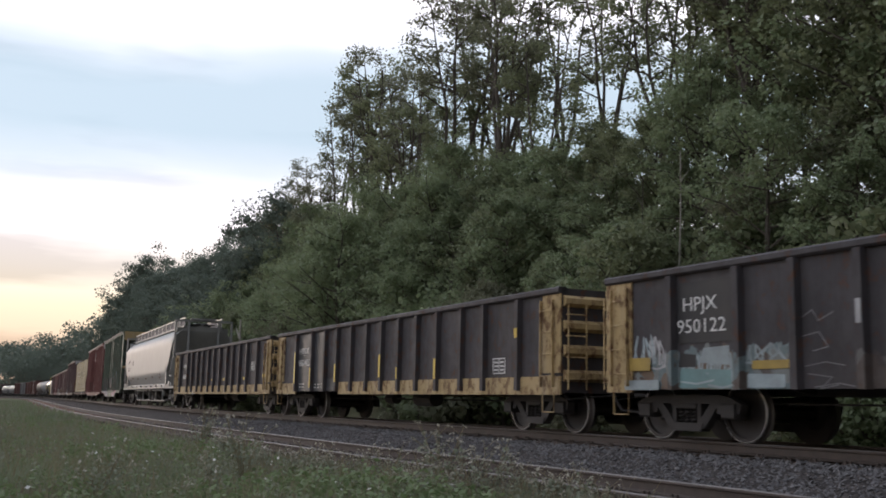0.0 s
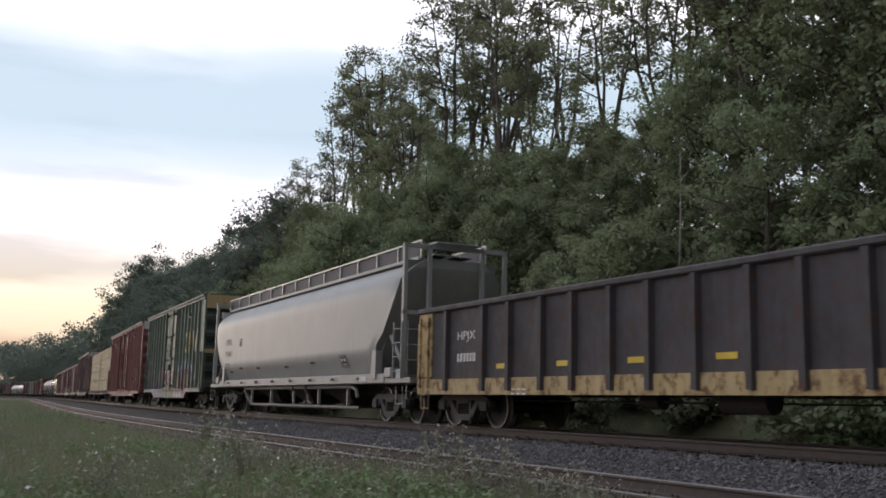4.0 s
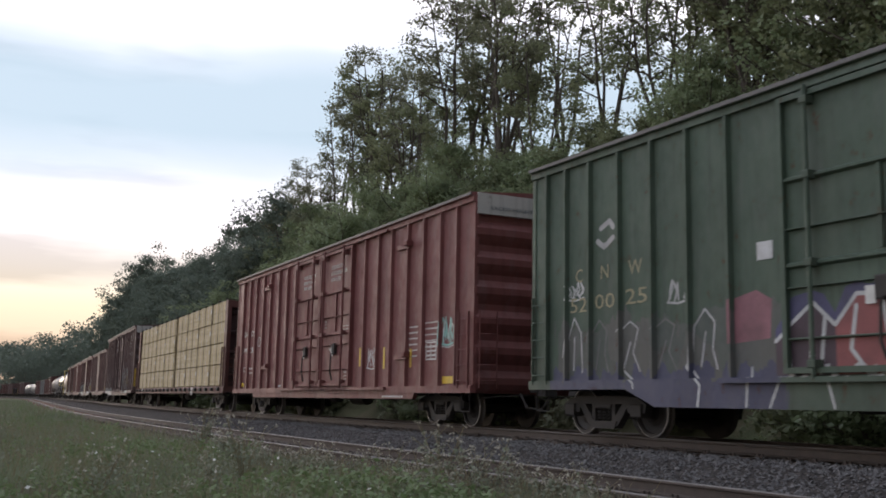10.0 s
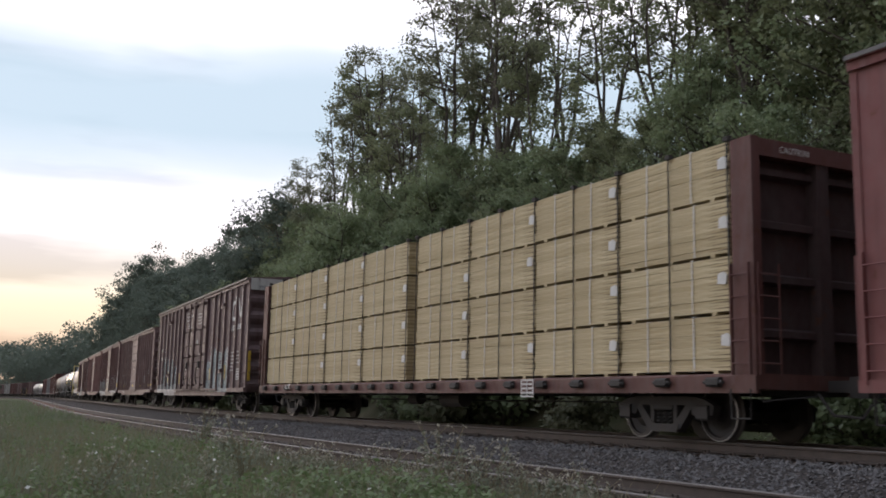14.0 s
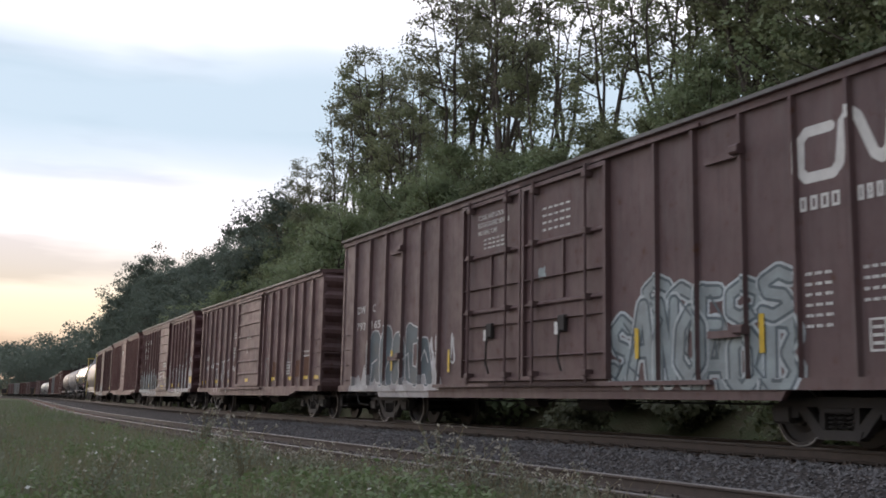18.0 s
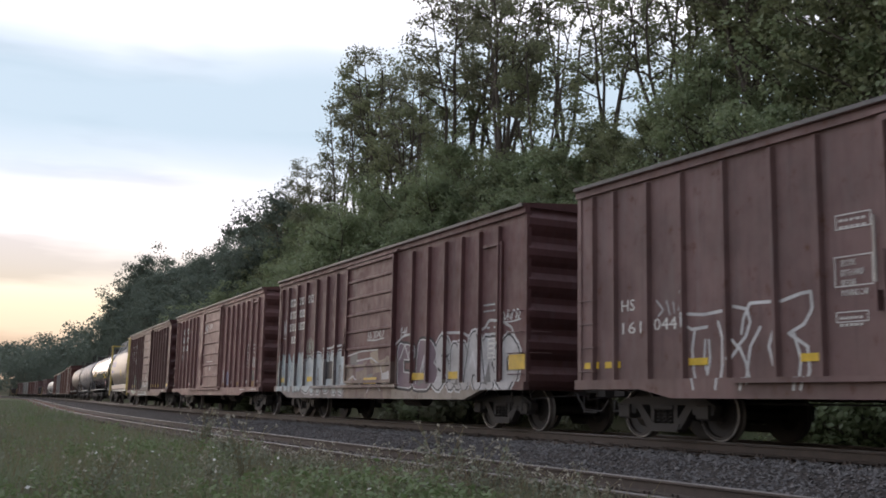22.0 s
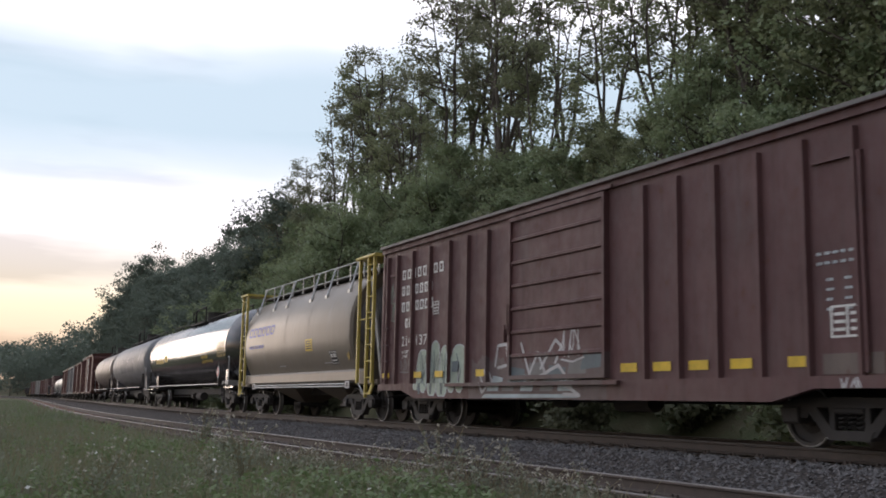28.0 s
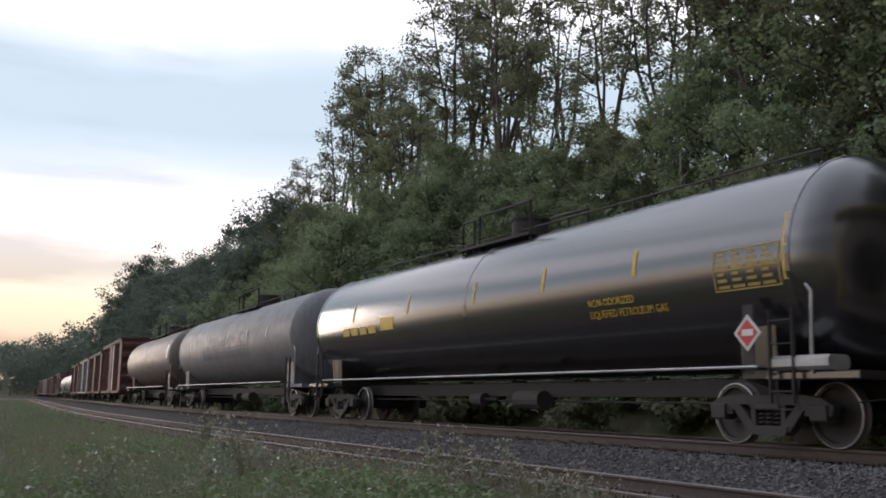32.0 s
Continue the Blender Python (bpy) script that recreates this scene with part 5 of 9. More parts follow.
def sprayed_word(car, x0, x1, z0, z1, kinds, fill, line_mat, aura=None, w=0.13, line_w=0.045, aura_w=0.16, seed=1, spikes=0, lean=0.0):
    """A row of fat outlined letter shapes sprayed on the side, each a part of its own."""
    rnd = random.Random(seed)
    step = (x1 - x0) / len(kinds)
    for i, kind in enumerate(kinds):
        xa, xb = x0 + step * i + rnd.uniform(-0.06, 0.04), x0 + step * (i + 1) + rnd.uniform(0.0, 0.12)
        za, zb = z0 + rnd.uniform(-0.06, 0.06), z1 + rnd.uniform(-0.16, 0.12)
        runs = strokes_of(kind, xa, xb, za, zb, w, rnd)
        runs = [[(x + lean * (z - z0), z) for x, z in r] for r in runs]
        s, lift = Solid(), 0.0012 + 0.0035 * i
        layers = ([(aura, aura_w)] if aura else []) + [(line_mat, w + line_w), (fill, w)]
        for k, (mat, ww) in enumerate(layers):
            s.slot = k
            if k == 0 and aura:
                for _ in range(spikes):
                    px = rnd.uniform(xa - 0.1, xb + 0.1)
                    pz = zb - rnd.uniform(0.1, 0.4)
                    lift += 0.00008
                    spray(s, car, [(px - 0.09, pz), (px + 0.09, pz), (px + rnd.uniform(-0.12, 0.12), pz + rnd.uniform(0.4, 0.75))], lift)
            for r in runs:
                for poly in nib(r, ww if not (aura and k == 0) else w + aura_w):
                    lift += 0.00008
                    spray(s, car, poly, lift)
            lift += 0.0008
        part("sprayed_letter", s, [m for m, _ in layers], car)


def crest(top, z0, lift):
    """Quads between a zigzag top line and a level z0, each raised a hair more than the last."""
    for i, (p, q) in enumerate(zip(top, top[1:])):
        yield [(p[0], z0), (q[0], z0), q, p], lift + i * 0.00005


def sprayed_crest(car, top, z0, fills, line_mat, aura=None, rise=0.3, edge=0.028, every=2):
    """A wild-lettered piece: flat colours under a zigzag outline, a glow of another colour behind its peaks."""
    if aura:
        s = Solid()
        lift = 0.0008
        for p, q in zip(top, top[1:]):
            lift += 0.00005
            spray(s, car, [(p[0], min(p[1], q[1]) - 0.25), (q[0], min(p[1], q[1]) - 0.25), (q[0], q[1] + rise * 0.4), ((p[0] + q[0]) / 2, max(p[1], q[1]) + rise * 0.25), (p[0], p[1] + rise * 0.4)], lift)
        part("spray_halo", s, aura, car)
    for i in range(0, len(top) - 1, every):
        s = Solid()
        for poly, lift in crest(top[i:i + every + 1], z0, 0.0020 + i * 0.00003):
            spray(s, car, poly, lift)
        part("sprayed_letter", s, fills[(i // every) % len(fills)], car)
    s, lift = Solid(), 0.0048
    for poly in nib(top, edge, 6):
        lift += 0.00004
        spray(s, car, poly, lift)
    part("sprayed_outline", s, line_mat, car)


def sprayed_lines(car, runs, mat, w=0.03, lift=0.0056):
    """Free sprayed lines over a piece, one part for each line."""
    for run in runs:
        s = Solid()
        for poly in nib(run, w, 6):
            lift += 0.00003
            spray(s, car, poly, lift)
        part("sprayed_line", s, mat, car)


def sprayed_patch(car, poly, mat, lift=0.0009):
    s = Solid()
    spray(s, car, poly, lift)
    return part("sprayed_patch", s, mat, car)


def scrawl(car, x, z, w, h, mat, seed, label="", strokes=4, thick=0.018):
    """A quick sprayed signature of looping lines."""
    rnd = random.Random(seed)
    s, lift = Solid(), 0.0015
    for k in range(strokes):
        cx = x + w * (k + 0.5) / strokes
        pts = [(cx + rnd.uniform(-0.6, 0.6) * w / strokes, z + h * v + rnd.uniform(-0.1, 0.1) * h) for v in (0, 0.55, 1, 0.5, rnd.uniform(0, 0.3))]
        for poly in nib(pts, thick, 6):
            lift += 0.00006
            spray(s, car, poly, lift)
    for poly in nib([(x, z - h * 0.1), (x + w * 0.5, z - h * 0.2), (x + w, z - h * 0.05)], thick, 6):
        lift += 0.00006
        spray(s, car, poly, lift)
    return part("spray_tag", s, mat, car, label)


# colours of the cars
GREEN = car_paint("green_boxcar_paint", (0.066, 0.10, 0.074), 0.2, 0.12, 0.6, 0.15, [
    (-7.2, -1.7, 0.4, 1.95, [(0.10, 0.10, 0.10), (0.13, 0.115, 0.12), (0.09, 0.10, 0.10)], (0.20, 0.18, 0.20), 1.2, 3.0, 0.6, False),
    (-7.3, -1.6, 0.3, 1.1, [(0.06, 0.065, 0.12), (0.075, 0.08, 0.14)], (0.09, 0.09, 0.15), 1.2, 5.0, 0.9, False)])
RED = car_paint("red_boxcar_paint", (0.175, 0.062, 0.06), 0.18, 0.08, 0.6, 0.2)
BROWN = car_paint("brown_boxcar_paint", (0.122, 0.078, 0.079), 0.2, 0.12, 0.6, 0.25, [
    (-8.9, -4.0, 0.6, 1.15, [(0.36, 0.36, 0.37), (0.44, 0.44, 0.45)], (0.5, 0.5, 0.5), 1.2, 12.0, 0.9, False)])
DUSKY = car_paint("dusky_red_boxcar_paint", (0.148, 0.092, 0.090), 0.36, 0.16, 0.62, 0.35)
MAROON = car_paint("maroon_boxcar_paint", (0.108, 0.05, 0.052), 0.2, 0.14, 0.6, 0.25, [
    (-7.9, -1.6, 0.5, 1.75, [(0.24, 0.28, 0.29), (0.34, 0.37, 0.38), (0.20, 0.25, 0.26)], (0.42, 0.46, 0.46), 0.8, 6.0, 0.45, False),
    (-1.6, 1.8, 0.5, 1.6, [(0.19, 0.15, 0.13), (0.25, 0.21, 0.17), (0.15, 0.10, 0.10)], (0.30, 0.28, 0.25), 0.9, 9.0, 0.7, False),
    (1.7, 7.4, 0.5, 0.95, [(0.28, 0.26, 0.22), (0.34, 0.31, 0.27)], (0.42, 0.41, 0.38), 0.7, 15.0, 0.8, False)])
OXIDE = car_paint("oxide_red_boxcar_paint", (0.168, 0.085, 0.083), 0.22, 0.12, 0.6, 0.25)
WINE = car_paint("wine_red_boxcar_paint", (0.095, 0.045, 0.046), 0.18, 0.1, 0.6, 0.2, [
    (-3.2, 1.7, 0.6, 1.45, [(0.10, 0.085, 0.085), (0.13, 0.11, 0.11)], (0.17, 0.16, 0.16), 1.0, 7.0, 0.6, False)])
GONDOLA = car_paint("black_gondola_paint", (0.046, 0.042, 0.046), 0.34, 0.27, 0.7, 0.14)
GONDOLA_ART = car_paint("black_gondola_paint_with_art", (0.046, 0.042, 0.046), 0.34, 0.24, 0.7, 0.12, [
    (-8.1, -4.45, 0.5, 1.4, [(0.14, 0.21, 0.22), (0.24, 0.27, 0.26), (0.10, 0.075, 0.06), (0.17, 0.24, 0.25), (0.20, 0.13, 0.08)], (0.27, 0.31, 0.31), 0.42, 11.0, 0.7, False), (-3.4, 8.0, 0.5, 1.2, [(0.10, 0.075, 0.06), (0.16, 0.16, 0.15), (0.07, 0.055, 0.05)], (0.25, 0.25, 0.24), 0.6, 3.0, 0.55, False)])
OCHRE = car_paint("ochre_yellow_gondola_paint", (0.43, 0.315, 0.15), 0.12, 0.42, 0.7, 0.15)
HOPPER = car_paint("light_grey_hopper_paint", (0.275, 0.28, 0.27), 0.06, 0.0, 0.5, 0.45, z_dust=2.0, dent=0.0, runs=0.12, gloss=0.35, even=True)
PALE = car_paint("pale_tank_paint", (0.25, 0.25, 0.25), 0.06, 0.0, 0.42, 0.2, dent=0, runs=0.15)
TAN = car_paint("dusty_tan_hopper_paint", (0.195, 0.168, 0.136), 0.10, 0.0, 0.46, 0.22, (), 0.1, dent=0, gloss=0.5, runs=0.15, even=True)
TANK_BLACK = car_paint("gloss_black_tank_paint", (0.018, 0.018, 0.021), 0.1, 0.0, 0.2, 0.06, z_dust=1.7, dent=0, gloss=1.0, runs=0.1, even=True)
TANK_PATCH = car_paint("slate_repainted_panel", (0.10, 0.105, 0.13), 0.2, 0.05, 0.55, 0.12, dent=0, gloss=0.3)
TANK_BLACK.node_tree.nodes["Principled BSDF"].inputs["IOR"].default_value = 1.75
TANK_GREY = car_paint("worn_grey_tank_paint", (0.17, 0.175, 0.185), 0.2, 0.05, 0.55, 0.12, dent=0, gloss=0.3)
TANK_BROWN = car_paint("dull_brown_tank_paint", (0.12, 0.095, 0.085), 0.2, 0.1, 0.5, 0.2, dent=0.03)
def wood_mat():
    """Pale sawn softwood: each board its own tone, fine edge lines, a few knots and grey stains."""
    n = Nodes("sawn_softwood")
    info = n.node("ShaderNodeObjectInfo")
    tone = n.mix(info.outputs["Random"], (0.50, 0.41, 0.245), (0.64, 0.545, 0.345))
    lines = n.noise(1.0, 3, (1.5, 1.5, 60), offset=(4, 2, 0))
    col = n.mix(n.ramp(lines, 0.42, 0.62, 0.0, 0.6), tone, (0.34, 0.25, 0.13))
    gaps = n.noise(1.0, 4, (0.9, 0.9, 34), offset=(1, 7, 3))
    col = n.mix(n.ramp(gaps, 0.58, 0.64, 0.0, 0.85), col, (0.10, 0.065, 0.035))
    col = n.mix(n.ramp(n.noise(3.0, 4, (1, 1, 3)), 0.55, 0.75, 0, 0.5), col, (0.40, 0.34, 0.25))
    n.bump(lines, 0.5, 0.02)
    return n.done(col, 0.78)


WOOD = wood_mat()
# darker copy of the flatcar red: the bulkhead's shade is put into its colour
SHADED_RED = car_paint("shaded_bulkhead_paint", (0.055, 0.034, 0.034), 0.2, 0.15, 0.7, 0.2)
BEAM_RED = car_paint("oxide_flatcar_paint", (0.11, 0.045, 0.04), 0.2, 0.2, 0.65, 0.3)
# boxcar green darkened for the ends: shade between cars painted in, plus grime
ENDGREEN = car_paint("shaded_green_end_paint", (0.034, 0.046, 0.036), 0.25, 0.2, 0.7, 0.25)
ENDWHITE = car_paint("dirty_white_end_paint", (0.46, 0.46, 0.45), 0.1, 0.1, 0.6, 0.1)
ENDTAN = car_paint("yellowed_end_paint", (0.42, 0.31, 0.15), 0.1, 0.15, 0.6, 0.1)
YELLOW = car_paint("yellow_ladder_paint", (0.50, 0.40, 0.09), 0.12, 0.06, 0.5, 0.1)


# --- gondolas
def gondola(u, L, label, ribs, paint, yellow_marks, first_panel=True, art=False, bands=None):
    car = new_car(u, "gondola", label)
    h, W, z0, z1 = L / 2, 1.46, 0.75, 2.58
    WALL[car.name] = W
    ZONES[car.name] = (z0 + 0.04, W, [(x - 0.06, x + 0.06, W + 0.11) for x in ribs])
    for sg in (-1, 1):
        a, b = sorted((sg * (W - 0.05), sg * W))
        part("side_wall", Solid().box(-h + 0.02, h - 0.02, a, b, z0 + 0.05, z1), paint, car)
        a, b = sorted((sg * (W - 0.12), sg * (W + 0.08)))
        part("top_chord", Solid().soft_box(-h, h, a, b, z1, z1 + 0.13, 0.03), paint, car)
        a, b = sorted((sg * W, sg * (W + 0.035)))
        if not art:
            for x0, x1 in bands or ((-h, h),):
                part("sill_plate", Solid().box(x0, x1, a, b, z0 - 0.04, z0 + 0.30), OCHRE, car, "rusty ochre band along the bottom")
        for x in ribs:
            y1 = sg * (W + 0.11)
            pr = [(x - 0.085, sg * W), (x - 0.06, y1), (x + 0.06, y1), (x + 0.085, sg * W)]
            q = Solid().add([(a, b, z0 + 0.04) for a, b in pr] + [(a, b, z1) for a, b in pr], [(0, 1, 5, 4), (1, 2, 6, 5), (2, 3, 7, 6), (0, 4, 7, 3), (4, 5, 6, 7), (0, 3, 2, 1)])
            part("side_post", q, paint, car)
        for x0, x1 in ((-h, -h + 0.68), (h - 0.62, h)):
            part("end_panel", Solid().box(x0, x1, *sorted((sg * W, sg * (W + 0.03))), z0 + 0.36 if not art else z0, z1), OCHRE, car, "flaking ochre panel at the corner")
    for sg in (-1, 1):
        ew = part("end_wall", Solid().box(*sorted((sg * (h - 0.08), sg * h)), -W, W, z0, z1 + 0.1), GONDOLA, car, "dark end with heavy ochre ribs")
        for k in range(4):
            z = z0 + 0.2 + 0.46 * k
            part("end_rib", Solid().prism_y([(sg * h, z), (sg * (h + 0.10), z + 0.06), (sg * (h + 0.10), z + 0.16), (sg * h, z + 0.22)], -W + 0.03, W - 0.03), OCHRE, ew)
        ladder(car, sg * (h + 0.16), z0 + 0.05, z1 - 0.2, 4, OCHRE, -1.42, 0.4, sg)
        ladder(car, sg * (h - 0.4), z0 + 0.1, z1 - 0.1, 4, OCHRE, -1.56, 0.42)
        stirrup(car, sg * (h - 0.4), z0, OCHRE, 0.36)
    part("floor", Solid().box(-h + 0.08, h - 0.08, -W + 0.05, W - 0.05, z0 + 0.1, z0 + 0.25), M["under"], car)
    running_gear(car, h - 0.05, h - 1.53, 0.457, 1.93)
    for x in [(-h + 3.4) + (L - 6.8) * k / 5 for k in range(6)]:
        part("cross_bearer", shared("bearer", lambda: None), None, car, "", (x, 0, 0))
    for x, z, w, hh in yellow_marks:
        plate(car, x, z, w, hh, M["yellow"], "reflector", -W - 0.115 if w < 0.15 else -W - 0.005)
    return car


SHARED["bearer"] = Solid().prism_x([(-1.4, 0.95), (1.4, 0.95), (0.4, 0.74), (-0.4, 0.74)], -0.05, 0.05).mesh("cross_bearer", [M["under"]])

ca = gondola(96.75, 17.1, "worn black gondola with ochre corner panels and teal spray paint", [-6.87, -5.42, -4.36, -3.27, -2.15, -1.05, 0.1, 1.2, 2.3, 3.4, 4.5, 5.6, 6.9], GONDOLA_ART, [], art=True)
plate(ca, -6.78, 1.5, 1.28, 0.95, M["black"], "number_panel", -1.465, "clean black panel behind the number")
lettering(ca, "HPJX", -6.62, 2.0, 0.22, M["white"], -1.474, 0.74)
lettering(ca, "950122", -6.76, 1.66, 0.22, M["white"], -1.474, 1.06)
for k, (x, z, w, hh, m) in enumerate(((-8.0, 1.25, 0.7, 0.4, "spray_ice"), (-7.5, 1.2, 0.5, 0.4, "spray_silver"), (-6.7, 0.95, 0.7, 0.35, "spray_ice"), (-6.1, 0.9, 0.6, 0.4, "spray_mist"), (-5.35, 1.2, 0.8, 0.22, "spray_mist"))):
    scrawl(ca, x, z, w, hh, M[m], 300 + k, "", 5, 0.016)
plate(ca, -7.96, 1.1, 0.56, 0.21, M["dull_gold"], "reflector", -1.495)
plate(ca, -8.05, 0.79, 0.85, 0.16, M["spray_mist"], "sill_patch", -1.496)
plate(ca, -5.2, 1.08, 0.7, 0.12, M["dull_gold"], "reflector", -1.469)
sprayed_patch(ca, [(-6.75, 0.82), (-5.62, 0.82), (-5.62, 1.08), (-6.7, 1.12)], M["spray_verdigris"], 0.004)
sprayed_patch(ca, [(-5.3, 0.82), (-4.6, 0.82), (-4.6, 1.0), (-5.3, 1.02)], M["spray_ice"], 0.004)
sprayed_patch(ca, [(-6.75, 1.14), (-6.35, 1.14), (-6.35, 1.32), (-6.72, 1.36)], M["black"], 0.005)
sprayed_patch(ca, [(-6.3, 1.2), (-5.65, 1.15), (-5.65, 1.44), (-6.2, 1.42)], M["spray_mist"], 0.005)
part("post_smear", Solid().box(-3.31, -3.23, -1.576, -1.569, 1.62, 1.93), M["spray_silver"], ca, "white paint smeared on a post")
sprayed_lines(ca, [[(-4.3, 1.75), (-4.1, 1.85), (-4.0, 1.7), (-3.75, 1.8)], [(-4.3, 1.5), (-4.0, 1.55), (-3.85, 1.35), (-4.1, 1.3)], [(-4.25, 1.1), (-3.9, 1.15), (-3.6, 1.1)], [(-4.2, 1.0), (-3.8, 0.95), (-4.0, 0.8), (-3.7, 0.85)], [(-4.1, 0.82), (-3.7, 0.87), (-3.45, 0.83)]], M["spray_ash"], 0.008, 0.002)
cb_ = gondola(78.25, 17.15, "long worn black gondola with an ochre bottom band", [-6.55, -5.07, -3.92, -2.94, -1.82, -0.72, 0.28, 1.36, 2.4, 3.49, 4.68, 5.69, 7.09], GONDOLA,
              [(-6.60, 1.04, 0.1, 0.97), (-5.12, 0.9, 0.08, 0.6), (-2.99, 1.06, 0.1, 0.5), (0.23, 1.14, 0.1, 0.58), (1.33, 1.09, 0.06, 0.28), (3.44, 1.06, 0.1, 0.46), (7.04, 1.82, 0.1, 0.19)], bands=((-8.57, -6.6), (-2.8, 8.57)))
plate(cb_, -6.45, 0.80, 1.3, 1.74, M["slate_panel"], "number_panel", -1.466, "repainted slate-black panel behind the number")
plate(cb_, -5.0, 0.80, 1.0, 1.74, M["slate_panel"], "number_panel", -1.466)
plate(cb_, -3.85, 0.80, 0.85, 0.36, M["slate_panel"], "number_panel", -1.466)
lettering(cb_, "HPJX", -6.39, 1.94, 0.2, M["white"], -1.474, 0.9)
lettering(cb_, "950422", -6.44, 1.58, 0.2, M["white"], -1.474, 1.14)
bars(cb_, -6.3, 1.0, 0.5, 0.05, M["white"], 3, -1.474, rows=2, pitch=0.09)
bars(cb_, -4.9, 0.98, 0.9, 0.05, M["white"], 3, -1.474, rows=2, pitch=0.09, gap=0.5)
outlined(cb_, 6.02, 1.13, 0.5, 0.32, M["white"], -1.468, 0.022)
cc_ = gondola(60.35, 17.0, "worn black gondola with ochre ends and yellow marks", [-7.05, -5.39, -4.35, -3.16, -2.13, -0.99, 0.04, 1.15, 2.3, 3.27, 4.35, 5.44, 6.88], GONDOLA,
              [(x, 1.24, 0.45, 0.1) for x in (-4.9, -2.7, -0.57, 1.54, 4.73)] + [(7.42, 1.29, 0.5, 0.12)])
lettering(cc_, "HPJX", -6.6, 1.9, 0.19, M["white"], -1.468, 0.8)
bars(cc_, -6.6, 1.42, 0.85, 0.18, M["white"], 6, -1.468)
bars(cc_, -4.25, 0.8, 0.6, 0.05, M["white"], 3, -1.5, rows=2, pitch=0.09)
outlined(cc_, 5.86, 1.57, 0.5, 0.3, M["white"], -1.468, 0.022)


# --- covered hoppers
def hopper_body(stations, width, z_top, n=18):
    """Rings of the curved body: x, lowest z, at each station; width(z) gives the half width."""
    rings = []
    for x, zb, k in stations:
        ring = []
        for j in range(n + 1):
            z = zb + (z_top - zb) * (j / n) ** 0.9
            ring.append((x, -width(z) * k, z))
        ring += [(x, -y, z) for x, y, z in ring[::-1]]
        rings.append(ring)
    return Solid().loft(rings)


def patch(car, x0, x1, z0, z1, width, mat, name="marking", label="", lift=0.006):
    """A painted patch that follows the curved side of a hopper."""
    zs = [z0 + (z1 - z0) * k / 4 for k in range(5)]
    s = Solid().loft([[(x, -width(z) - lift, z) for z in zs] for x in (x0, x1)], False, False)
    return part(name, s, mat, car, label)


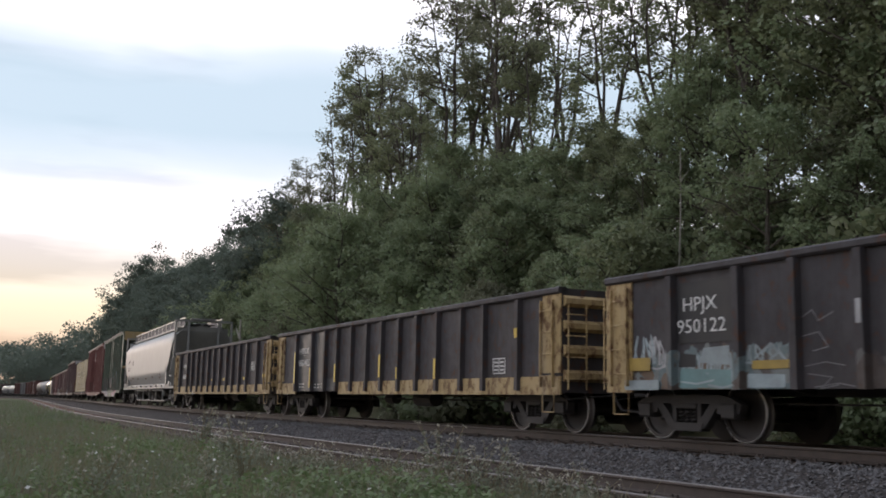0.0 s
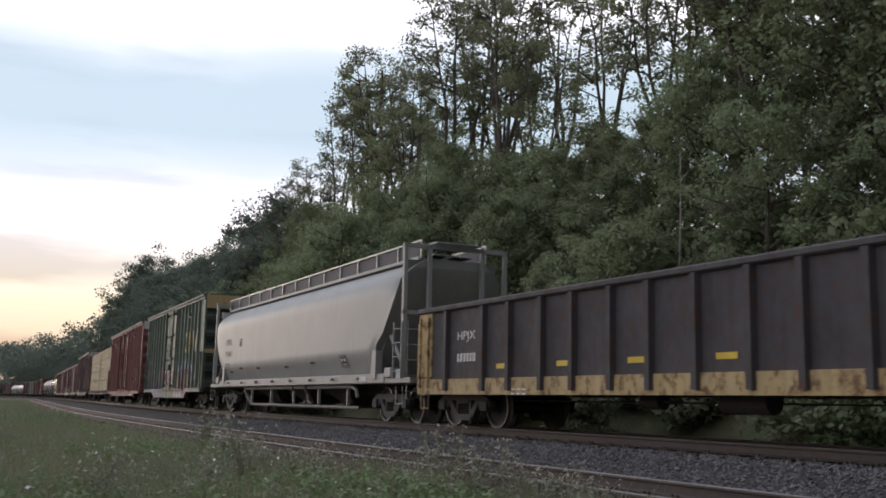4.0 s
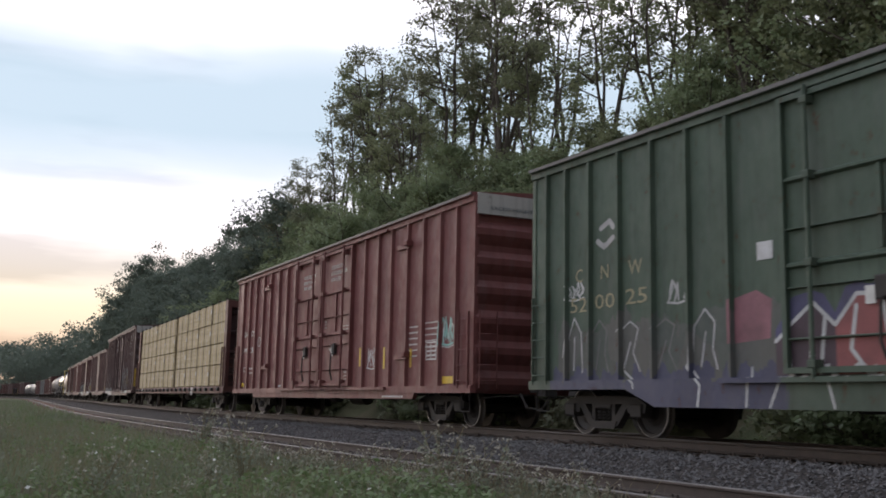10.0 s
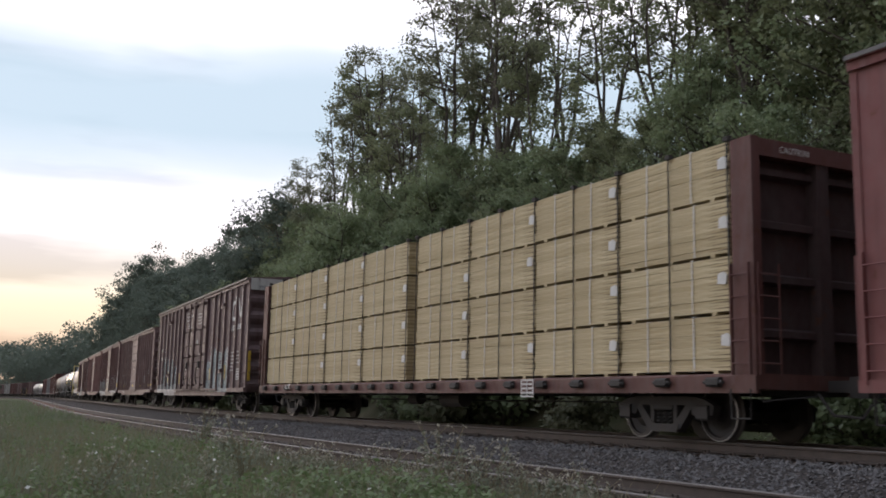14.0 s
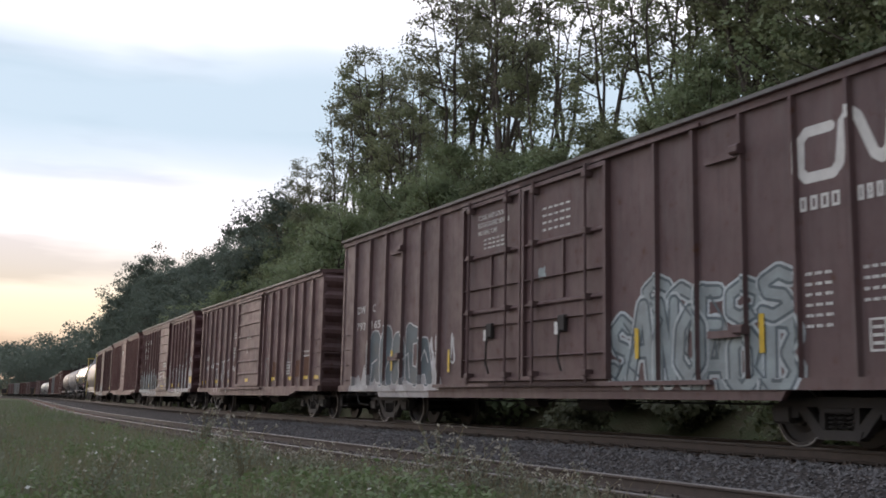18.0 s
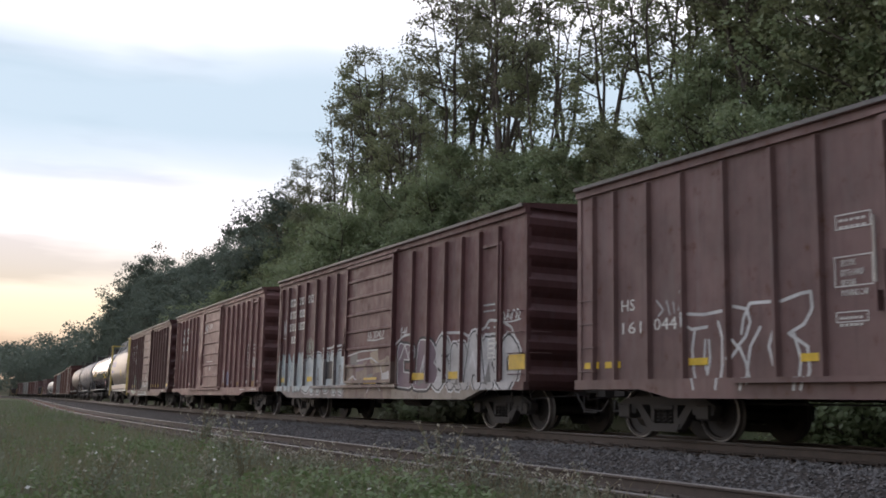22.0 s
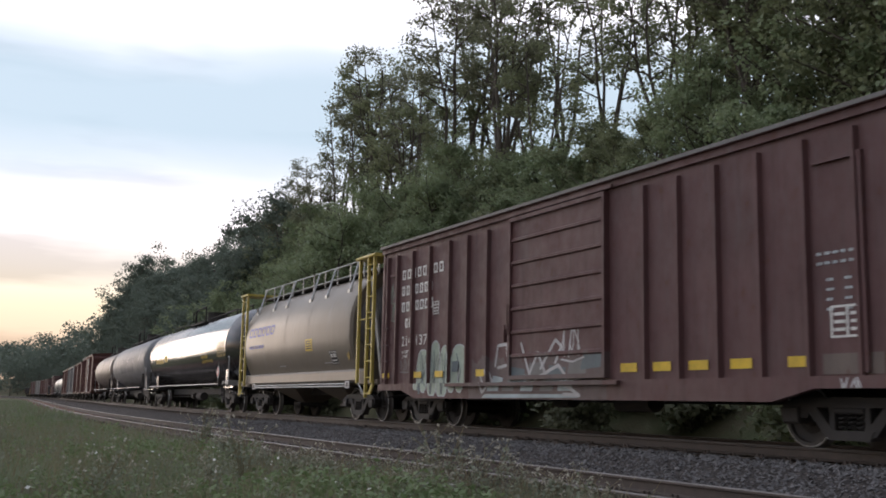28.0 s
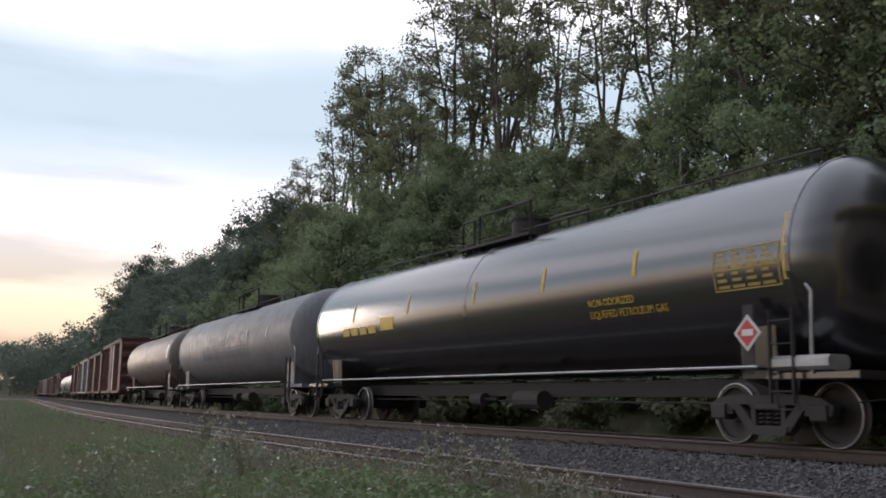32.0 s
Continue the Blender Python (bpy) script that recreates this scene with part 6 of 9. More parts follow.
def grey_hopper():
    car = new_car(41.2, "covered_hopper", "light grey curved-side covered hopper with roof walkway")
    zt = 4.14
    width = lambda z: 1.5 - 0.24 * max(0, (1.78 - z) / 0.58) - 0.75 * max(0, (z - 3.3) / 0.84) ** 2.4
    st = [(-9.45, 3.05, 0.97), (-9.2, 2.75, 1), (-8.6, 2.0, 1), (-8.1, 1.35, 1), (-7.6, 1.2, 1), (0, 1.2, 1), (7.6, 1.2, 1), (8.0, 1.75, 1), (8.11, 2.0, 1), (8.55, 2.3, 1), (9.12, 3.0, 1), (9.45, 3.6, 1), (9.58, 3.9, 0.98)]
    part("hopper_body", hopper_body(st, width, zt), HOPPER, car, "smooth light grey curved steel sides", smooth=True)
    for sg in (-1, 1):
        part("side_sill", Solid().soft_box(-8.6, 8.6, *sorted((sg * 1.30, sg * 1.47)), 0.98, 1.24, 0.03), HOPPER, car)
        part("roof_eave", Solid().soft_box(-9.5, 9.5, *sorted((sg * 0.78, sg * 0.98)), 4.10, 4.20, 0.02), HOPPER, car)
        for k in range(8):
            x = -7.2 + 2.0 * k
            part("jack_pad", shared("jackpad", lambda: Solid().soft_box(-0.12, 0.12, -1.56, -1.45, 1.10, 1.17, 0.01).mesh("jack_pad", [HOPPER])), None, car, "", (x, 0 if sg < 0 else 3.02, 0))
    # roof walkway with railing
    part("walkway", Solid().box(-9.3, 9.3, -0.62, -0.1, 4.26, 4.29).box(-9.3, 9.3, 0.1, 0.62, 4.26, 4.29), M["under"], car, "dark grating walkway")
    part("hatch_trough", Solid().soft_box(-9.0, 9.0, -0.33, 0.33, 4.14, 4.38, 0.05), HOPPER, car)
    for sg in (-1, 1):
        y = sg * 0.93
        part("handrail", Solid().box(-9.6, 9.6, y - 0.02, y + 0.02, 4.58, 4.62), M["steel"], car)
        for k in range(14):
            x = -9.55 + 19.1 * k / 13
            part("rail_post", shared("hop_post", lambda: Solid().box(-0.028, 0.028, -0.015, 0.015, 4.14, 4.60).mesh("rail_post", [M["steel"]])), None, car, "", (x, y, 0))
        for k in range(13):
            part("screen_panel", shared("hop_screen", lambda: Solid().box(-0.70, 0.70, -0.006, 0.006, 4.22, 4.55).mesh("screen_panel", [M["screen"]])), None, car, "", (-9.55 + 19.1 * (k + 0.5) / 13, y - sg * 0.03, 0))
    for k, (x, z) in enumerate(((-3.1, 1.62), (0.2, 1.58), (2.9, 1.64), (5.6, 1.60), (-5.4, 1.66), (-6.9, 1.55))):
        q = part("rust_patch", Solid().prism_y([(-0.22, 0), (-0.1, -0.03), (0.25, -0.02), (0.3, 0.03), (0.05, 0.06), (-0.18, 0.05)], -0.004, 0.004), M["rust"], car)
        q.matrix_basis = pose(x, -width(z) - 0.01, z, 24, 0, 0)
    for sg in (-1, 1):
        x = sg * 9.0
        # sloped end sheet, end frame posts and platform
        s = Solid().prism_y([(sg * 9.4, 4.1), (sg * 9.47, 4.1), (sg * 9.0, 2.95), (sg * 7.6, 1.2), (sg * 7.5, 1.2), (sg * 8.9, 2.95)], -1.3, 1.3)
        part("end_sheet", s, HOPPER, car)
        part("end_platform", Solid().soft_box(*sorted((sg * 7.9, sg * 10.2)), -1.45, 1.45, 0.98, 1.12, 0.02), HOPPER, car)
        for y in (-1.42, -0.75, 0.75, 1.42):
            part("end_post", Solid().box(*sorted((sg * 9.62, sg * 9.74)), y - 0.05, y + 0.05, 1.1, 4.46), HOPPER, car)
        for y in (-1.3, 1.3):
            part("end_brace", Solid().tube([(sg * 9.68, y, 1.2), (sg * 8.6, y, 2.2)], 0.05, 6), HOPPER, car)
        for z in (4.38, 2.69):
            part("end_beam", Solid().box(*sorted((sg * 9.6, sg * 9.74)), -1.47, 1.47, z, z + 0.1), HOPPER, car)
        part("crossover", Solid().box(*sorted((sg * 9.2, sg * 9.9)), -0.65, 0.65, 4.52, 4.55), M["steel"], car)
        ladder(car, sg * 9.47, 1.1, 2.5, 4, HOPPER, -1.5, 0.5)
        ladder(car, sg * 9.8, 0.6, 2.5, 5, HOPPER, -1.36, 0.5, sg)
        stirrup(car, sg * 9.68, 0.9, M["steel"], 0.42)
        part("bolster_gusset", Solid().prism_y([(sg * 7.75, 1.1), (sg * 8.1, 1.1), (sg * 8.1, 1.85), (sg * 7.85, 1.85)], -1.5, -1.3), HOPPER, car)
        part("brake_box", Solid().soft_box(*sorted((sg * 8.7, sg * 9.1)), -1.5, -1.25, 1.12, 1.38, 0.03), HOPPER, car)
    # outlets and pneumatic pipes
    for k in range(3):
        x = -3.7 + 3.6 * k
        s = Solid().loft([[(x - 1.7, -1.3, 1.2), (x + 1.7, -1.3, 1.2), (x + 1.7, 1.3, 1.2), (x - 1.7, 1.3, 1.2)], [(x - 0.35, -0.4, 0.42), (x + 0.35, -0.4, 0.42), (x + 0.35, 0.4, 0.42), (x - 0.35, 0.4, 0.42)]])
        part("discharge_hopper", s, M["under"], car, "dark sloping discharge hopper")
        part("outlet_gate", Solid().soft_box(x - 0.45, x + 0.45, -0.7, 0.7, 0.32, 0.45, 0.03), M["frame"], car)
    part("air_pipe", Solid().tube([(-5.3, -1.28, 0.92), (5.9, -1.28, 0.92), (6.25, -1.28, 0.84), (6.35, -1.28, 0.62)], 0.055, 8), HOPPER, car, "pale pipe along the side")
    part("lower_pipe", Solid().tube([(-5.3, -1.28, 0.85), (-5.0, -1.25, 0.6), (-4.6, -1.2, 0.34), (6.3, -1.2, 0.34)], 0.05, 8), M["grimy_pipe"], car, "dirt-stained lower pipe")
    part("pipe_branch", Solid().tube([(1.5, -1.2, 0.40), (1.75, -1.22, 0.5), (1.85, -1.25, 0.75), (1.85, -1.28, 0.92)], 0.05, 8), M["grimy_pipe"], car)
    part("pipe_branch", Solid().tube([(2.25, -1.2, 0.40), (2.0, -1.22, 0.5), (1.9, -1.22, 0.7)], 0.05, 8), M["grimy_pipe"], car)
    for x in (0.6, 2.0):
        part("pipe_valve", Solid().soft_box(x - 0.09, x + 0.09, -1.36, -1.2, 0.82, 1.0, 0.03), M["frame"], car)
    for k in range(5):
        part("pipe_hanger", Solid().box(-4.5 + 2.5 * k - 0.02, -4.5 + 2.5 * k + 0.02, -1.27, -1.18, 0.40, 1.0), M["steel"], car)
    running_gear(car, 10.0, 8.2, 0.457, 1.93, tank=False)
    lettering(car, "CEFX", -7.7, 2.62, 0.24, M["black"], -1.512, 0.85)
    lettering(car, "77160", -7.7, 2.16, 0.24, M["black"], -1.512, 0.95)
    bars(car, -7.7, 1.85, 0.9, 0.06, M["black"], 4, -1.51, rows=3, pitch=0.1)
    patch(car, 5.35, 5.9, 1.46, 1.80, width, M["black"], "stencil_ground", "", 0.012)
    for p, q, r, t in ((5.38, 5.87, 1.76, 1.775), (5.38, 5.87, 1.485, 1.50), (5.38, 5.395, 1.50, 1.76), (5.855, 5.87, 1.50, 1.76), (5.45, 5.56, 1.62, 1.71), (5.66, 5.8, 1.62, 1.71), (5.48, 5.8, 1.53, 1.56)):
        patch(car, p, q, r, t, width, M["white"], "stencil_mark", "", 0.018)
    outlined(car, -5.6, 2.5, 0.3, 0.3, M["black"], -1.512, 0.02)
    plate(car, 6.9, 1.05, 0.5, 0.12, M["white"], y=-1.475)
    plate(car, 9.38, 1.1, 0.28, 0.22, M["spray_frost"], "routing_tag", -1.47, "pale blue-white tag")
    return car


grey_hopper()


# --- green boxcar
GR = [-7.5, -6.87, -6.14, -5.30, -4.43, -3.57, -2.68, 1.95, 2.82, 3.65, 4.48, 5.25, 6.08, 6.9]
c1 = boxcar(21.33, "faded green boxcar with pink and blue spray-painted lower side", GREEN, 16.07, 5.05, 0.80, GR, [(-1.62, 1.6)], 6.35, 5, 0.62, ENDTAN, (-5.1, 5.0, 0.52), ENDGREEN)
for sg in (-1, 1):
    part("end_stripe", Solid().box(*sorted((sg * 8.05, sg * 8.075)), -1.46, 1.46, 2.50, 2.68), ENDTAN, c1, "yellowed painted band across the end")
bow = Solid()
for k in range(14):
    a0, a1 = radians(52 + 256 * k / 14), radians(52 + 256 * (k + 1) / 14)
    bow.prism_y([(3.93 + r * math.cos(w) * 0.66, 3.13 + r * math.sin(w)) for w, r in ((a0, 0.33), (a1, 0.33), (a1, 0.49), (a0, 0.49))], -1.513, -1.509)
part("big_letter", bow, M["cream"], c1, "tall cream painted initial shapes")
part("big_letter", Solid().box(4.56, 4.7, -1.513, -1.509, 2.64, 3.6).box(5.02, 5.16, -1.513, -1.509, 2.64, 3.6).prism_y([(4.7, 3.6), (4.7, 3.25), (5.02, 2.64), (5.02, 3.0)], -1.513, -1.509), M["gold"], c1, "tall golden painted initial shapes")
part("big_letter", Solid().prism_y([(5.44, 3.6), (5.63, 3.6), (5.83, 2.62), (5.65, 2.62)], -1.513, -1.509).prism_y([(5.65, 2.62), (5.83, 2.62), (6.08, 3.5), (5.90, 3.5)], -1.515, -1.511)
     .prism_y([(5.90, 3.5), (6.08, 3.5), (6.36, 2.62), (6.18, 2.62)], -1.517, -1.513).prism_y([(6.18, 2.62), (6.36, 2.62), (6.62, 3.6), (6.44, 3.6)], -1.519, -1.515), M["cream"], c1, "tall cream painted initial shapes")
for q, c in ((-6.62, "C"), (-5.87, "N"), (-5.08, "W")):
    lettering(c1, c, q, 2.72, 0.25, M["old_cream"])
lettering(c1, "52", -6.76, 2.18, 0.27, M["old_cream"], width=0.5)
lettering(c1, "00", -6.02, 2.2, 0.27, M["old_cream"], width=0.56)
lettering(c1, "25", -5.16, 2.22, 0.27, M["old_cream"], width=0.56)
sprayed_lines(c1, [[(-5.85, 3.62), (-5.6, 3.72), (-5.5, 3.6)], [(-5.95, 3.4), (-5.75, 3.28), (-5.5, 3.42)]], M["spray_silver"], 0.05, 0.002)
door_stop(c1, 5.05, 4.33, GREEN)
plate(c1, 5.9, 1.75, 0.16, 0.16, M["white"])
plate(c1, 6.35, 1.3, 0.52, 0.4, M["black"], "stencil_ground", -1.506)
outlined(c1, 6.37, 1.32, 0.48, 0.36, M["white"], -1.511, 0.012)
plate(c1, 6.98, 1.35, 0.13, 1.1, ENDTAN, "stripe", label="faded orange stripe")
plate(c1, 7.2, 0.86, 0.35, 0.13, M["yellow"], "reflector", -1.575)

# wild-lettered piece in pink with a sky-blue glow, over the panels towards the end
zig = [(1.62, 1.9), (1.71, 2.23), (2.24, 1.74), (2.5, 2.2), (2.77, 1.88), (3.04, 1.95), (3.3, 2.18), (3.57, 2.32), (3.79, 1.85), (4.09, 2.36), (4.24, 1.9), (4.41, 2.24), (4.69, 1.87), (4.95, 1.95), (5.17, 2.24), (5.4, 1.98), (5.62, 1.72)]
sprayed_crest(c1, zig, 0.56, [M["spray_pink"], M["spray_mauve"], M["spray_rose"]], M["spray_white"], M["spray_sky"], 0.24, 0.022)
sprayed_lines(c1, [[(1.72, 2.05), (2.1, 1.5), (1.95, 0.6)], [(2.5, 2.0), (2.3, 1.4), (2.75, 0.65)], [(2.8, 1.8), (2.85, 1.2), (2.7, 0.9)], [(3.05, 1.85), (3.2, 1.35), (3.0, 0.75)], [(3.25, 1.3), (3.45, 1.25), (3.25, 0.8)],
                   [(3.6, 2.1), (3.55, 1.5), (3.9, 0.7)], [(4.05, 2.15), (3.85, 1.5), (4.3, 1.0), (4.05, 0.65)], [(4.45, 2.0), (4.4, 1.5), (4.75, 1.3), (4.6, 0.7)], [(5.1, 2.0), (4.85, 1.6), (5.2, 1.25), (5.05, 0.8)], [(5.45, 1.85), (5.35, 1.3), (5.5, 0.9)]], M["spray_dusk"], 0.038)
sprayed_lines(c1, [[(3.1, 1.6), (3.3, 1.75), (3.35, 1.4), (3.15, 1.35)], [(2.0, 1.45), (2.2, 1.6), (2.35, 1.2), (2.1, 0.9)], [(3.62, 1.3), (3.8, 1.55), (3.95, 1.2)], [(4.85, 1.85), (5.1, 1.9), (5.25, 1.5), (4.95, 1.4)], [(4.35, 1.6), (4.55, 1.7), (4.5, 1.15), (4.35, 1.1)], [(5.5, 1.0), (5.75, 1.0), (5.95, 1.2), (6.0, 1.75), (5.85, 2.1)]], M["spray_white"], 0.018, 0.0068)
for x, z in ((3.25, 0.58), (2.62, 0.58)):
    sprayed_patch(c1, [(x - 0.12, z), (x + 0.12, z), (x, z + 0.3)], M["spray_sky"], 0.0075)
sprayed_patch(c1, [(5.82, 1.05), (6.12, 1.1), (6.12, 1.62), (5.85, 1.62)], M["spray_sky"], 0.0042)
sprayed_patch(c1, [(4.5, 1.05), (4.72, 1.05), (4.72, 1.62), (4.5, 1.66)], M["gold"], 0.0076)
sprayed_patch(c1, [(1.98, 1.05), (2.1, 1.05), (2.14, 1.45), (2.0, 1.5)], M["gold"], 0.0076)
# dark red letters with thick white outlines on the door
zag = [(-1.85, 1.45), (-1.15, 1.94), (-0.79, 1.62), (-0.44, 2.0), (-0.02, 1.97), (0.36, 1.55), (1.0, 2.02), (1.32, 1.85), (1.5, 1.5)]
sprayed_crest(c1, zag, 0.98, [M["spray_dusk"], M["spray_red"], M["spray_dusk"], M["spray_red"]], M["spray_white"], M["spray_violet"], 0.4, 0.028)
sprayed_lines(c1, [[(-1.6, 1.5), (-1.55, 1.0)], [(-0.95, 1.75), (-1.05, 1.0)], [(-0.45, 1.85), (-0.55, 1.3), (-0.3, 1.0)], [(0.3, 1.6), (0.15, 1.3), (0.5, 1.05)], [(0.7, 1.7), (0.62, 1.1)], [(1.25, 1.75), (1.3, 1.05)], [(-0.05, 1.9), (0.05, 1.2)]], M["spray_white"], 0.03)
rnd_g = random.Random(8)
for k in range(26):
    x, z = -1.6 + 0.12 * k, rnd_g.uniform(0.86, 1.2)
    sprayed_patch(c1, [(x, z), (x + 0.11, z + 0.02), (x + 0.1, z + rnd_g.uniform(0.06, 0.16)), (x + 0.01, z + 0.1)], M[("spray_white", "spray_black", "spray_silver")[k % 3]], 0.0062 + k * 0.00004)
sprayed_lines(c1, [[(-1.7, 0.95), (-1.9, 0.55)], [(-0.9, 0.9), (-0.8, 0.55)], [(0.15, 0.95), (0.3, 0.55)], [(-3.6, 1.15), (-3.3, 0.85), (-3.35, 0.55)], [(-5.2, 1.1), (-4.9, 0.9), (-4.85, 0.6)], [(-2.3, 1.1), (-2.35, 0.55)]], M["spray_white"], 0.022)
# older faded letters: thin white outlines over mauve blocks
for k, x in enumerate((-6.7, -5.95, -5.1, -4.2, -3.3)):
    j = rnd_g.uniform(-0.12, 0.12)
    sprayed_lines(c1, [[(x - 0.26, 1.12), (x - 0.2 + j, 1.75), (x + 0.05, 2.0 + j), (x + 0.26, 1.8), (x + 0.2 + j, 1.4), (x + 0.3, 1.1)], [(x - 0.05 + j, 1.15), (x + 0.06, 1.65 + j)]], M["spray_ash" if k % 2 else "spray_silver"], 0.017, 0.003)
sprayed_patch(c1, [(-2.75, 1.45), (-1.95, 1.5), (-1.9, 2.05), (-2.2, 2.2), (-2.7, 2.1)], M["spray_rose"], 0.0014)
sprayed_lines(c1, [[(3.55, 3.1), (3.2, 3.0), (2.95, 2.75), (2.55, 2.6), (2.4, 2.4), (2.6, 2.2)], [(3.3, 2.6), (3.45, 2.4), (3.5, 2.7)], [(4.2, 3.05), (4.4, 2.95), (4.35, 2.75), (4.1, 2.7)]], M["spray_ghost"], 0.012)
scrawl(c1, -6.85, 2.45, 0.5, 0.25, M["spray_white"], 31, "white sprayed scrawl")
scrawl(c1, -4.1, 2.2, 0.5, 0.3, M["spray_silver"], 32)
for x, z in ((5.95, 1.75), (5.95, 1.32)):
    plate(c1, x, z, 0.2, 0.2, M["spray_mint"], "mint_square", -1.515)
plate(c1, -2.15, 2.62, 0.3, 0.26, M["spray_white"], "blank_patch")
plate(c1, -7.6, 1.3, 0.1, 1.1, M["gold"], "stripe")

# --- red double-door boxcar
RR = [-8.73, -7.85, -7.02, -6.1, -5.25, -4.30, -3.39, 3.46, 4.39, 5.25, 6.25, 7.16, 8.07, 8.89]
c2 = boxcar(1.36, "clean oxide red tall boxcar with two plug doors", RED, 19.35, 5.05, 0.74, RR, [(-2.46, -0.03), (0.02, 2.57)], 7.28, 6, 0.48, ENDWHITE, None, rib_w=0.1)
part("sill_drop", Solid().prism_y([(-7.0, 0.74), (-6.9, 0.60), (6.7, 0.60), (6.8, 0.74)], -1.56, -1.46), RED, c2)
lettering(c2, "GA", -8.62, 2.80, 0.21, M["white"], width=0.42)
lettering(c2, "CX", -7.72, 2.80, 0.21, M["white"], width=0.42)
lettering(c2, "144", -8.64, 2.22, 0.21, M["white"], width=0.5)
lettering(c2, "25", -7.72, 2.20, 0.21, M["white"], width=0.36)
lettering(c2, "LD LMT\nLT WT", -8.6, 1.62, 0.07, M["white"])
bars(c2, -7.78, 1.6, 0.45, 0.07, M["white"], 6, rows=2, pitch=0.16, gap=0.2)
part("round_mark", Solid().turn_y([(0.15, 0), (0.18, 0), (0.18, -0.004), (0.15, -0.004)], 24), M["white"], c2, "", (-6.62, -1.505, 2.55))
bars(c2, -6.72, 2.58, 0.2, 0.03, M["white"], 4, -1.508)
lettering(c2, "CLOSE THIS DOOR\nBEFORE CLOSING\nMAIN DOOR", -1.75, 4.28, 0.11, M["white"], -1.54, 1.1)
lettering(c2, "CLOSE AND LOCK\nBOTH DOORS BEFORE\nMOVING CAR", 0.75, 4.34, 0.12, M["white"], -1.54, 1.3)
for x, z in ((-5.25, 4.38), (-5.25, 1.62), (6.35, 4.35), (6.35, 1.62)):
    door_stop(c2, x, z, RED, 0.75)
for x, w, z, hh, m in ((-8.78, 0.42, 0.98, 0.13, "yellow"), (8.2, 0.55, 0.95, 0.16, "yellow"), (3.1, 0.11, 1.45, 0.5, "gold"), (4.75, 0.12, 1.35, 0.55, "yellow"), (6.4, 0.1, 1.35, 0.45, "gold")):
    plate(c2, x, z, w, hh, M[m], "reflector")
outlined(c2, 7.3, 1.5, 0.55, 0.42, M["white"])
bars(c2, 7.25, 2.35, 0.7, 0.05, M["white"], 6, rows=5, pitch=0.14)
bars(c2, 6.35, 2.3, 0.5, 0.05, M["white"], 5, rows=6, pitch=0.14)
bars(c2, -4.1, 0.95, 0.3, 0.08, M["white"], 3)
bars(c2, 4.9, 0.63, 1.3, 0.07, M["white"], 9, -1.565)
scrawl(c2, 3.65, 1.45, 0.75, 0.45, M["spray_white"], 41, "white sprayed scrawl", 5)
scrawl(c2, 8.05, 1.9, 0.75, 0.5, M["teal"], 42, "pale teal sprayed scrawl", 6, 0.024)
scrawl(c2, 8.05, 1.85, 0.8, 0.5, M["spray_white"], 43, "", 3, 0.014)
lettering(c2, "EXCESS HEIGHT CAR", 0, 0, 0.09, M["spray_slate"], 0, 1.4).matrix_basis = pose(-9.72, -1.3 + 2.3, 4.72, 0, 0, -90)
lettering(c2, "EXCESS HEIGHT CAR", 0, 0, 0.09, M["spray_slate"], 0, 1.4).matrix_basis = pose(9.72, -1.15, 4.72, 0, 0, 90)
for sg in (-1, 1):
    for z in (3.65, 2.95, 2.3):
        q = bars(c2, 0, 0, 0.5, 0.05, M["white"], 5, 0.0, rows=2, pitch=0.09)
        q.matrix_basis = pose(sg * 9.73, 0.1 if sg > 0 else 0.9, z, 0, 0, sg * 90)
bars(c2, 1.75, 2.6, 0.6, 0.05, M["white"], 5, -1.538, rows=3, pitch=0.1)
bars(c2, 2.05, 1.3, 0.35, 0.05, M["white"], 3, -1.538, rows=3, pitch=0.1)
bars(c2, 0.35, 2.9, 0.2, 0.05, M["white"], 2, -1.538, rows=4, pitch=0.09)
part("round_mark", Solid().turn_y([(0.07, 0), (0.09, 0), (0.09, -0.004), (0.07, -0.004)], 20), M["white"], c2, "", (0.85, -1.537, 2.05))


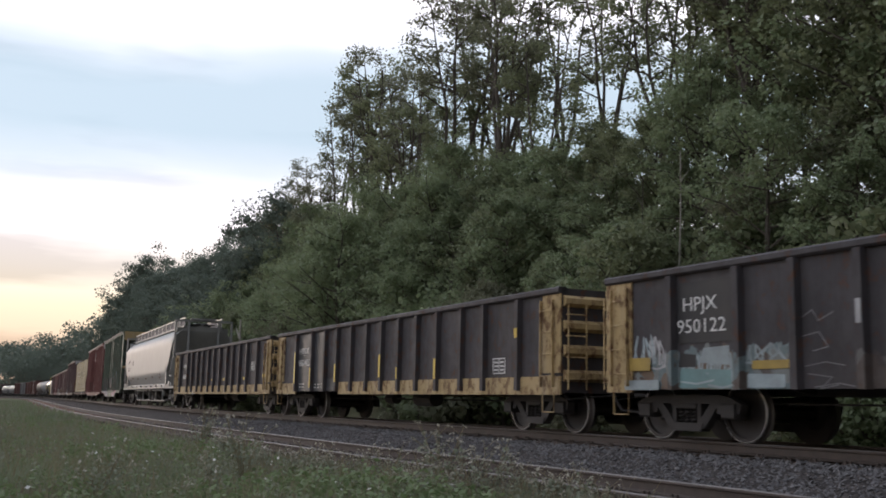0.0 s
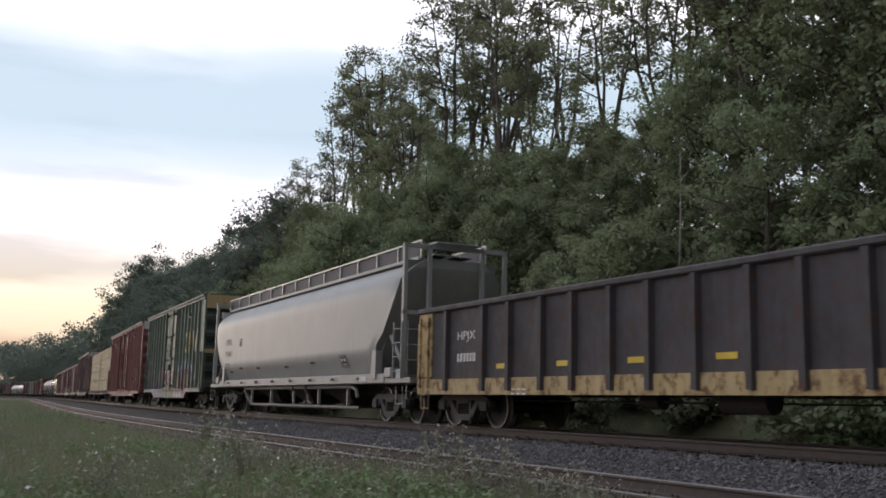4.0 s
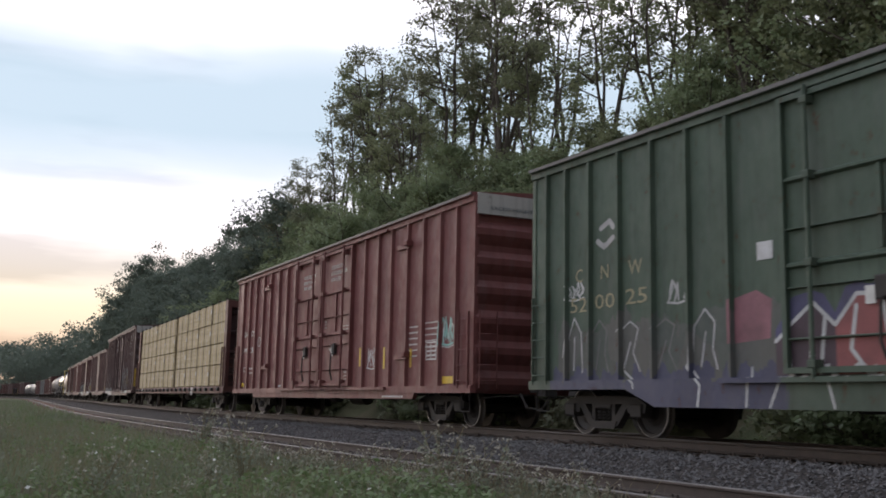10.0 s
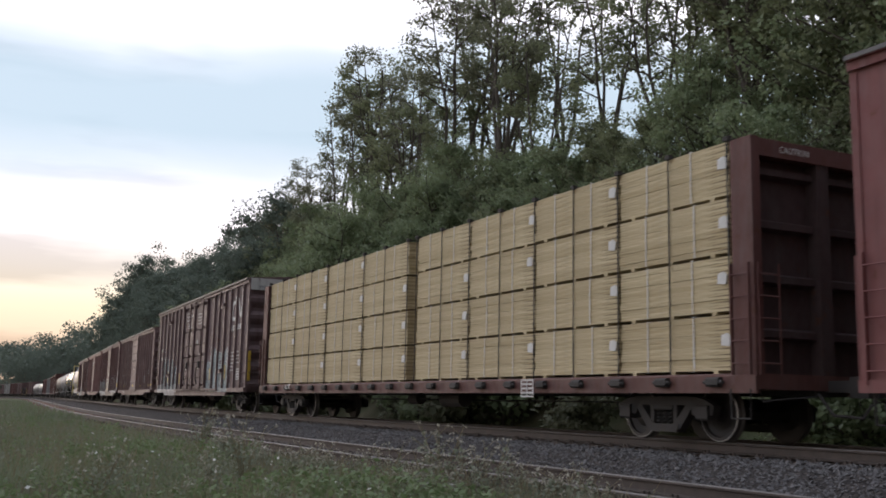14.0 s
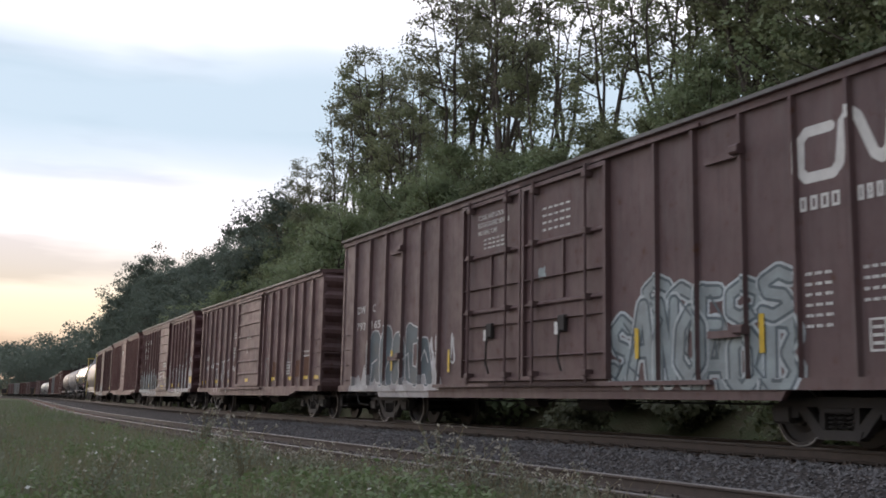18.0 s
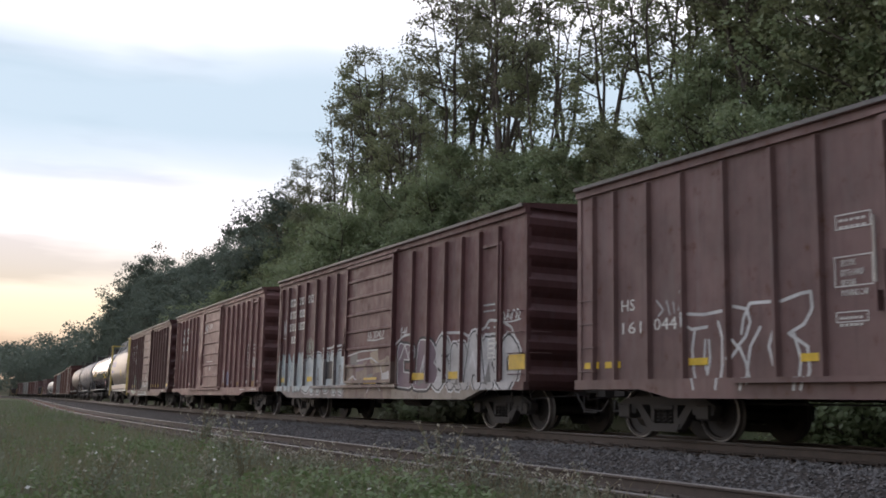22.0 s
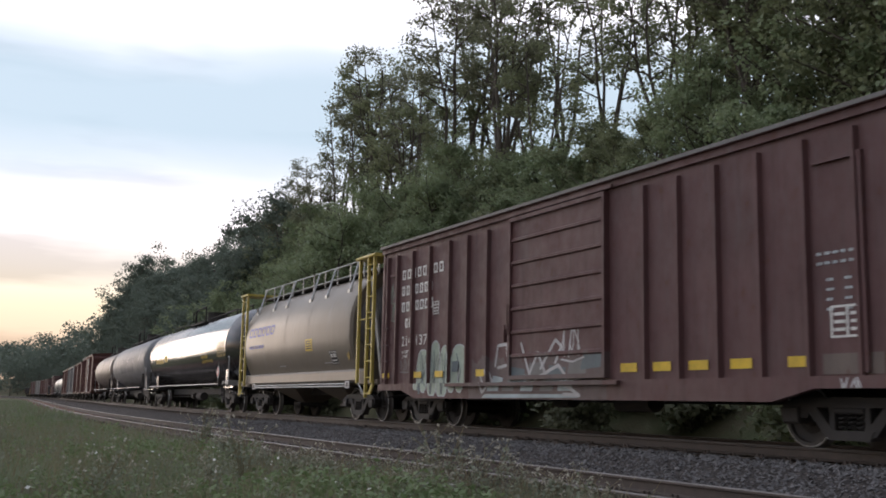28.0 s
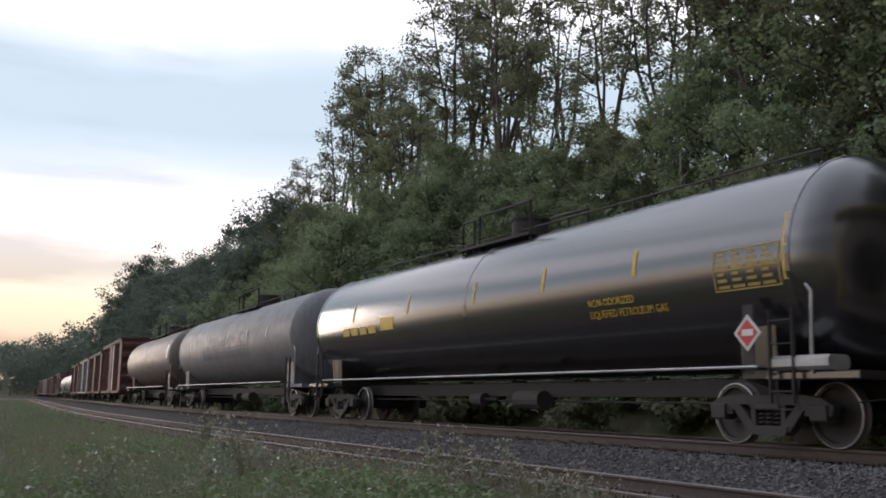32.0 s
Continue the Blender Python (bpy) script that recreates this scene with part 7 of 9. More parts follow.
# --- centre-beam flat with lumber
def lumber_flat():
    car = new_car(-22.05, "flatcar", "centre-beam flatcar loaded with banded yellow lumber")
    part("deck", Solid().soft_box(-12.0, 12.0, -1.48, 1.48, 0.80, 1.02, 0.03), BEAM_RED, car)
    part("side_sill", Solid().box(-12.0, 12.0, -1.50, -1.44, 0.74, 0.98).box(-12.0, 12.0, 1.44, 1.50, 0.74, 0.98), BEAM_RED, car)
    part("centre_beam", Solid().box(-11.6, 11.6, -0.06, 0.06, 1.02, 4.4).box(-11.6, 11.6, -0.18, 0.18, 4.35, 4.5), BEAM_RED, car)
    for sg in (-1, 1):
        bk = part("bulkhead", Solid().box(*sorted((sg * 11.62, sg * 11.72)), -1.3, 1.3, 0.9, 4.45), SHADED_RED, car, "ribbed red end bulkhead")
        for y in (-1.46, 1.30):
            part("bulkhead_stile", Solid().box(*sorted((sg * 11.55, sg * 11.98)), y, y + 0.16, 0.9, 4.48), BEAM_RED, bk)
        for z in (1.5, 2.3, 3.1, 3.9):
            part("bulkhead_rib", Solid().prism_y([(sg * 11.7, z), (sg * 11.86, z + 0.05), (sg * 11.86, z + 0.15), (sg * 11.7, z + 0.2)], -1.30, 1.30), SHADED_RED, bk)
        part("bulkhead_post", Solid().box(*sorted((sg * 11.7, sg * 11.95)), -0.12, 0.12, 0.9, 4.4), SHADED_RED, bk)
        ladder(car, sg * 12.02, 1.0, 2.6, 5, BEAM_RED, -1.42, 0.4, sg)
        ladder(car, sg * 11.76, 1.0, 2.6, 5, BEAM_RED, -1.55, 0.36)
        stirrup(car, sg * 11.7, 0.8, M["under"])
        lettering(car, "CAUTION", 0, 0, 0.1, M["white"], 0, 0.6).matrix_basis = pose(sg * 11.985, -0.9 * sg, 4.28, 0, 0, 90 * sg)
        part("bulkhead_header", Solid().box(*sorted((sg * 11.72, sg * 11.975)), -1.3, 1.3, 4.2, 4.46), BEAM_RED, bk)
    for k in range(20):
        x = -11.2 + 22.4 * k / 19
        part("winch", shared("winch", lambda: Solid().soft_box(-0.13, 0.13, -1.60, -1.47, 0.83, 0.97, 0.03).tube([(-0.2, -1.56, 0.9), (0.2, -1.56, 0.9)], 0.03, 6).mesh("winch", [M["frame"]])), None, car, "", (x, 0, 0))

    core = [Solid().box(-w / 2 + 0.04, w / 2 - 0.04, -1.33, 1.33, 0.005, 0.815).mesh("lumber_bundle", [WOOD]) for w in (2.70, 2.86)]
    boards = [[Solid().box(-w / 2 + 0.01 + e, w / 2 - 0.01 + e, -1.37 - o * 0.5, -0.9, 0.0, 0.0895).mesh("board", [WOOD]) for e, o in ((0, 0), (0.012, 0.012), (-0.012, -0.01), (0.02, 0.006), (-0.02, 0.016))] for w in (2.70, 2.86)]
    rnd = random.Random(4)
    course = 0.82 / 9
    strap = Solid().box(-0.012, 0.012, -1.398, -1.392, -0.01, 0.84).box(-0.012, 0.012, -1.39, 1.39, 0.822, 0.832).mesh("strap", [M["white"]])
    tagm = Solid().prism_y([(-0.10, 0.16), (-0.09, 0.31), (0.03, 0.34), (0.11, 0.29), (0.08, 0.14)], -1.402, -1.393).mesh("paper_tag", [M["white"]])
    runner = Solid().box(-0.05, 0.05, -1.38, 1.38, -0.05, 0.0).mesh("spacer", [WOOD])
    for group, (x0, n, w) in enumerate(((0.55, 4, 2.72), (-11.5, 4, 2.88))):
        for row in range(4):
            for k in range(n):
                x = x0 + w * (k + 0.5)
                z = 1.075 + row * 0.875
                b = part("lumber_bundle", core[group], None, car, "pack of sawn boards held by straps", (x, rnd.uniform(-0.015, 0.015), z))
                for q in range(9):
                    part("board", rnd.choice(boards[group]), None, b, "", (0, 0, q * course))
                for q in (-0.22, 0.2):
                    part("strap", strap, None, b, "", (q * w + rnd.uniform(-0.05, 0.05), 0, 0))
                for q in (-0.36, 0.0, 0.36):
                    part("spacer", runner, None, b, "", (q * w, 0, 0))
                if rnd.random() < 0.93:
                    part("paper_tag", tagm, None, b, "", (w * 0.44 + rnd.uniform(-0.05, 0.05), 0, rnd.uniform(0.2, 0.32)))
    for x in [0.55 + 1.36 * k for k in range(9)] + [-11.5 + 1.44 * k for k in range(9)]:
        part("top_strap", shared("topstrap", lambda: Solid().box(-0.03, 0.03, -1.41, 1.41, 4.54, 4.56).box(-0.013, 0.013, -1.418, -1.406, 1.0, 4.55).box(-0.06, 0.06, -1.44, -1.36, 4.51, 4.58).mesh("top_strap", [M["under"]])), None, car, "", (x, 0, 0))
    outlined(car, 5.85, 0.66, 0.45, 0.34, M["white"], -1.605)
    lettering(car, "AOK", -8.80, 0.86, 0.17, M["white"], -1.612, 0.55)
    running_gear(car, 11.95, 9.48, 0.43, 1.93)
    return car


lumber_flat()

# --- brown double-door boxcar
BR = [-8.76, -7.73, -6.69, -5.66, -4.64, -3.65, 4.08, 5.01, 6.04, 7.03, 7.98, 8.97]
c4 = boxcar(-45.68, "dark brown tall boxcar with white and black spray-painted patches", BROWN, 19.4, 5.0, 0.78, BR, [(-2.46, 0.0), (0.05, 2.82)], 7.25, 6, 0.46, ENDWHITE, None, rib_w=0.1, stiles=False)
part("sill_drop", Solid().prism_y([(-7.0, 0.78), (-6.9, 0.64), (6.7, 0.64), (6.8, 0.78)], -1.56, -1.46), BROWN, c4)
bent = Solid()
lift_e = 0.002
for poly in nib([(7.66, 4.27), (7.24, 4.27), (7.13, 4.16), (7.12, 3.74), (7.22, 3.63), (7.68, 3.63), (7.79, 3.74), (7.86, 4.28), (7.97, 4.4), (8.1, 4.3), (8.34, 3.76), (8.46, 3.68), (8.57, 3.8), (8.65, 4.42)], 0.075, 10):
    lift_e += 0.0001
    spray(bent, c4, poly, lift_e)
part("emblem", bent, M["white"], c4, "large white bent-line emblem")
bars(c4, 7.1, 3.18, 0.72, 0.2, M["white"], 4, gap=0.25)
bars(c4, 8.06, 3.18, 0.72, 0.2, M["white"], 5, gap=0.25)
lettering(c4, "DW", -8.62, 2.86, 0.21, M["white"], width=0.55)
lettering(c4, "C", -7.60, 2.86, 0.21, M["white"])
lettering(c4, "793", -8.64, 2.42, 0.21, M["white"], width=0.58)
lettering(c4, "165", -7.62, 2.42, 0.21, M["white"], width=0.58)
lettering(c4, "CLOSE AND LOCK\nBOTH DOORS BEFORE\nMOVING CAR", -1.85, 4.42, 0.11, M["white"], -1.54, 1.3)
bars(c4, -1.6, 3.95, 0.9, 0.05, M["white"], 5, -1.538, rows=3, pitch=0.09)
bars(c4, 0.7, 4.25, 1.0, 0.06, M["white"], 5, -1.538, rows=4, pitch=0.14)
for x, z in ((-5.66, 4.28), (-5.66, 1.6), (6.04, 4.25), (6.04, 1.6)):
    door_stop(c4, x, z, BROWN, 0.75)
for x, w, z, hh in ((-6.3, 0.1, 1.3, 0.5), (-3.2, 0.1, 1.2, 0.5), (3.5, 0.1, 1.3, 0.5), (6.3, 0.1, 1.3, 0.55), (1.2, 0.12, 1.4, 0.5)):
    plate(c4, x, z, w, hh, M["yellow"], "reflector", -1.53)
outlined(c4, 8.15, 1.25, 0.5, 0.42, M["white"])
bars(c4, 7.15, 2.3, 0.5, 0.06, M["white"], 3, rows=6, pitch=0.14)
bars(c4, 8.1, 2.3, 0.4, 0.06, M["white"], 3, rows=4, pitch=0.14)

# --- dusky red boxcar with a wide ridged door
HR = [-7.6, -7.0, -6.12, -5.29, -4.35, -3.4, -2.6, 1.98, 2.9, 3.75, 4.62, 5.49, 6.33, 7.24]
sprayed_word(c4, -7.75, -4.75, 0.95, 2.4, ["arch", "arch", "arch", "hook"], M["spray_slate"], M["spray_white"], None, 0.2, 0.035, seed=11)
sprayed_word(c4, -5.0, -4.0, 0.85, 2.15, ["peak"], M["spray_slate"], M["spray_white"], None, 0.17, 0.035, seed=15)
for x, z, q in ((-8.5, 0.75, 0.5), (-8.1, 0.8, 0.7), (-7.9, 0.85, 0.8), (-4.0, 0.8, 0.9), (-3.75, 0.8, 0.6), (-6.4, 0.75, 0.35), (-5.6, 0.75, 0.4)):
    sprayed_patch(c4, [(x - 0.28, z), (x + 0.28, z), (x + 0.05, z + q)], M["spray_silver"], 0.0007 + abs(x) * 0.00002)
sprayed_lines(c4, [[(-7.6, 0.9), (-7.5, 1.5), (-7.2, 1.6)], [(-6.6, 0.95), (-6.65, 1.3), (-6.3, 1.75)], [(-5.6, 1.0), (-5.7, 1.5), (-5.3, 1.7), (-5.2, 1.1)], [(-4.6, 1.5), (-4.4, 1.75), (-4.2, 1.45)]], M["spray_white"], 0.02, 0.018)
# pale bubble letters, crowded, with loops rising over them
sprayed_word(c4, 2.75, 5.1, 0.92, 2.15, ["bend", "peak", "slant", "ring"], M["spray_mist"], M["spray_slate"], M["spray_frost"], 0.085, 0.05, 0.10, seed=12, lean=0.05)
sprayed_word(c4, 5.0, 6.95, 0.68, 1.75, ["peak", "ring", "block"], M["spray_mist"], M["spray_slate"], M["spray_frost"], 0.085, 0.05, 0.10, seed=13, lean=0.05)
sprayed_word(c4, 3.6, 6.9, 1.7, 2.5, ["bend", "ring", "hook", "ring", "bend"], M["spray_mist"], M["spray_slate"], M["spray_frost"], 0.07, 0.045, 0.085, seed=14, lean=0.12)
sprayed_lines(c4, [[(3.2, 1.9), (3.5, 1.6), (3.3, 1.2), (3.6, 1.0)], [(3.9, 2.2), (4.2, 1.9), (4.0, 1.5)], [(4.6, 2.2), (4.9, 1.9), (4.7, 1.4), (4.95, 1.1)], [(5.3, 2.2), (5.6, 1.8), (5.4, 1.3)], [(6.1, 2.0), (6.4, 1.6), (6.2, 1.1), (6.5, 0.8)], [(2.9, 1.5), (3.1, 1.2), (2.95, 0.95)]], M["spray_slate"], 0.02, 0.021)
for k, x in enumerate((-4.2, -3.9, -3.1)):
    scrawl(c4, x, 1.5, 0.2, 0.5, M["spray_white"], 50 + k, "", 2, 0.03)
scrawl(c4, 0.55, 2.95, 0.25, 0.16, M["spray_ice"], 55, "pale blue sprayed blot", 4, 0.03)

lettering(c4, "EXCESS HEIGHT CAR", 0, 0, 0.09, M["spray_slate"], 0, 1.4).matrix_basis = pose(9.745, -1.15, 4.67, 0, 0, 90)
for z in (4.1, 3.45, 2.8):
    q = bars(c4, 0, 0, 0.7, 0.05, M["white"], 6, 0.0, rows=2, pitch=0.09)
    q.matrix_basis = pose(9.76, -0.1, z, 0, 0, 90)
part("stripe", Solid().box(9.715, 9.735, -1.46, -1.36, 1.2, 2.3), M["gold"], c4, "yellow stripe at the corner of the end")
c5 = boxcar(-65.2, "dusty faded red boxcar with ridged sliding door and yellow marks", DUSKY, 16.2, 4.40, 0.80, HR, [(-1.55, 1.66)], 6.3, 7, None, None, (-6.3, 6.0, 0.66), door_style="slide", rib_top=0.04)
lettering(c5, "HS", -6.95 + 0.1, 2.1, 0.2, M["white"], width=0.35)
lettering(c5, "161", -6.95 + 0.12, 1.72, 0.2, M["white"], width=0.5)
lettering(c5, "044", -6.02, 1.74, 0.2, M["white"], width=0.55)
for x in (-7.9, -7.3, -5.2, -3.0, -0.3, 3.0, 4.95, 6.5, 7.5):
    plate(c5, x, 1.16, 0.42, 0.11, M["yellow"], "reflector", -1.512 if abs(x + 0.3) > 0.1 else -1.56)
bars(c5, 6.3, 2.0, 0.9, 0.07, M["white"], 6, rows=2, pitch=0.14)


def framed(car, x, z, w, h, mat=None, y=-1.508, bar=0.014):
    """A thin painted frame round a notice."""
    s = Solid()
    for a, b, c, d in ((x, x + w, z, z + bar), (x, x + w, z + h - bar, z + h), (x, x + bar, z + bar, z + h - bar), (x + w - bar, x + w, z + bar, z + h - bar)):
        s.box(a, b, y - 0.003, y + 0.002, c, d)
    return part("notice_frame", s, mat or M["white"], car)


sprayed_lines(c5, [[(-4.47, 1.95), (-4.87, 1.92), (-5.29, 1.96), (-5.28, 1.78), (-5.13, 1.71), (-4.80, 1.73)],
                   [(-5.07, 1.68), (-5.13, 1.40), (-5.10, 1.07), (-5.03, 0.80)],
                   [(-4.56, 1.79), (-4.48, 1.56), (-4.49, 1.15), (-4.56, 0.80)],
                   [(-4.84, 1.53), (-4.87, 1.25), (-4.81, 1.02), (-4.74, 1.25), (-4.76, 1.53)],
                   [(-4.24, 2.00), (-3.97, 1.94), (-3.91, 1.75), (-4.01, 1.54), (-4.18, 1.41), (-4.28, 1.51)],
                   [(-3.46, 2.01), (-3.91, 2.02), (-4.04, 1.81), (-4.09, 1.59)],
                   [(-4.32, 1.24), (-4.14, 1.41), (-4.02, 1.19), (-3.93, 0.88)],
                   [(-3.72, 1.66), (-3.92, 1.40), (-3.99, 1.06), (-4.06, 0.79)],
                   [(-3.47, 1.64), (-3.57, 1.39), (-3.48, 1.09)],
                   [(-3.33, 2.00), (-2.97, 2.08), (-2.80, 2.09), (-2.78, 1.86), (-2.93, 1.66), (-3.20, 1.55)],
                   [(-3.11, 1.54), (-3.00, 1.20), (-3.07, 0.79)],
                   [(-3.20, 1.55), (-2.88, 1.36), (-2.86, 1.04), (-2.95, 0.79)]], M["spray_white"], 0.024, 0.003)
sprayed_lines(c5, [[(-5.95, 2.22), (-5.79, 2.06), (-5.90, 1.97)], [(-5.71, 2.20), (-5.63, 1.97)], [(-5.55, 2.16), (-5.52, 1.99)], [(-5.32, 2.31), (-5.43, 2.03)]], M["spray_silver"], 0.016, 0.003)
framed(c5, -2.35, 2.85, 0.56, 0.20)
framed(c5, -2.39, 2.10, 0.60, 0.40)
framed(c5, -2.39, 1.64, 0.50, 0.14)
lettering(c5, "SECURE\nBOTH HASP\nBEFORE\nMOVING CAR", -2.29, 2.37, 0.085, M["white"], width=0.42)
bars(c5, -2.29, 2.95, 0.44, 0.05, M["white"], 5, rows=2, pitch=0.09)
bars(c5, -2.33, 1.68, 0.38, 0.05, M["white"], 5, rows=2, pitch=0.09)
part("guide_rod", Solid().tube([(-1.72, -1.56, 1.86), (-1.72, -1.56, 2.96)], 0.018, 6), M["steel"], c5, "pale worn rod beside the door")
outlined(c5, 4.6, 1.35, 0.45, 0.4, M["white"])
for x, z in ((2.35, 1.62), (4.95, 1.72)):
    sprayed_lines(c5, [[(x - 0.2, z + 0.3), (x + 0.2, z + 0.3), (x + 0.22, z), (x, z - 0.32), (x - 0.2, z), (x - 0.2, z + 0.3)], [(x - 0.1, z + 0.15), (x + 0.08, z - 0.05)]], M["spray_ash"], 0.022, 0.002)
sprayed_patch(c5, [(3.0, 1.2), (3.65, 1.2), (3.6, 1.75), (3.05, 1.8)], M["rust"], 0.0012)
sprayed_patch(c5, [(6.45, 1.2), (7.1, 1.2), (7.05, 1.9), (6.5, 1.85)], M["rust"], 0.0012)
sprayed_patch(c5, [(5.6, 1.25), (6.2, 1.25), (6.15, 1.8), (5.65, 1.75)], M["rust"], 0.0012)
part("round_mark", Solid().turn_y([(0.06, 0), (0.085, 0), (0.085, -0.004), (0.06, -0.004)], 18), M["white"], c5, "", (-0.1, -1.565, 2.3))
bars(c5, -0.3, 2.75, 0.6, 0.04, M["white"], 4, -1.562)


# --- three maroon boxcars of one railway
def maroon(u, label, paint, ribs, belly, yellow_row, number, panel=None):
    c = boxcar(u, label, paint, 16.0, 4.45, 0.80, ribs, [(-1.55, 1.68)], 6.32, 6, None, None, belly, door_style="slide", rib_top=0.12)
    for row, (z, n, w) in enumerate(((3.52, 8, 2.3), (3.12, 7, 1.75), (2.72, 7, 1.8))):
        bars(c, -6.82, z, w, 0.24, M["white"], n, gap=0.28)
    bars(c, -6.6, 2.32, 0.42, 0.23, M["white"], 2, gap=0.25)
    if number:
        lettering(c, number[0], -6.78, 1.88, 0.25, M["white"], width=0.53)
        lettering(c, number[1], -5.97, 1.88, 0.25, M["white"], width=0.60)
        lettering(c, "LD LMT\nLT WT", -6.74, 1.7, 0.075, M["white"])
    if not panel:
        outlined(c, 6.45, 1.45, 0.55, 0.42, M["white"])
        bars(c, 6.25, 2.55, 0.8, 0.055, M["spray_frost"], 6, rows=2, pitch=0.13)
        bars(c, 6.4, 2.2, 0.6, 0.05, M["spray_frost"], 2, rows=4, pitch=0.13, gap=0.6)
    for x in yellow_row:
        plate(c, x, 1.09, 0.43, 0.145, M["yellow"], "reflector", -1.512)
    # recessed-looking frame of the load stop at the end panel
    p, q, z = panel or (6.25, 7.06, 3.84)
    part("access_panel", Solid().box(p, q, -1.56, -1.5, z - 0.06, z).box(q - 0.06, q, -1.56, -1.5, 1.0, z - 0.06), paint, c)
    return c


CR = [-7.55, -6.89, -5.98, -5.13, -4.17, -3.28, -2.45, 2.73, 3.61, 4.48, 5.30, 6.11, 6.93]
c6 = maroon(-83.0, "maroon boxcar with large white and grey spray-painted lettering", MAROON, CR, (-7.3, 6.3, 0.60), (-7.5, -4.9), None)
sprayed_word(c6, 1.75, 4.1, 0.85, 1.98, ["hook", "block"], M["spray_mauve"], M["spray_white"], M["spray_black"], 0.17, 0.03, 0.09, seed=21, lean=0.05)
sprayed_word(c6, 3.9, 6.2, 0.85, 1.95, ["bend", "slant", "peak"], M["spray_silver"], M["spray_black"], M["spray_white"], 0.17, 0.04, 0.085, seed=41, lean=0.05)
sprayed_word(c6, 6.1, 7.65, 0.8, 2.0, ["stem", "ring"], M["spray_silver"], M["spray_black"], M["spray_white"], 0.18, 0.045, 0.095, seed=42, lean=0.03)
sprayed_lines(c6, [[(2.0, 1.55), (2.3, 1.9), (2.55, 1.55), (2.8, 1.75)], [(3.2, 1.2), (3.4, 1.6), (3.6, 1.2)], [(4.3, 1.3), (4.6, 1.1)], [(5.6, 1.25), (5.8, 1.6), (5.95, 1.25)], [(6.6, 1.5), (6.9, 1.2)]], M["spray_white"], 0.02, 0.016)
for x in (3.1, 5.0, 6.3):
    sprayed_patch(c6, [(x, 0.95), (x + 0.3, 0.9), (x + 0.22, 1.4)], M["spray_ash"], 0.0155)
sprayed_lines(c6, [[(1.7, 1.95), (2.2, 2.15), (2.7, 2.15)], [(4.3, 2.1), (5.3, 2.05), (5.6, 1.95), (6.3, 2.1), (6.5, 2.25), (7.0, 2.2), (7.4, 2.05), (7.7, 1.6), (7.75, 1.1)]], M["spray_silver"], 0.03, 0.001)
sprayed_word(c6, -7.75, -5.3, 0.75, 1.9, ["arch", "ring", "peak", "slant"], M["spray_ice"], M["spray_slate"], None, 0.14, 0.03, seed=22)
sprayed_word(c6, -5.3, -1.65, 0.7, 1.98, ["bend", "arch", "cup", "arch"], M["spray_frost"], M["spray_black"], M["spray_white"], 0.2, 0.035, 0.07, seed=23)
sprayed_lines(c6, [[(-7.7, 0.8), (-7.5, 1.6), (-7.2, 0.9)], [(-6.9, 1.8), (-6.6, 1.1), (-6.4, 1.7)], [(-6.0, 0.9), (-5.8, 1.75), (-5.5, 1.2)], [(-3.4, 2.02), (-2.6, 2.06), (-1.7, 2.1)]], M["spray_white"], 0.028, 0.018)
for k, (x, z) in enumerate(((-1.2, 0.85), (-0.5, 1.3), (0.2, 0.9), (0.9, 1.25), (1.3, 0.95), (-0.9, 1.45), (0.5, 1.5))):
    sprayed_patch(c6, [(x - 0.25, z), (x + 0.3, z + 0.05), (x + 0.2, z + 0.35), (x - 0.3, z + 0.28)], M[("spray_tan", "spray_mauve", "spray_ash", "spray_tan", "spray_silver", "spray_ash", "spray_tan")[k]], 0.0015 + k * 0.0002)
sprayed_lines(c6, [[(-1.5, 1.0), (-1.0, 1.2), (-0.4, 0.95)], [(-0.7, 1.6), (0.3, 1.65), (0.9, 1.45), (1.1, 1.1)], [(0.1, 0.75), (0.5, 1.1), (1.0, 0.8)], [(-1.4, 1.75), (-0.4, 1.85), (0.7, 1.85)]], M["spray_silver"], 0.022, 0.004)
for x in (-0.1, 0.3, 2.6, 4.7, 3.0):
    plate(c6, x, 1.05 if x > 1 else 0.98, 0.45, 0.16, M["gold"], "reflector", -1.6 if x < 1 else -1.527)
plate(c6, 7.35, 1.2, 0.62, 0.3, M["gold"], "reflector", -1.53)
scrawl(c6, 7.0, 2.2, 0.75, 0.2, M["spray_white"], 25, "", 6, 0.014)
scrawl(c6, 2.0, 2.15, 0.35, 0.2, M["spray_white"], 26, "", 3, 0.014)
scrawl(c6, -5.1, 1.95, 0.6, 0.45, M["spray_mint"], 27, "", 4)
scrawl(c6, 0.0, 2.15, 1.1, 0.25, M["spray_silver"], 28, "", 6)
scrawl(c6, -7.45, 2.6, 0.45, 0.5, M["spray_silver"], 29, "", 4)
plate(c6, -3.45, 1.15, 0.75, 0.5, M["spray_black"], "cover_plate", -1.52)
c7 = maroon(-100.85, "lighter oxide red boxcar with ridged sliding door", OXIDE, [-7.6, -7.14, -6.4, -5.57, -4.71, -3.86, -3.12, 1.9, 2.74, 3.54, 4.33, 5.12, 5.83, 6.6, 7.38], (-6.4, 6.0, 0.66), (), None, (6.66, 7.42, 4.08))
outlined(c7, 6.76, 1.68, 0.54, 0.34, M["white"], bar=0.022)
plate(c7, 6.74, 1.2, 0.5, 0.36, M["slate_panel"], "cover_plate", -1.52, "dark bolted cover plate")
plate(c7, 6.72, 0.98, 0.62, 0.18, M["rust_ochre"], "faded_plate", -1.515)
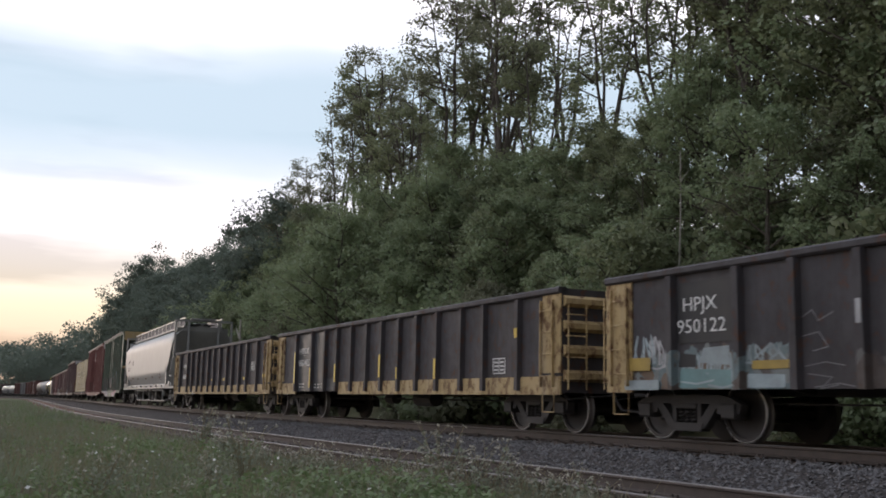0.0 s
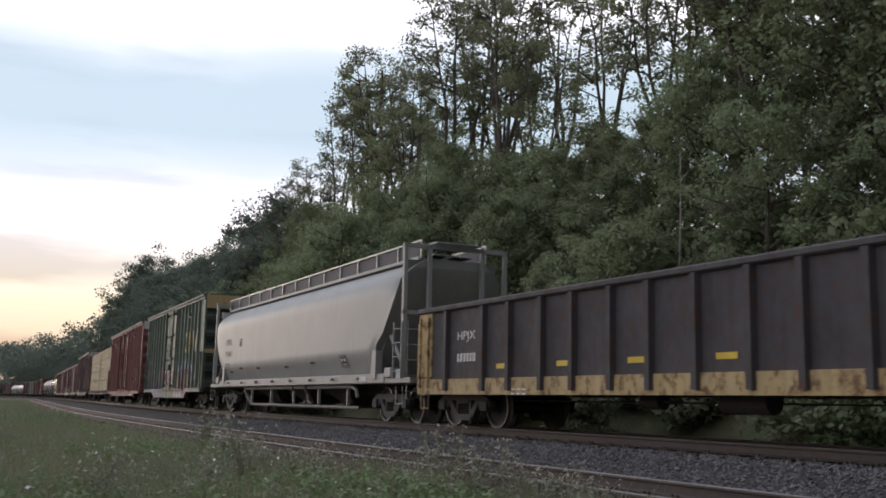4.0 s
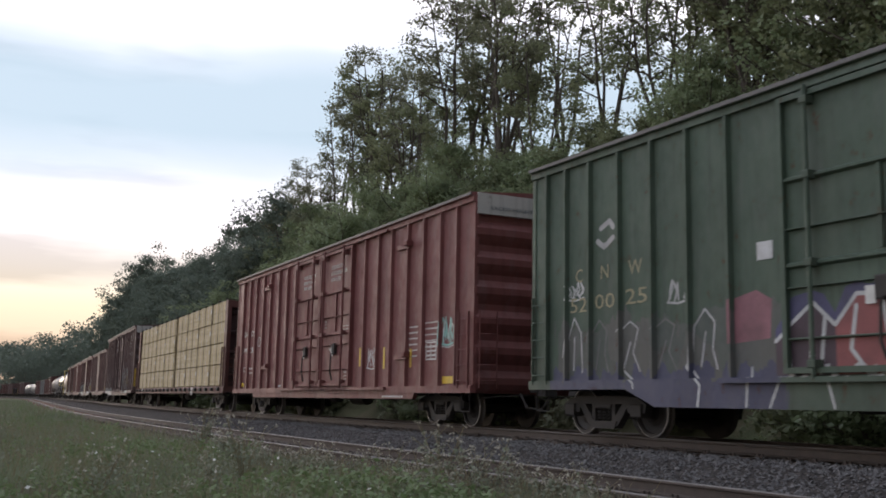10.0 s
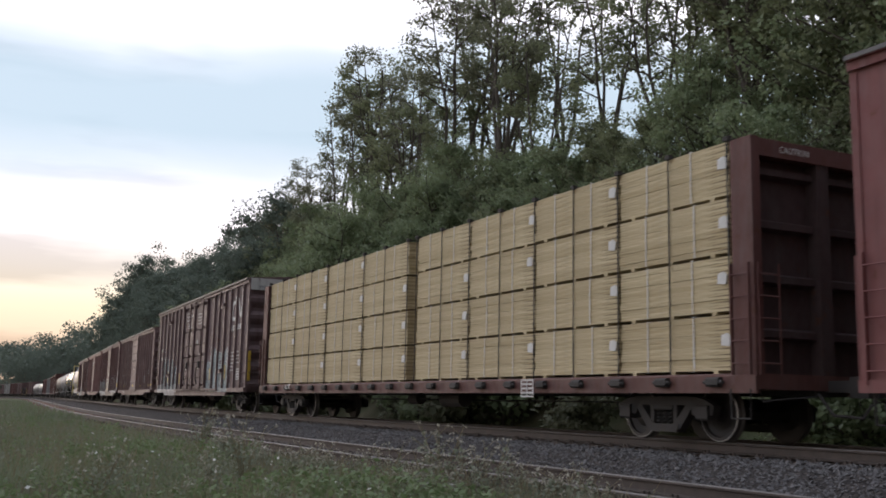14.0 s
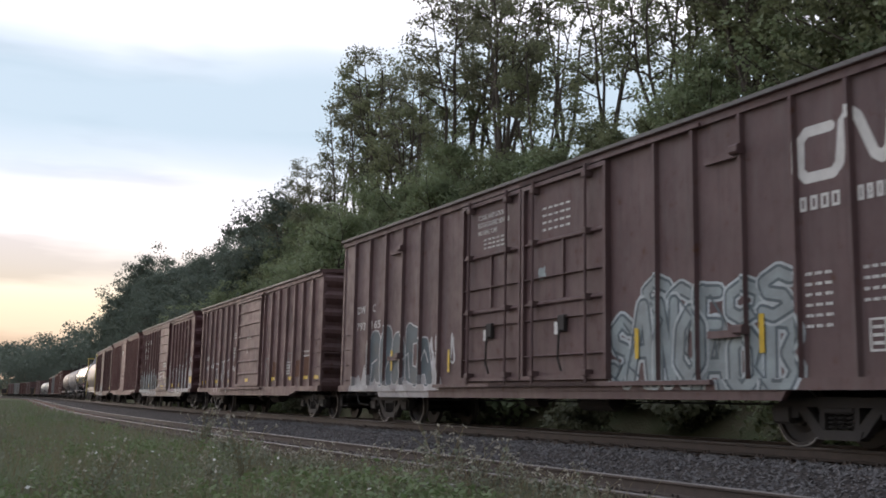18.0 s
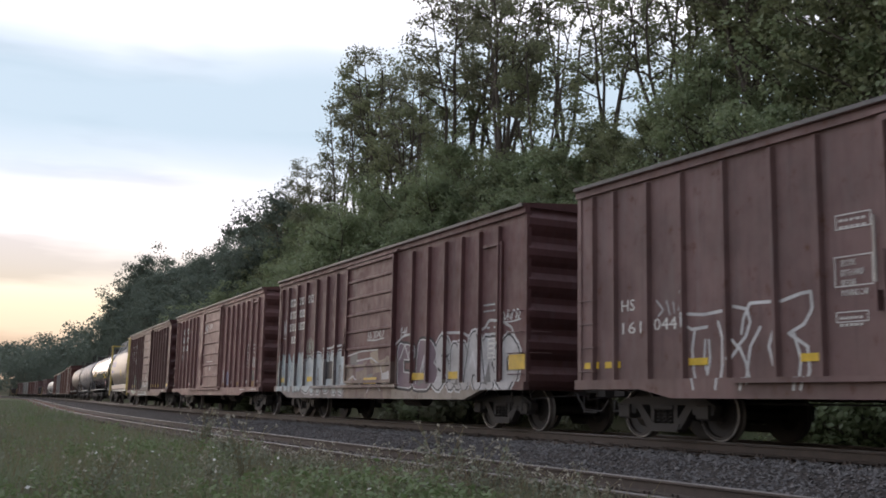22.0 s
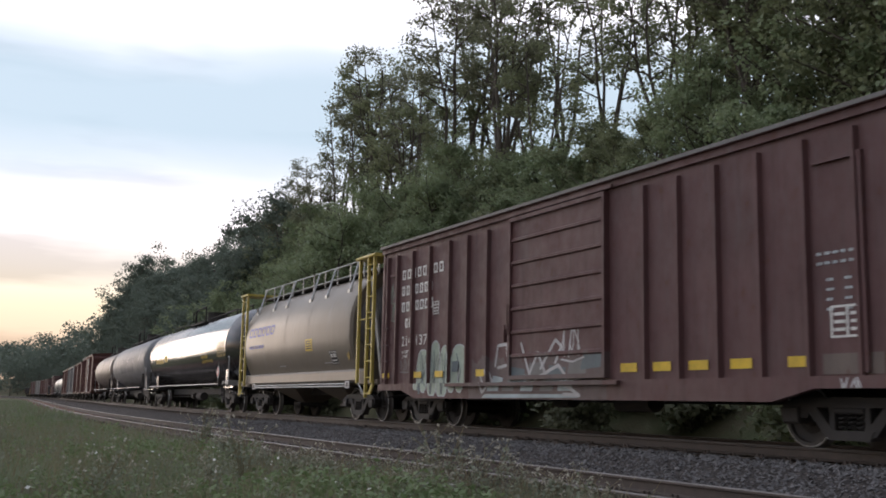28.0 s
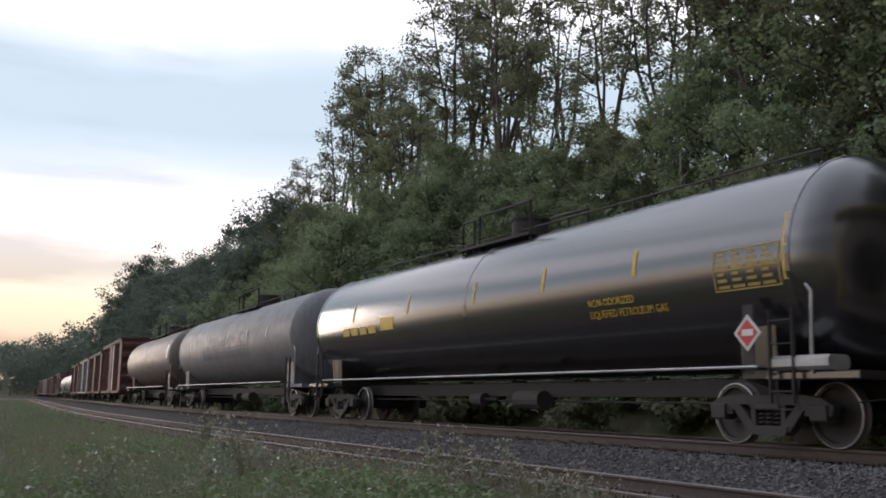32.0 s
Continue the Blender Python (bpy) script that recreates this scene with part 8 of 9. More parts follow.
bars(c7, 5.95, 2.48, 0.14, 0.06, M["white"], 1, rows=7, pitch=0.135)
bars(c7, 6.3, 2.48, 0.16, 0.06, M["white"], 1, rows=7, pitch=0.135)
bars(c7, 6.82, 2.45, 0.2, 0.06, M["white"], 1, rows=3, pitch=0.13)
bars(c7, 7.12, 2.45, 0.2, 0.06, M["white"], 1, rows=3, pitch=0.13)
for k in range(6):
    scrawl(c7, 5.6, 1.0 + 0.19 * k, 0.17, 0.17, M["spray_violet" if k % 2 else "spray_lilac"], 400 + k, "", 2, 0.016)
scrawl(c7, 2.78, 1.15, 0.6, 0.42, M["spray_lilac"], 410, "pale blue sprayed scrawl", 5, 0.03)
scrawl(c7, 2.78, 1.2, 0.6, 0.3, M["spray_violet"], 411, "", 4, 0.016)
scrawl(c7, 2.14, 1.25, 0.3, 0.4, M["spray_silver"], 412, "", 3, 0.016)
scrawl(c7, -1.3, 3.4, 0.6, 0.28, M["spray_silver"], 413, "", 5, 0.014)
bars(c7, -0.45, 3.62, 0.6, 0.05, M["white"], 3, -1.562, rows=3, pitch=0.08)
bars(c7, -0.6, 2.05, 1.1, 0.04, M["white"], 5, -1.562)
part("round_mark", Solid().turn_y([(0.06, 0), (0.085, 0), (0.085, -0.004), (0.06, -0.004)], 18), M["white"], c7, "", (-0.04, -1.565, 1.77))
for x in (3.5, 5.9, 7.45, -4.4):
    plate(c7, x, 1.1, 0.12, 0.1, M["white"], "reflector", -1.512)
    plate(c7, x - 0.16, 1.1, 0.14, 0.1, M["redmark"], "reflector", -1.512)
for x in (2.3, 4.5):
    plate(c7, x, 1.02, 0.5, 0.14, M["rust_ochre"], "faded_plate", -1.512)
for x, w in ((1.2, 0.6), (5.3, 0.8), (6.95, 0.8)):
    bars(c7, x, 0.86, w, 0.05, M["white"], 6, -1.59)
for z, w, rows in ((3.95, 0.8, 4), (3.3, 0.8, 3), (2.6, 0.5, 3)):
    q = bars(c7, 0, 0, w, 0.05, M["white"], 6, 0.0, rows=rows, pitch=0.09)
    q.matrix_basis = pose(8.06, -0.35, z, 0, 0, 90)
c8 = maroon(-118.59, "wine red boxcar with yellow marks and green spray paint", WINE, [-7.6, -7.04, -6.15, -5.23, -4.23, -3.38, -2.5, 2.69, 3.53, 4.39, 5.26, 6.11, 6.95], (-6.6, 6.2, 0.62), (-7.9, -3.0, 2.0, 2.85, 3.7, 4.6, 5.7, 7.3), ("214", "137"))
for x0, x1 in ((-5.95, -5.2), (-5.15, -4.75), (-4.65, -4.2), (-4.15, -3.45)):
    sprayed_word(c8, x0, x1 - 0.05, 0.7, 1.85, ["arch"], M["spray_mint"], M["spray_frost"], None, 0.16, 0.025, seed=int(80 + x0 * 3))
sprayed_lines(c8, [[(-5.7, 1.7), (-5.5, 1.2), (-5.7, 0.8)], [(-5.4, 1.6), (-5.3, 0.9)], [(-5.0, 1.7), (-4.95, 0.9)], [(-3.9, 1.6), (-3.7, 1.2), (-3.85, 0.8)], [(-4.4, 1.5), (-4.5, 0.9)]], M["spray_slate"], 0.018, 0.0065)
plate(c8, -4.1, 1.2, 0.3, 0.24, M["spray_slate"], "cover_plate", -1.515)
sprayed_lines(c8, [[(-2.9, 1.2), (-2.6, 0.75), (-2.3, 0.95), (-2.5, 1.2)], [(-2.2, 1.3), (-2.1, 1.7), (-1.75, 1.72), (-1.7, 1.3), (-2.1, 1.25)], [(-1.1, 1.7), (-0.8, 1.1), (-0.5, 1.5), (-0.2, 1.05)], [(-0.4, 1.2), (0.1, 1.72), (0.3, 1.6), (0.1, 1.3)], [(-0.6, 1.0), (0.2, 1.25), (0.5, 1.0)], [(0.3, 0.95), (0.9, 0.7), (0.4, 0.72)]], M["spray_silver"], 0.032, 0.0045)
sprayed_patch(c8, [(-2.5, 0.72), (0.6, 0.72), (0.9, 0.66), (-2.6, 0.64)], M["spray_ice"], 0.002)
for k, x in enumerate((-2.2, -1.6, -0.9, -0.2, 0.4)):
    sprayed_patch(c8, [(x - 0.2, 0.78), (x + 0.25, 0.78), (x + 0.3, 1.05 + 0.1 * (k % 2)), (x - 0.1, 1.1)], M["spray_ash" if k % 2 else "spray_ice"], 0.0018 + k * 0.0001)
scrawl(c8, 0.3, 1.4, 0.7, 0.5, M["spray_silver"], 73, "", 4)
for x in (-6.0, -4.9):
    plate(c8, x, 1.1, 0.4, 0.14, M["yellow"], "reflector", -1.53)
outlined(c8, -5.1, 2.55, 0.3, 0.3, M["white"], bar=0.02)
part("access_panel", Solid().box(-7.5, -7.1, -1.55, -1.5, 3.66, 3.72), WINE, c8)
scrawl(c8, -7.5, 3.05, 0.36, 0.4, M["spray_ghost"], 74, "", 4)
scrawl(c8, -7.45, 2.6, 0.34, 0.4, M["spray_ghost"], 75, "", 4)
plate(c8, 6.3, 0.98, 0.95, 0.27, TANK_BROWN, "faded_plate", -1.507, "rust-brown faded plate")
scrawl(c8, 6.6, 0.72, 0.4, 0.2, M["spray_silver"], 77, "", 4, 0.012)
plate(c8, 5.75, 0.84, 0.26, 0.1, M["slate_panel"], "cover_plate", -1.509)
for k, (x, z) in enumerate(((-1.3, 0.9), (-0.6, 0.95), (0.1, 0.9), (0.75, 0.95), (1.2, 1.15))):
    sprayed_patch(c8, [(x - 0.3, z), (x + 0.3, z + 0.04), (x + 0.34, z + 0.3 + 0.08 * (k % 2)), (x - 0.2, z + 0.36)], M["spray_ash" if k % 2 else "spray_slate"], 0.0026 + k * 0.0001)
scrawl(c8, -6.85, 1.28, 0.68, 0.26, M["spray_ash"], 76, "white scratched scrawl", 5, 0.014)
for x in (-5.6, -5.0, -4.45):
    sprayed_lines(c8, [[(x + q * 0.02, 0.72), (x - 0.02 + q * 0.05, 1.1), (x + q * 0.12, 1.45 + 0.06 * (q % 2)), (x + 0.02 + q * 0.17, 1.62)] for q in (-1, 0, 1, 2)], M["spray_slate"], 0.011, 0.0072)


# --- tan covered hopper with yellow ladders
def tan_hopper():
    car = new_car(-134.0, "covered_hopper", "dusty tan metallic covered hopper with yellow end ladders")
    width = lambda z: 1.5 * math.sqrt(max(0.02, 1 - (abs(z - 2.55) / 1.74) ** 2.3)) if z > 2.55 else 1.5 - 0.42 * max(0, (2.3 - z) / 1.1) ** 1.7
    st = [(-6.0, 1.15, 0.93), (-5.94, 1.15, 0.985), (-5.75, 1.15, 1.0), (0, 1.15, 1), (4.85, 1.15, 1), (5.0, 1.15, 0.985), (5.06, 1.15, 0.93)]
    part("hopper_body", hopper_body(st, width, 4.22), TAN, car, "smooth tan metal barrel of the hopper", smooth=True)
    for x in (-3.4, -1.0, 1.4, 3.6):
        q = Solid().loft([[(x + dx, -width(z) * 1.004, z) for z in [1.2 + 2.75 * k / 20 for k in range(21)]] for dx in (-0.03, 0.03)], False, False)
        part("weld_band", q, TAN, car)
    part("side_sill", Solid().soft_box(-6.3, 6.0, -1.40, -1.15, 1.04, 1.40, 0.06).soft_box(-6.3, 6.0, 1.15, 1.40, 1.04, 1.40, 0.06), TAN, car)
    part("side_pipe", Solid().tube([(-4.6, -1.38, 1.0), (4.7, -1.38, 1.0)], 0.025, 6).tube([(-4.6, -1.38, 0.93), (4.7, -1.38, 0.93)], 0.025, 6), M["steel"], car)
    part("walkway", Solid().box(-5.9, 5.5, -0.75, 0.75, 4.22, 4.25), M["under"], car)
    for sg in (-1, 1):
        y = sg * 0.8
        part("handrail", Solid().tube([(-5.9, y, 4.62), (5.5, y, 4.62)], 0.022, 6).tube([(-5.9, y, 4.26), (5.5, y, 4.26)], 0.022, 6), M["steel"], car)
        for k in range(11):
            x = -5.8 + 11.2 * k / 10
            part("rail_post", shared("tan_post", lambda: Solid().box(-0.022, 0.022, -0.018, 0.018, 4.1, 4.62).mesh("rail_post", [M["steel"]])), None, car, "", (x, y, 0))
        for x in (-5.24, -3.28, -1.76, 0.77, 2.26, 4.22):
            part("walkway_strut", shared(("tan_strut", sg), lambda: Solid().tube([(0, sg * 1.2, 3.68), (-0.42, sg * 0.8, 4.6)], 0.035, 6).box(-0.1, 0.1, sg * 1.2 - 0.04, sg * 1.2 + 0.04, 3.62, 3.72).mesh("walkway_strut", [M["steel"]])), None, car, "", (x, 0, 0))
    for sg in (-1, 1):
        posts = (5.68, 6.31, 6.72) if sg > 0 else (-5.85, -6.45)
        for x in posts:
            for y in (-1.47, 1.47):
                part("ladder_post", Solid().box(x - 0.036, x + 0.036, y - 0.04, y + 0.04, 0.62 if x == posts[1] else 1.0, 4.40), YELLOW, car)
        xa, xb = posts[-2:]
        for k in range(9):
            z = 0.72 + 0.43 * k
            part("rung", Solid().tube([(xa, -1.49, z), (xb, -1.49, z)], 0.018, 5), YELLOW, car)
        part("cage_rail", Solid().tube([(posts[0], -1.47, 2.72), (posts[-1], -1.47, 2.72)], 0.022, 6), YELLOW, car)
        part("platform_top", Solid().soft_box(*sorted((posts[0] - sg * 0.2, posts[-1] + sg * 0.12)), -1.55, 1.55, 4.36, 4.45, 0.03), YELLOW, car, "yellow platform over the end")
        part("end_brace", Solid().tube([(posts[0] + sg * 0.03, -1.45, 1.02), (posts[1] - sg * 0.08, -1.45, 0.62), (posts[1] + sg * 0.06, -1.45, 0.62)], 0.02, 6), M["steel"], car, "bent steel step")
        part("gusset", Solid().prism_y([(posts[-1] - sg * 0.26, 0.72), (posts[-1] + sg * 0.06, 1.1), (posts[-1] + sg * 0.06, 0.92), (posts[-1] - sg * 0.1, 0.72)], -1.47, -1.42), YELLOW, car)
        part("end_platform", Solid().soft_box(*sorted((sg * 5.4, sg * 6.95)), -1.4, 1.4, 0.98, 1.1, 0.02), TAN, car)
        part("end_cone", Solid().loft([[(sg * (5.0 if sg > 0 else 5.5), 1.3 * math.cos(a), 2.7 + 1.25 * math.sin(a)) for a in [k * math.pi / 8 for k in range(16)]], [(sg * 6.0, 0.9 * math.cos(a), 2.5 + 0.9 * math.sin(a)) for a in [k * math.pi / 8 for k in range(16)]]]), M["under"], car)
        for y in (-1, 1):
            part("end_strut", Solid().tube([(sg * 6.1, 0.9 * y, 1.1), (sg * 5.7, 1.1 * y, 3.9)], 0.07, 6), M["steel"], car)
        plate(car, sg * 4.75 - 0.17, 0.88, 0.34, 0.2, M["spray_silver"], "jacking_plate", -1.40, "pale plate with a dark square socket")
        plate(car, sg * 4.75 - 0.07, 0.92, 0.13, 0.12, M["black"], "jacking_socket", -1.405)
    for x in (-2.4, 2.2):
        s = Solid().loft([[(x - 1.5, -1.2, 1.05), (x + 1.5, -1.2, 1.05), (x + 1.5, 1.2, 1.05), (x - 1.5, 1.2, 1.05)], [(x - 0.3, -0.3, 0.45), (x + 0.3, -0.3, 0.45), (x + 0.3, 0.3, 0.45), (x - 0.3, 0.3, 0.45)]])
        part("discharge_hopper", s, TAN, car)
        part("outlet_gate", Solid().soft_box(x - 0.35, x + 0.35, -0.5, 0.5, 0.34, 0.46, 0.03), M["frame"], car)
    running_gear(car, 6.9, 4.9, 0.457, 1.93, tank=False)
    # company name as plain block shapes
    for k in range(6):
        x0 = -5.3 + 0.53 * k
        for p, q, r, t in ((x0, x0 + 0.1, 2.74, 3.08), (x0 + 0.1, x0 + 0.43, 3.0, 3.08), (x0 + 0.34, x0 + 0.43, 2.82 if k % 2 else 2.74, 3.0), (x0 + 0.1, x0 + 0.34, 2.74, 2.82)):
            patch(car, p, q, r, t, width, M["blue"], "name_shape", "plain blue stroke of the company mark")
    bars(car, -5.2, 2.32, 1.9, 0.12, M["blue"], 8, -1.506, strokes=0)
    patch(car, 1.22, 1.86, 2.03, 2.40, width, M["yellow"], "notice", "yellow notice")
    for k in range(4):
        patch(car, 1.29, 1.77, 2.09 + 0.075 * k, 2.12 + 0.075 * k, width, M["black"], "notice_line", "", 0.01)
    patch(car, 3.27, 3.86, 1.58, 1.96, width, M["black"], "stencil_ground")
    for p, q, r, t in ((3.3, 3.83, 1.92, 1.94), (3.3, 3.83, 1.60, 1.62), (3.3, 3.32, 1.62, 1.92), (3.81, 3.83, 1.62, 1.92), (3.37, 3.52, 1.78, 1.88), (3.58, 3.75, 1.78, 1.88), (3.37, 3.75, 1.67, 1.71)):
        patch(car, p, q, r, t, width, M["white"], "stencil_mark", "", 0.01)
    q = part("hazard_notice", Solid().prism_y([(-0.12, 0.02), (-0.02, -0.13), (0.1, -0.05), (0.06, 0.13)], -0.003, 0.003), M["dull_gold"], car, "worn yellow notice")
    q.matrix_basis = pose(4.8, -width(1.78) - 0.02, 1.78, 14, 0, 0)
    for x in (-1.9, 2.6):
        patch(car, x, x + 0.7, 1.62, 1.65, width, M["spray_silver"], "scratch")
    return car


tan_hopper()


# --- tank cars
def tank_car(u, label, paint, half, R, zc, x_tr, dome=True, rail=True, head=0.75, body_label="", dx=0.0):
    car = new_car(u, "tank_car", label)
    n = 40
    rings = []
    prof = [(-half - head * math.cos(a), R * math.sin(a)) for a in [0.02, 0.25, 0.5, 0.75, 1.0, 1.25, 1.45]] + [(-half, R), (0, R), (half, R)] + [(half + head * math.cos(a), R * math.sin(a)) for a in [1.45, 1.25, 1.0, 0.75, 0.5, 0.25, 0.02]]
    for x, r in prof:
        rings.append([(x, r * math.cos(2 * math.pi * k / n), zc + r * math.sin(2 * math.pi * k / n)) for k in range(n)])
    part("tank", Solid().loft(rings), paint, car, body_label, smooth=True)
    for x in (-half, 0.0, half):
        q = Solid().loft([[(x + dx, (R + e) * math.cos(2 * math.pi * k / n), zc + (R + e) * math.sin(2 * math.pi * k / n)) for k in range(n)] for dx, e in ((-0.05, 0.001), (-0.035, 0.01), (0.035, 0.01), (0.05, 0.001))], True, False)
        part("tank_seam", q, paint, car)
    if rail:
        for sg in (-1, 1):
            part("handrail", Solid().tube([(-half + 0.9, sg * (R + 0.10), 1.10), (half - 0.5, sg * (R + 0.10), 1.10)], 0.022, 6), M["steel"], car, "thin pale handrail along the tank")
            for k in range(7):
                x = -half + 1.2 + (2 * half - 2.0) * k / 6
                part("rail_bracket", Solid().box(x - 0.02, x + 0.02, *sorted((sg * (R - 0.35), sg * (R + 0.1))), 1.07, 1.11), M["under"], car)
        part("top_rail", Solid().tube([(-half + 0.6, -0.35, zc + R + 0.16), (half - 0.4, -0.35, zc + R + 0.16)], 0.022, 6), M["under"], car)
        for k in range(9):
            x = -half + 0.8 + (2 * half - 1.4) * k / 8
            part("top_rail_post", Solid().box(x - 0.015, x + 0.015, -0.37, -0.33, zc + R - 0.06, zc + R + 0.16), M["under"], car)
    if dome:
        part("dome", Solid().tube([(0.9 + dx, 0, zc + R - 0.1), (0.9 + dx, 0, zc + R + 0.38), (0.9 + dx, 0, zc + R + 0.42)], 0.42, 20), M["under"], car, "round valve housing")
        part("dome_lid", Solid().tube([(0.9 + dx, 0, zc + R + 0.42), (0.9 + dx, 0, zc + R + 0.48)], 0.45, 20), M["under"], car)
        for x0, x1, hgt in ((-0.9 + dx, -0.35 + dx, 0.55), (-0.1 + dx, 2.1 + dx, 0.62)):
            for y in (-0.75, 0.75):
                s = Solid().tube([(x0, y, zc + R - 0.3), (x0, y, zc + R + hgt), (x1, y, zc + R + hgt), (x1, y, zc + R - 0.3)], 0.034, 6)
                part("dome_railing", s, M["under"], car, "dark railing beside the valves")
        part("dome_platform", Solid().box(-1.0 + dx, 2.2 + dx, -0.85, -0.45, zc + R - 0.12, zc + R - 0.06).box(-1.0 + dx, 2.2 + dx, 0.45, 0.85, zc + R - 0.12, zc + R - 0.06), M["under"], car)
    for sg in (-1, 1):
        part("saddle", Solid().prism_x([(-1.2, 0.95), (1.2, 0.95), (1.25, zc - R * 0.55), (-1.25, zc - R * 0.55)], sg * x_tr - 0.35, sg * x_tr + 0.35), paint, car)
        part("end_sill", Solid().soft_box(*sorted((sg * (half - 0.6), sg * (half + head + 0.25))), -1.40, 1.40, 0.92, 1.04, 0.02), paint, car)
        ladder(car, sg * (half - 0.2), 0.6, 1.9, 4, M["under"], -1.52, 0.42)
        part("grab_rail", Solid().tube([(sg * (half + 0.25), -1.42, 1.0), (sg * (half + 0.28), -1.42, 2.1), (sg * (half + 0.16), -1.42, 2.25)], 0.022, 6), M["steel"], car)
        stirrup(car, sg * (half - 0.1), 0.92, M["under"], 0.4)
    running_gear(car, half + head + 0.1, x_tr, 0.457, 1.93, sill=(0.70, 0.98))
    return car


def on_tank(car, x0, x1, a0, a1, R, zc, mat, name="marking", label=""):
    """A painted patch wrapped on the near side of a tank, between two heights above its axis."""
    t0, t1 = math.asin(a0 / R), math.asin(a1 / R)
    s = Solid()
    k = 6
    rows = [[(x, -(R + 0.006) * math.cos(t0 + (t1 - t0) * j / k), zc + (R + 0.006) * math.sin(t0 + (t1 - t0) * j / k)) for j in range(k + 1)] for x in (x0, x1)]
    s.loft(rows, False, False)
    return part(name, s, mat, car, label)


def words_on_tank(car, body, x, z, h, R, zc, mat, width=None):
    me = text_mesh(body, h, width)
    for v in me.vertices:
        a = (z - zc + v.co.y) / R
        v.co = Vector((v.co.x, -math.sqrt(max(0, 1 - a * a)) * (R + 0.006) - v.co.z, z + v.co.y))
    me.materials.clear()
    me.materials.append(mat)
    part("lettering", me, None, car, "", (x, 0, 0))


t1 = tank_car(-151.9, "glossy black tank car with yellow markings and pale handrail", TANK_BLACK, 9.3, 1.56, 2.64, 8.4, body_label="glossy black steel tank", dx=-0.7)
words_on_tank(t1, "NON-ODORIZED\nLIQUEFIED PETROLEUM GAS", 4.6, 2.24, 0.13, 1.56, 2.64, M["yellow"], 2.1)
for k, (x, z) in enumerate(((-7.2, 2.3), (-6.6, 2.3), (-6.0, 2.3), (-5.4, 2.3))):
    on_tank(t1, x, x + 0.45, z - 2.64, z - 2.64 + 0.2, 1.56, 2.64, M["gold"])
on_tank(t1, -4.6, -3.8, -0.3, 0.02, 1.56, 2.64, M["yellow"], label="small yellow notice")
for x in (-6.5, -3.0, 0.35, 3.1, 5.9):
    on_tank(t1, x, x + 0.09, 0.02, 0.48, 1.56, 2.64, M["gold"], "reflector")
for q in (7.85, 9.14):
    on_tank(t1, q, q + 0.03, -0.42, 0.2, 1.56, 2.64, M["dull_gold"], "data_frame")
for q in (-0.42, -0.12, 0.17):
    on_tank(t1, 7.88, 9.14, q, q + 0.025, 1.56, 2.64, M["dull_gold"], "data_frame")
for k in range(4):
    for j in range(6):
        on_tank(t1, 7.93 + 0.3 * k, 8.17 + 0.3 * k - 0.05 * (j % 3), -0.38 + 0.095 * j, -0.335 + 0.095 * j, 1.56, 2.64, M["dull_gold"], "stencil_row")
on_tank(t1, 9.22, 9.30, -0.35, 0.6, 1.56, 2.64, M["gold"], "reflector")
pl = part("placard_holder", Solid().box(8.5, 8.7, -1.62, -1.60, 1.0, 1.98), M["under"], t1)
part("placard", Solid().prism_y([(8.6, 1.32), (8.86, 1.58), (8.6, 1.84), (8.34, 1.58)], -1.632, -1.622), M["white"], pl, "white diamond placard")
part("placard_number", Solid().box(8.5, 8.72, -1.642, -1.638, 1.54, 1.63), M["white"], pl)
part("placard_mark", Solid().prism_y([(8.6, 1.38), (8.8, 1.58), (8.6, 1.78), (8.4, 1.58)], -1.638, -1.632), M["redmark"], pl)
part("end_box", Solid().soft_box(8.9, 9.9, -1.5, -1.1, 1.05, 1.25, 0.05), M["steel"], t1)
t2 = tank_car(-173.0, "worn blue-grey tank car", TANK_GREY, 9.1, 1.54, 2.68, 8.3)
for x in (-6.5, -3.0, 0.4, 3.4, 6.2):
    on_tank(t2, x, x + 0.09, 0.0, 0.4, 1.545, 2.68, M["white"], "reflector")
on_tank(t2, -3.9, 3.8, -0.55, 0.35, 1.54, 2.68, TANK_PATCH, "patch", "faded repainted panel")
t3 = tank_car(-193.6, "dull brown tank car", TANK_BROWN, 8.4, 1.52, 2.66, 7.0)
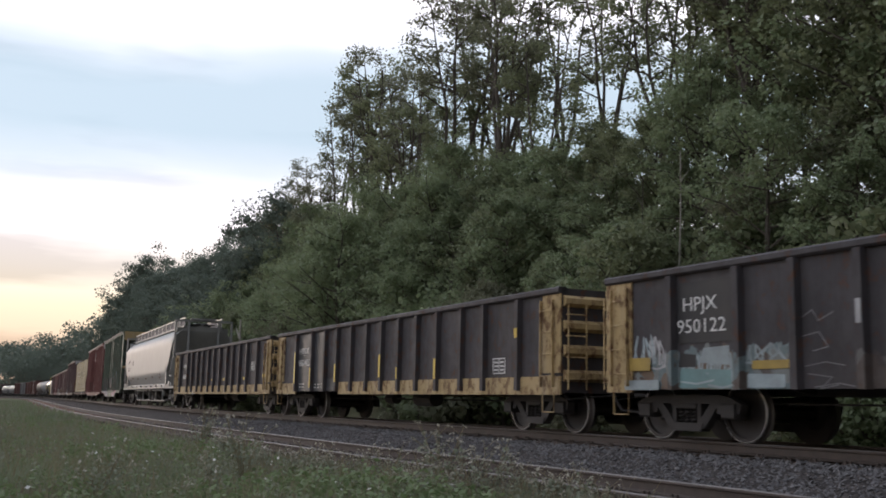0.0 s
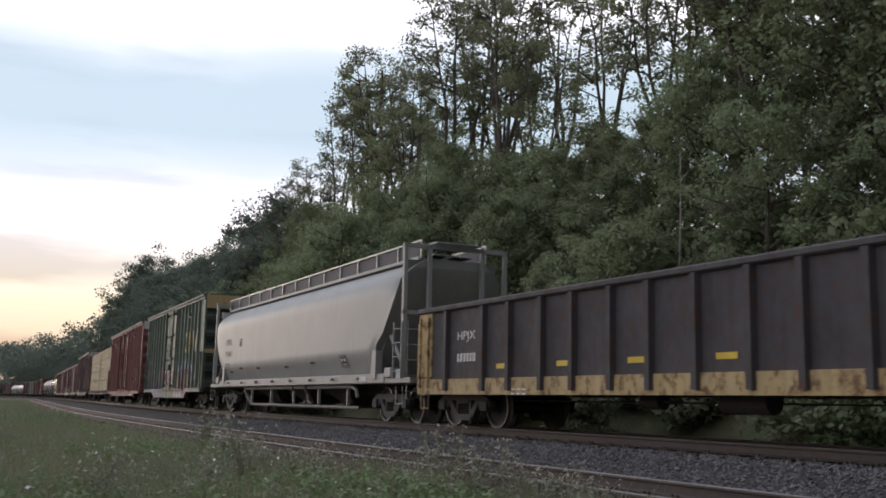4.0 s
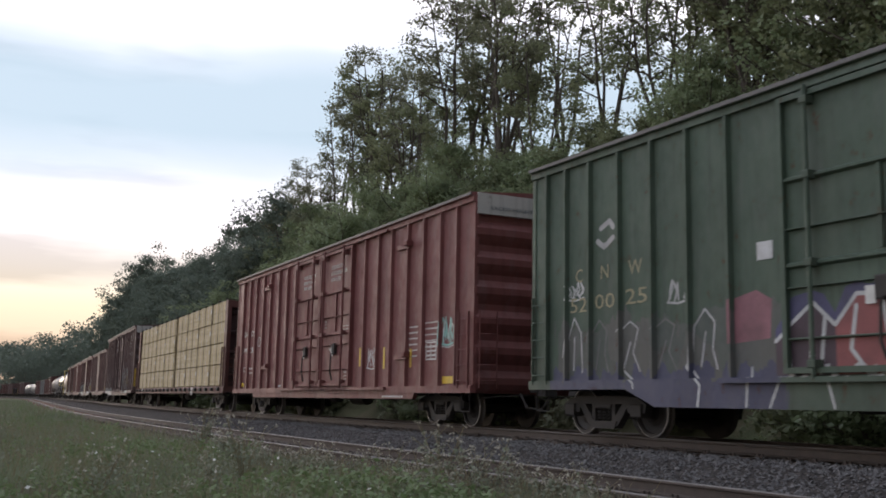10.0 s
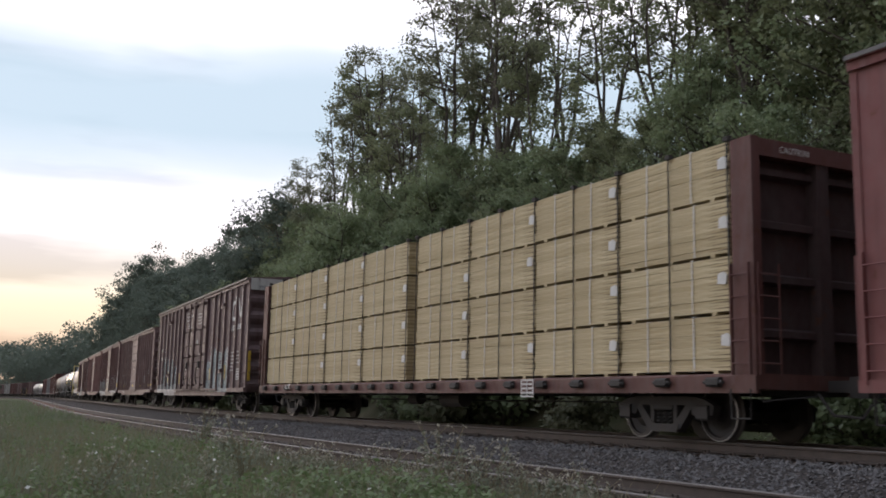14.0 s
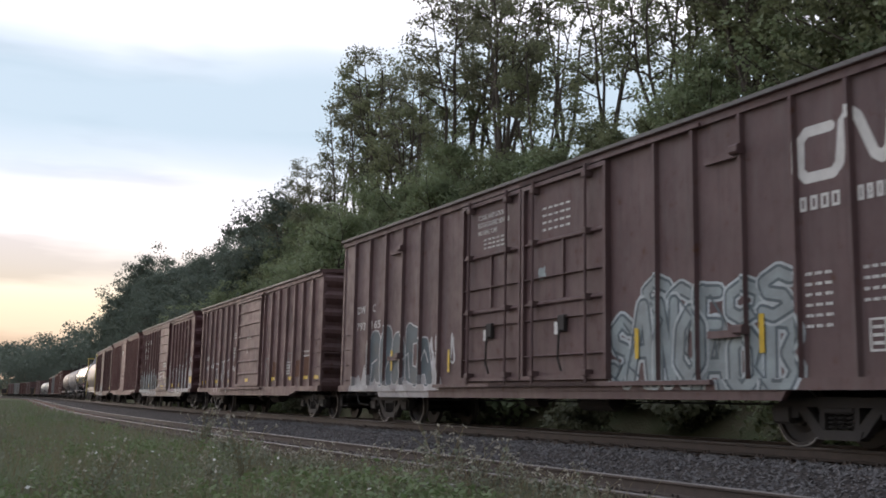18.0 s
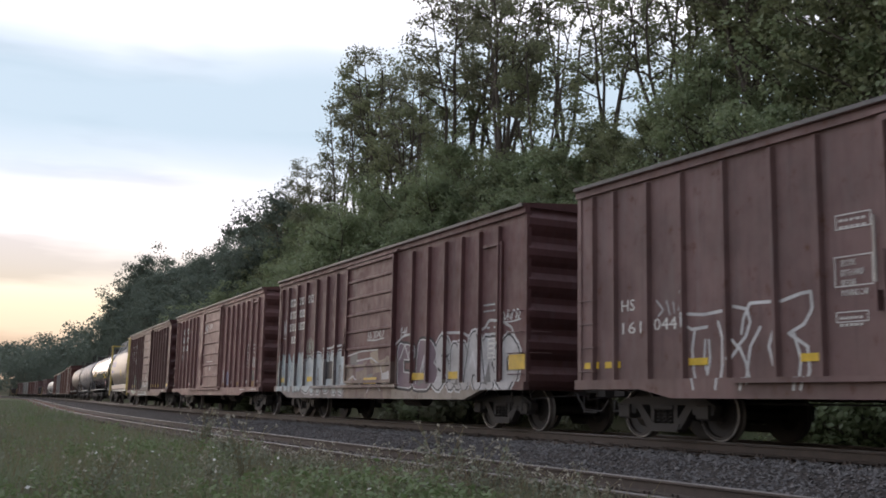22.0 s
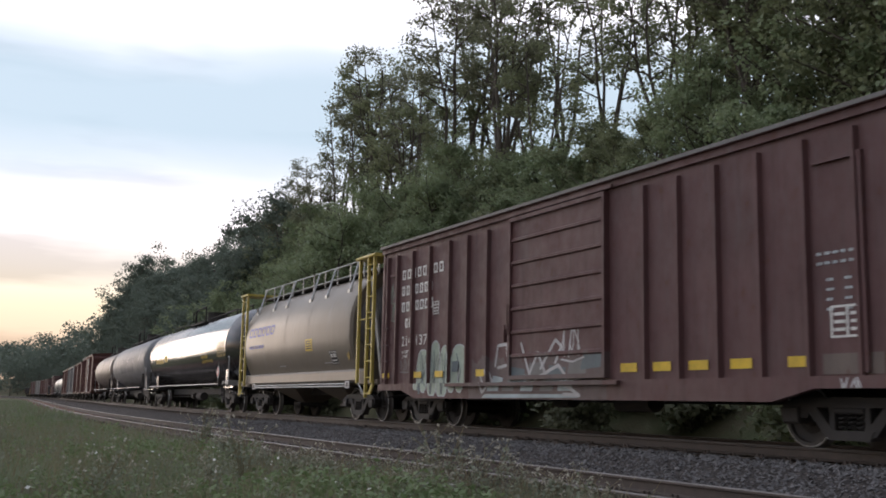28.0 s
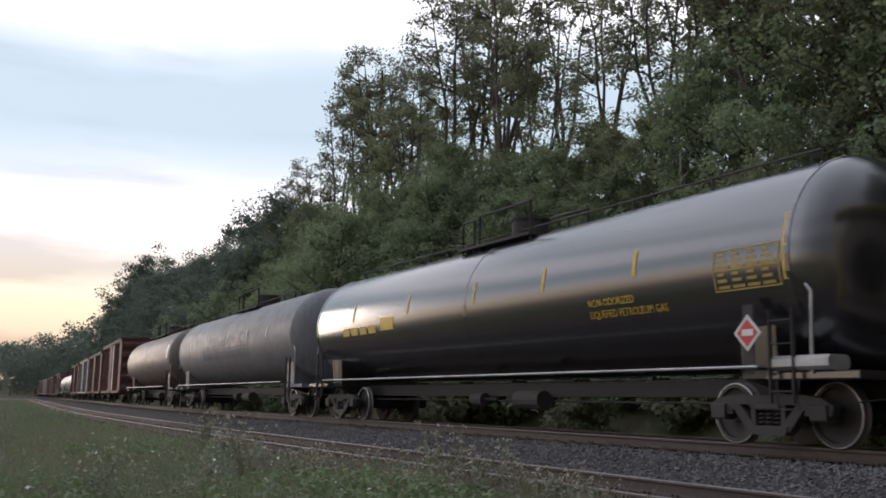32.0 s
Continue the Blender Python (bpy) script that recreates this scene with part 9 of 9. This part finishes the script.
on_tank(t3, 7.4, 8.0, -0.1, 0.6, 1.52, 2.66, M["white"], "notice")


# --- the rest of the train, far down the line
def far_boxcar(u, label, paint, roof=4.5, L=16.0):
    return boxcar(u, label, paint, L, roof, 0.8, [-L / 2 + 0.7 + 1.1 * k for k in range(int((L - 1) / 1.1)) if abs(-L / 2 + 0.7 + 1.1 * k) > 1.9], [(-1.6, 1.6)], L / 2 - 2.1, 5, None, None, None, door_style="slide", detail=False)


far_boxcar(-214.6, "red-brown boxcar with a pale door post", BEAM_RED, 4.6)
part("white_post", Solid().box(1.9, 2.5, -1.58, -1.5, 0.9, 4.4), M["white"], CARS[-1][0], "pale painted strip")
bars(CARS[-1][0], -7.5, 3.9, 9.0, 0.25, M["white"], 8)
u = -233.0
for k, kind in enumerate(["box_dark", "box_grey", "box_dark", "tank_pale", "tank_pale", "box_brown", "gon", "box_brown", "box_dark", "box_pale", "box_brown", "gon"]):
    if kind == "tank_pale":
        tank_car(u, "pale tank car far back in the train", PALE, 8.6, 1.42, 2.4, 7.0)
        u -= 20.6
    elif kind == "gon":
        gondola(u, 17.0, "dark gondola far back in the train", [-7.4 + 1.14 * j for j in range(14)], GONDOLA, [])
        u -= 19.0
    else:
        far_boxcar(u, {"box_dark": "dark brown boxcar far back in the train", "box_grey": "dark green boxcar far back in the train", "box_brown": "red-brown boxcar far back in the train", "box_pale": "pale grey boxcar far back in the train"}[kind],
                   {"box_dark": BEAM_RED, "box_grey": TANK_GREY, "box_brown": DUSKY, "box_pale": HOPPER}[kind], 4.4)
        u -= 18.2


# ------------------------------------------------------------ what moves
def motions():
    for car, u in CARS:
        rows = []
        for k in range(65):
            t = k * 0.5
            x, y, h = line(u + rolled(t))
            rows.append((t, pose(x, y, 0, 0, 0, math.degrees(h))))
        walk(car, rows)
    near = {c for c, u in CARS if u > -206}
    for w, car, at, r in WHEELS:
        if car not in near:
            continue
        rows = []
        for k in range(481):
            t = k / 15
            rows.append((t, pose(*at, 0, math.degrees(rolled(t) / r), 0)))
        walk(w, rows)


motions()
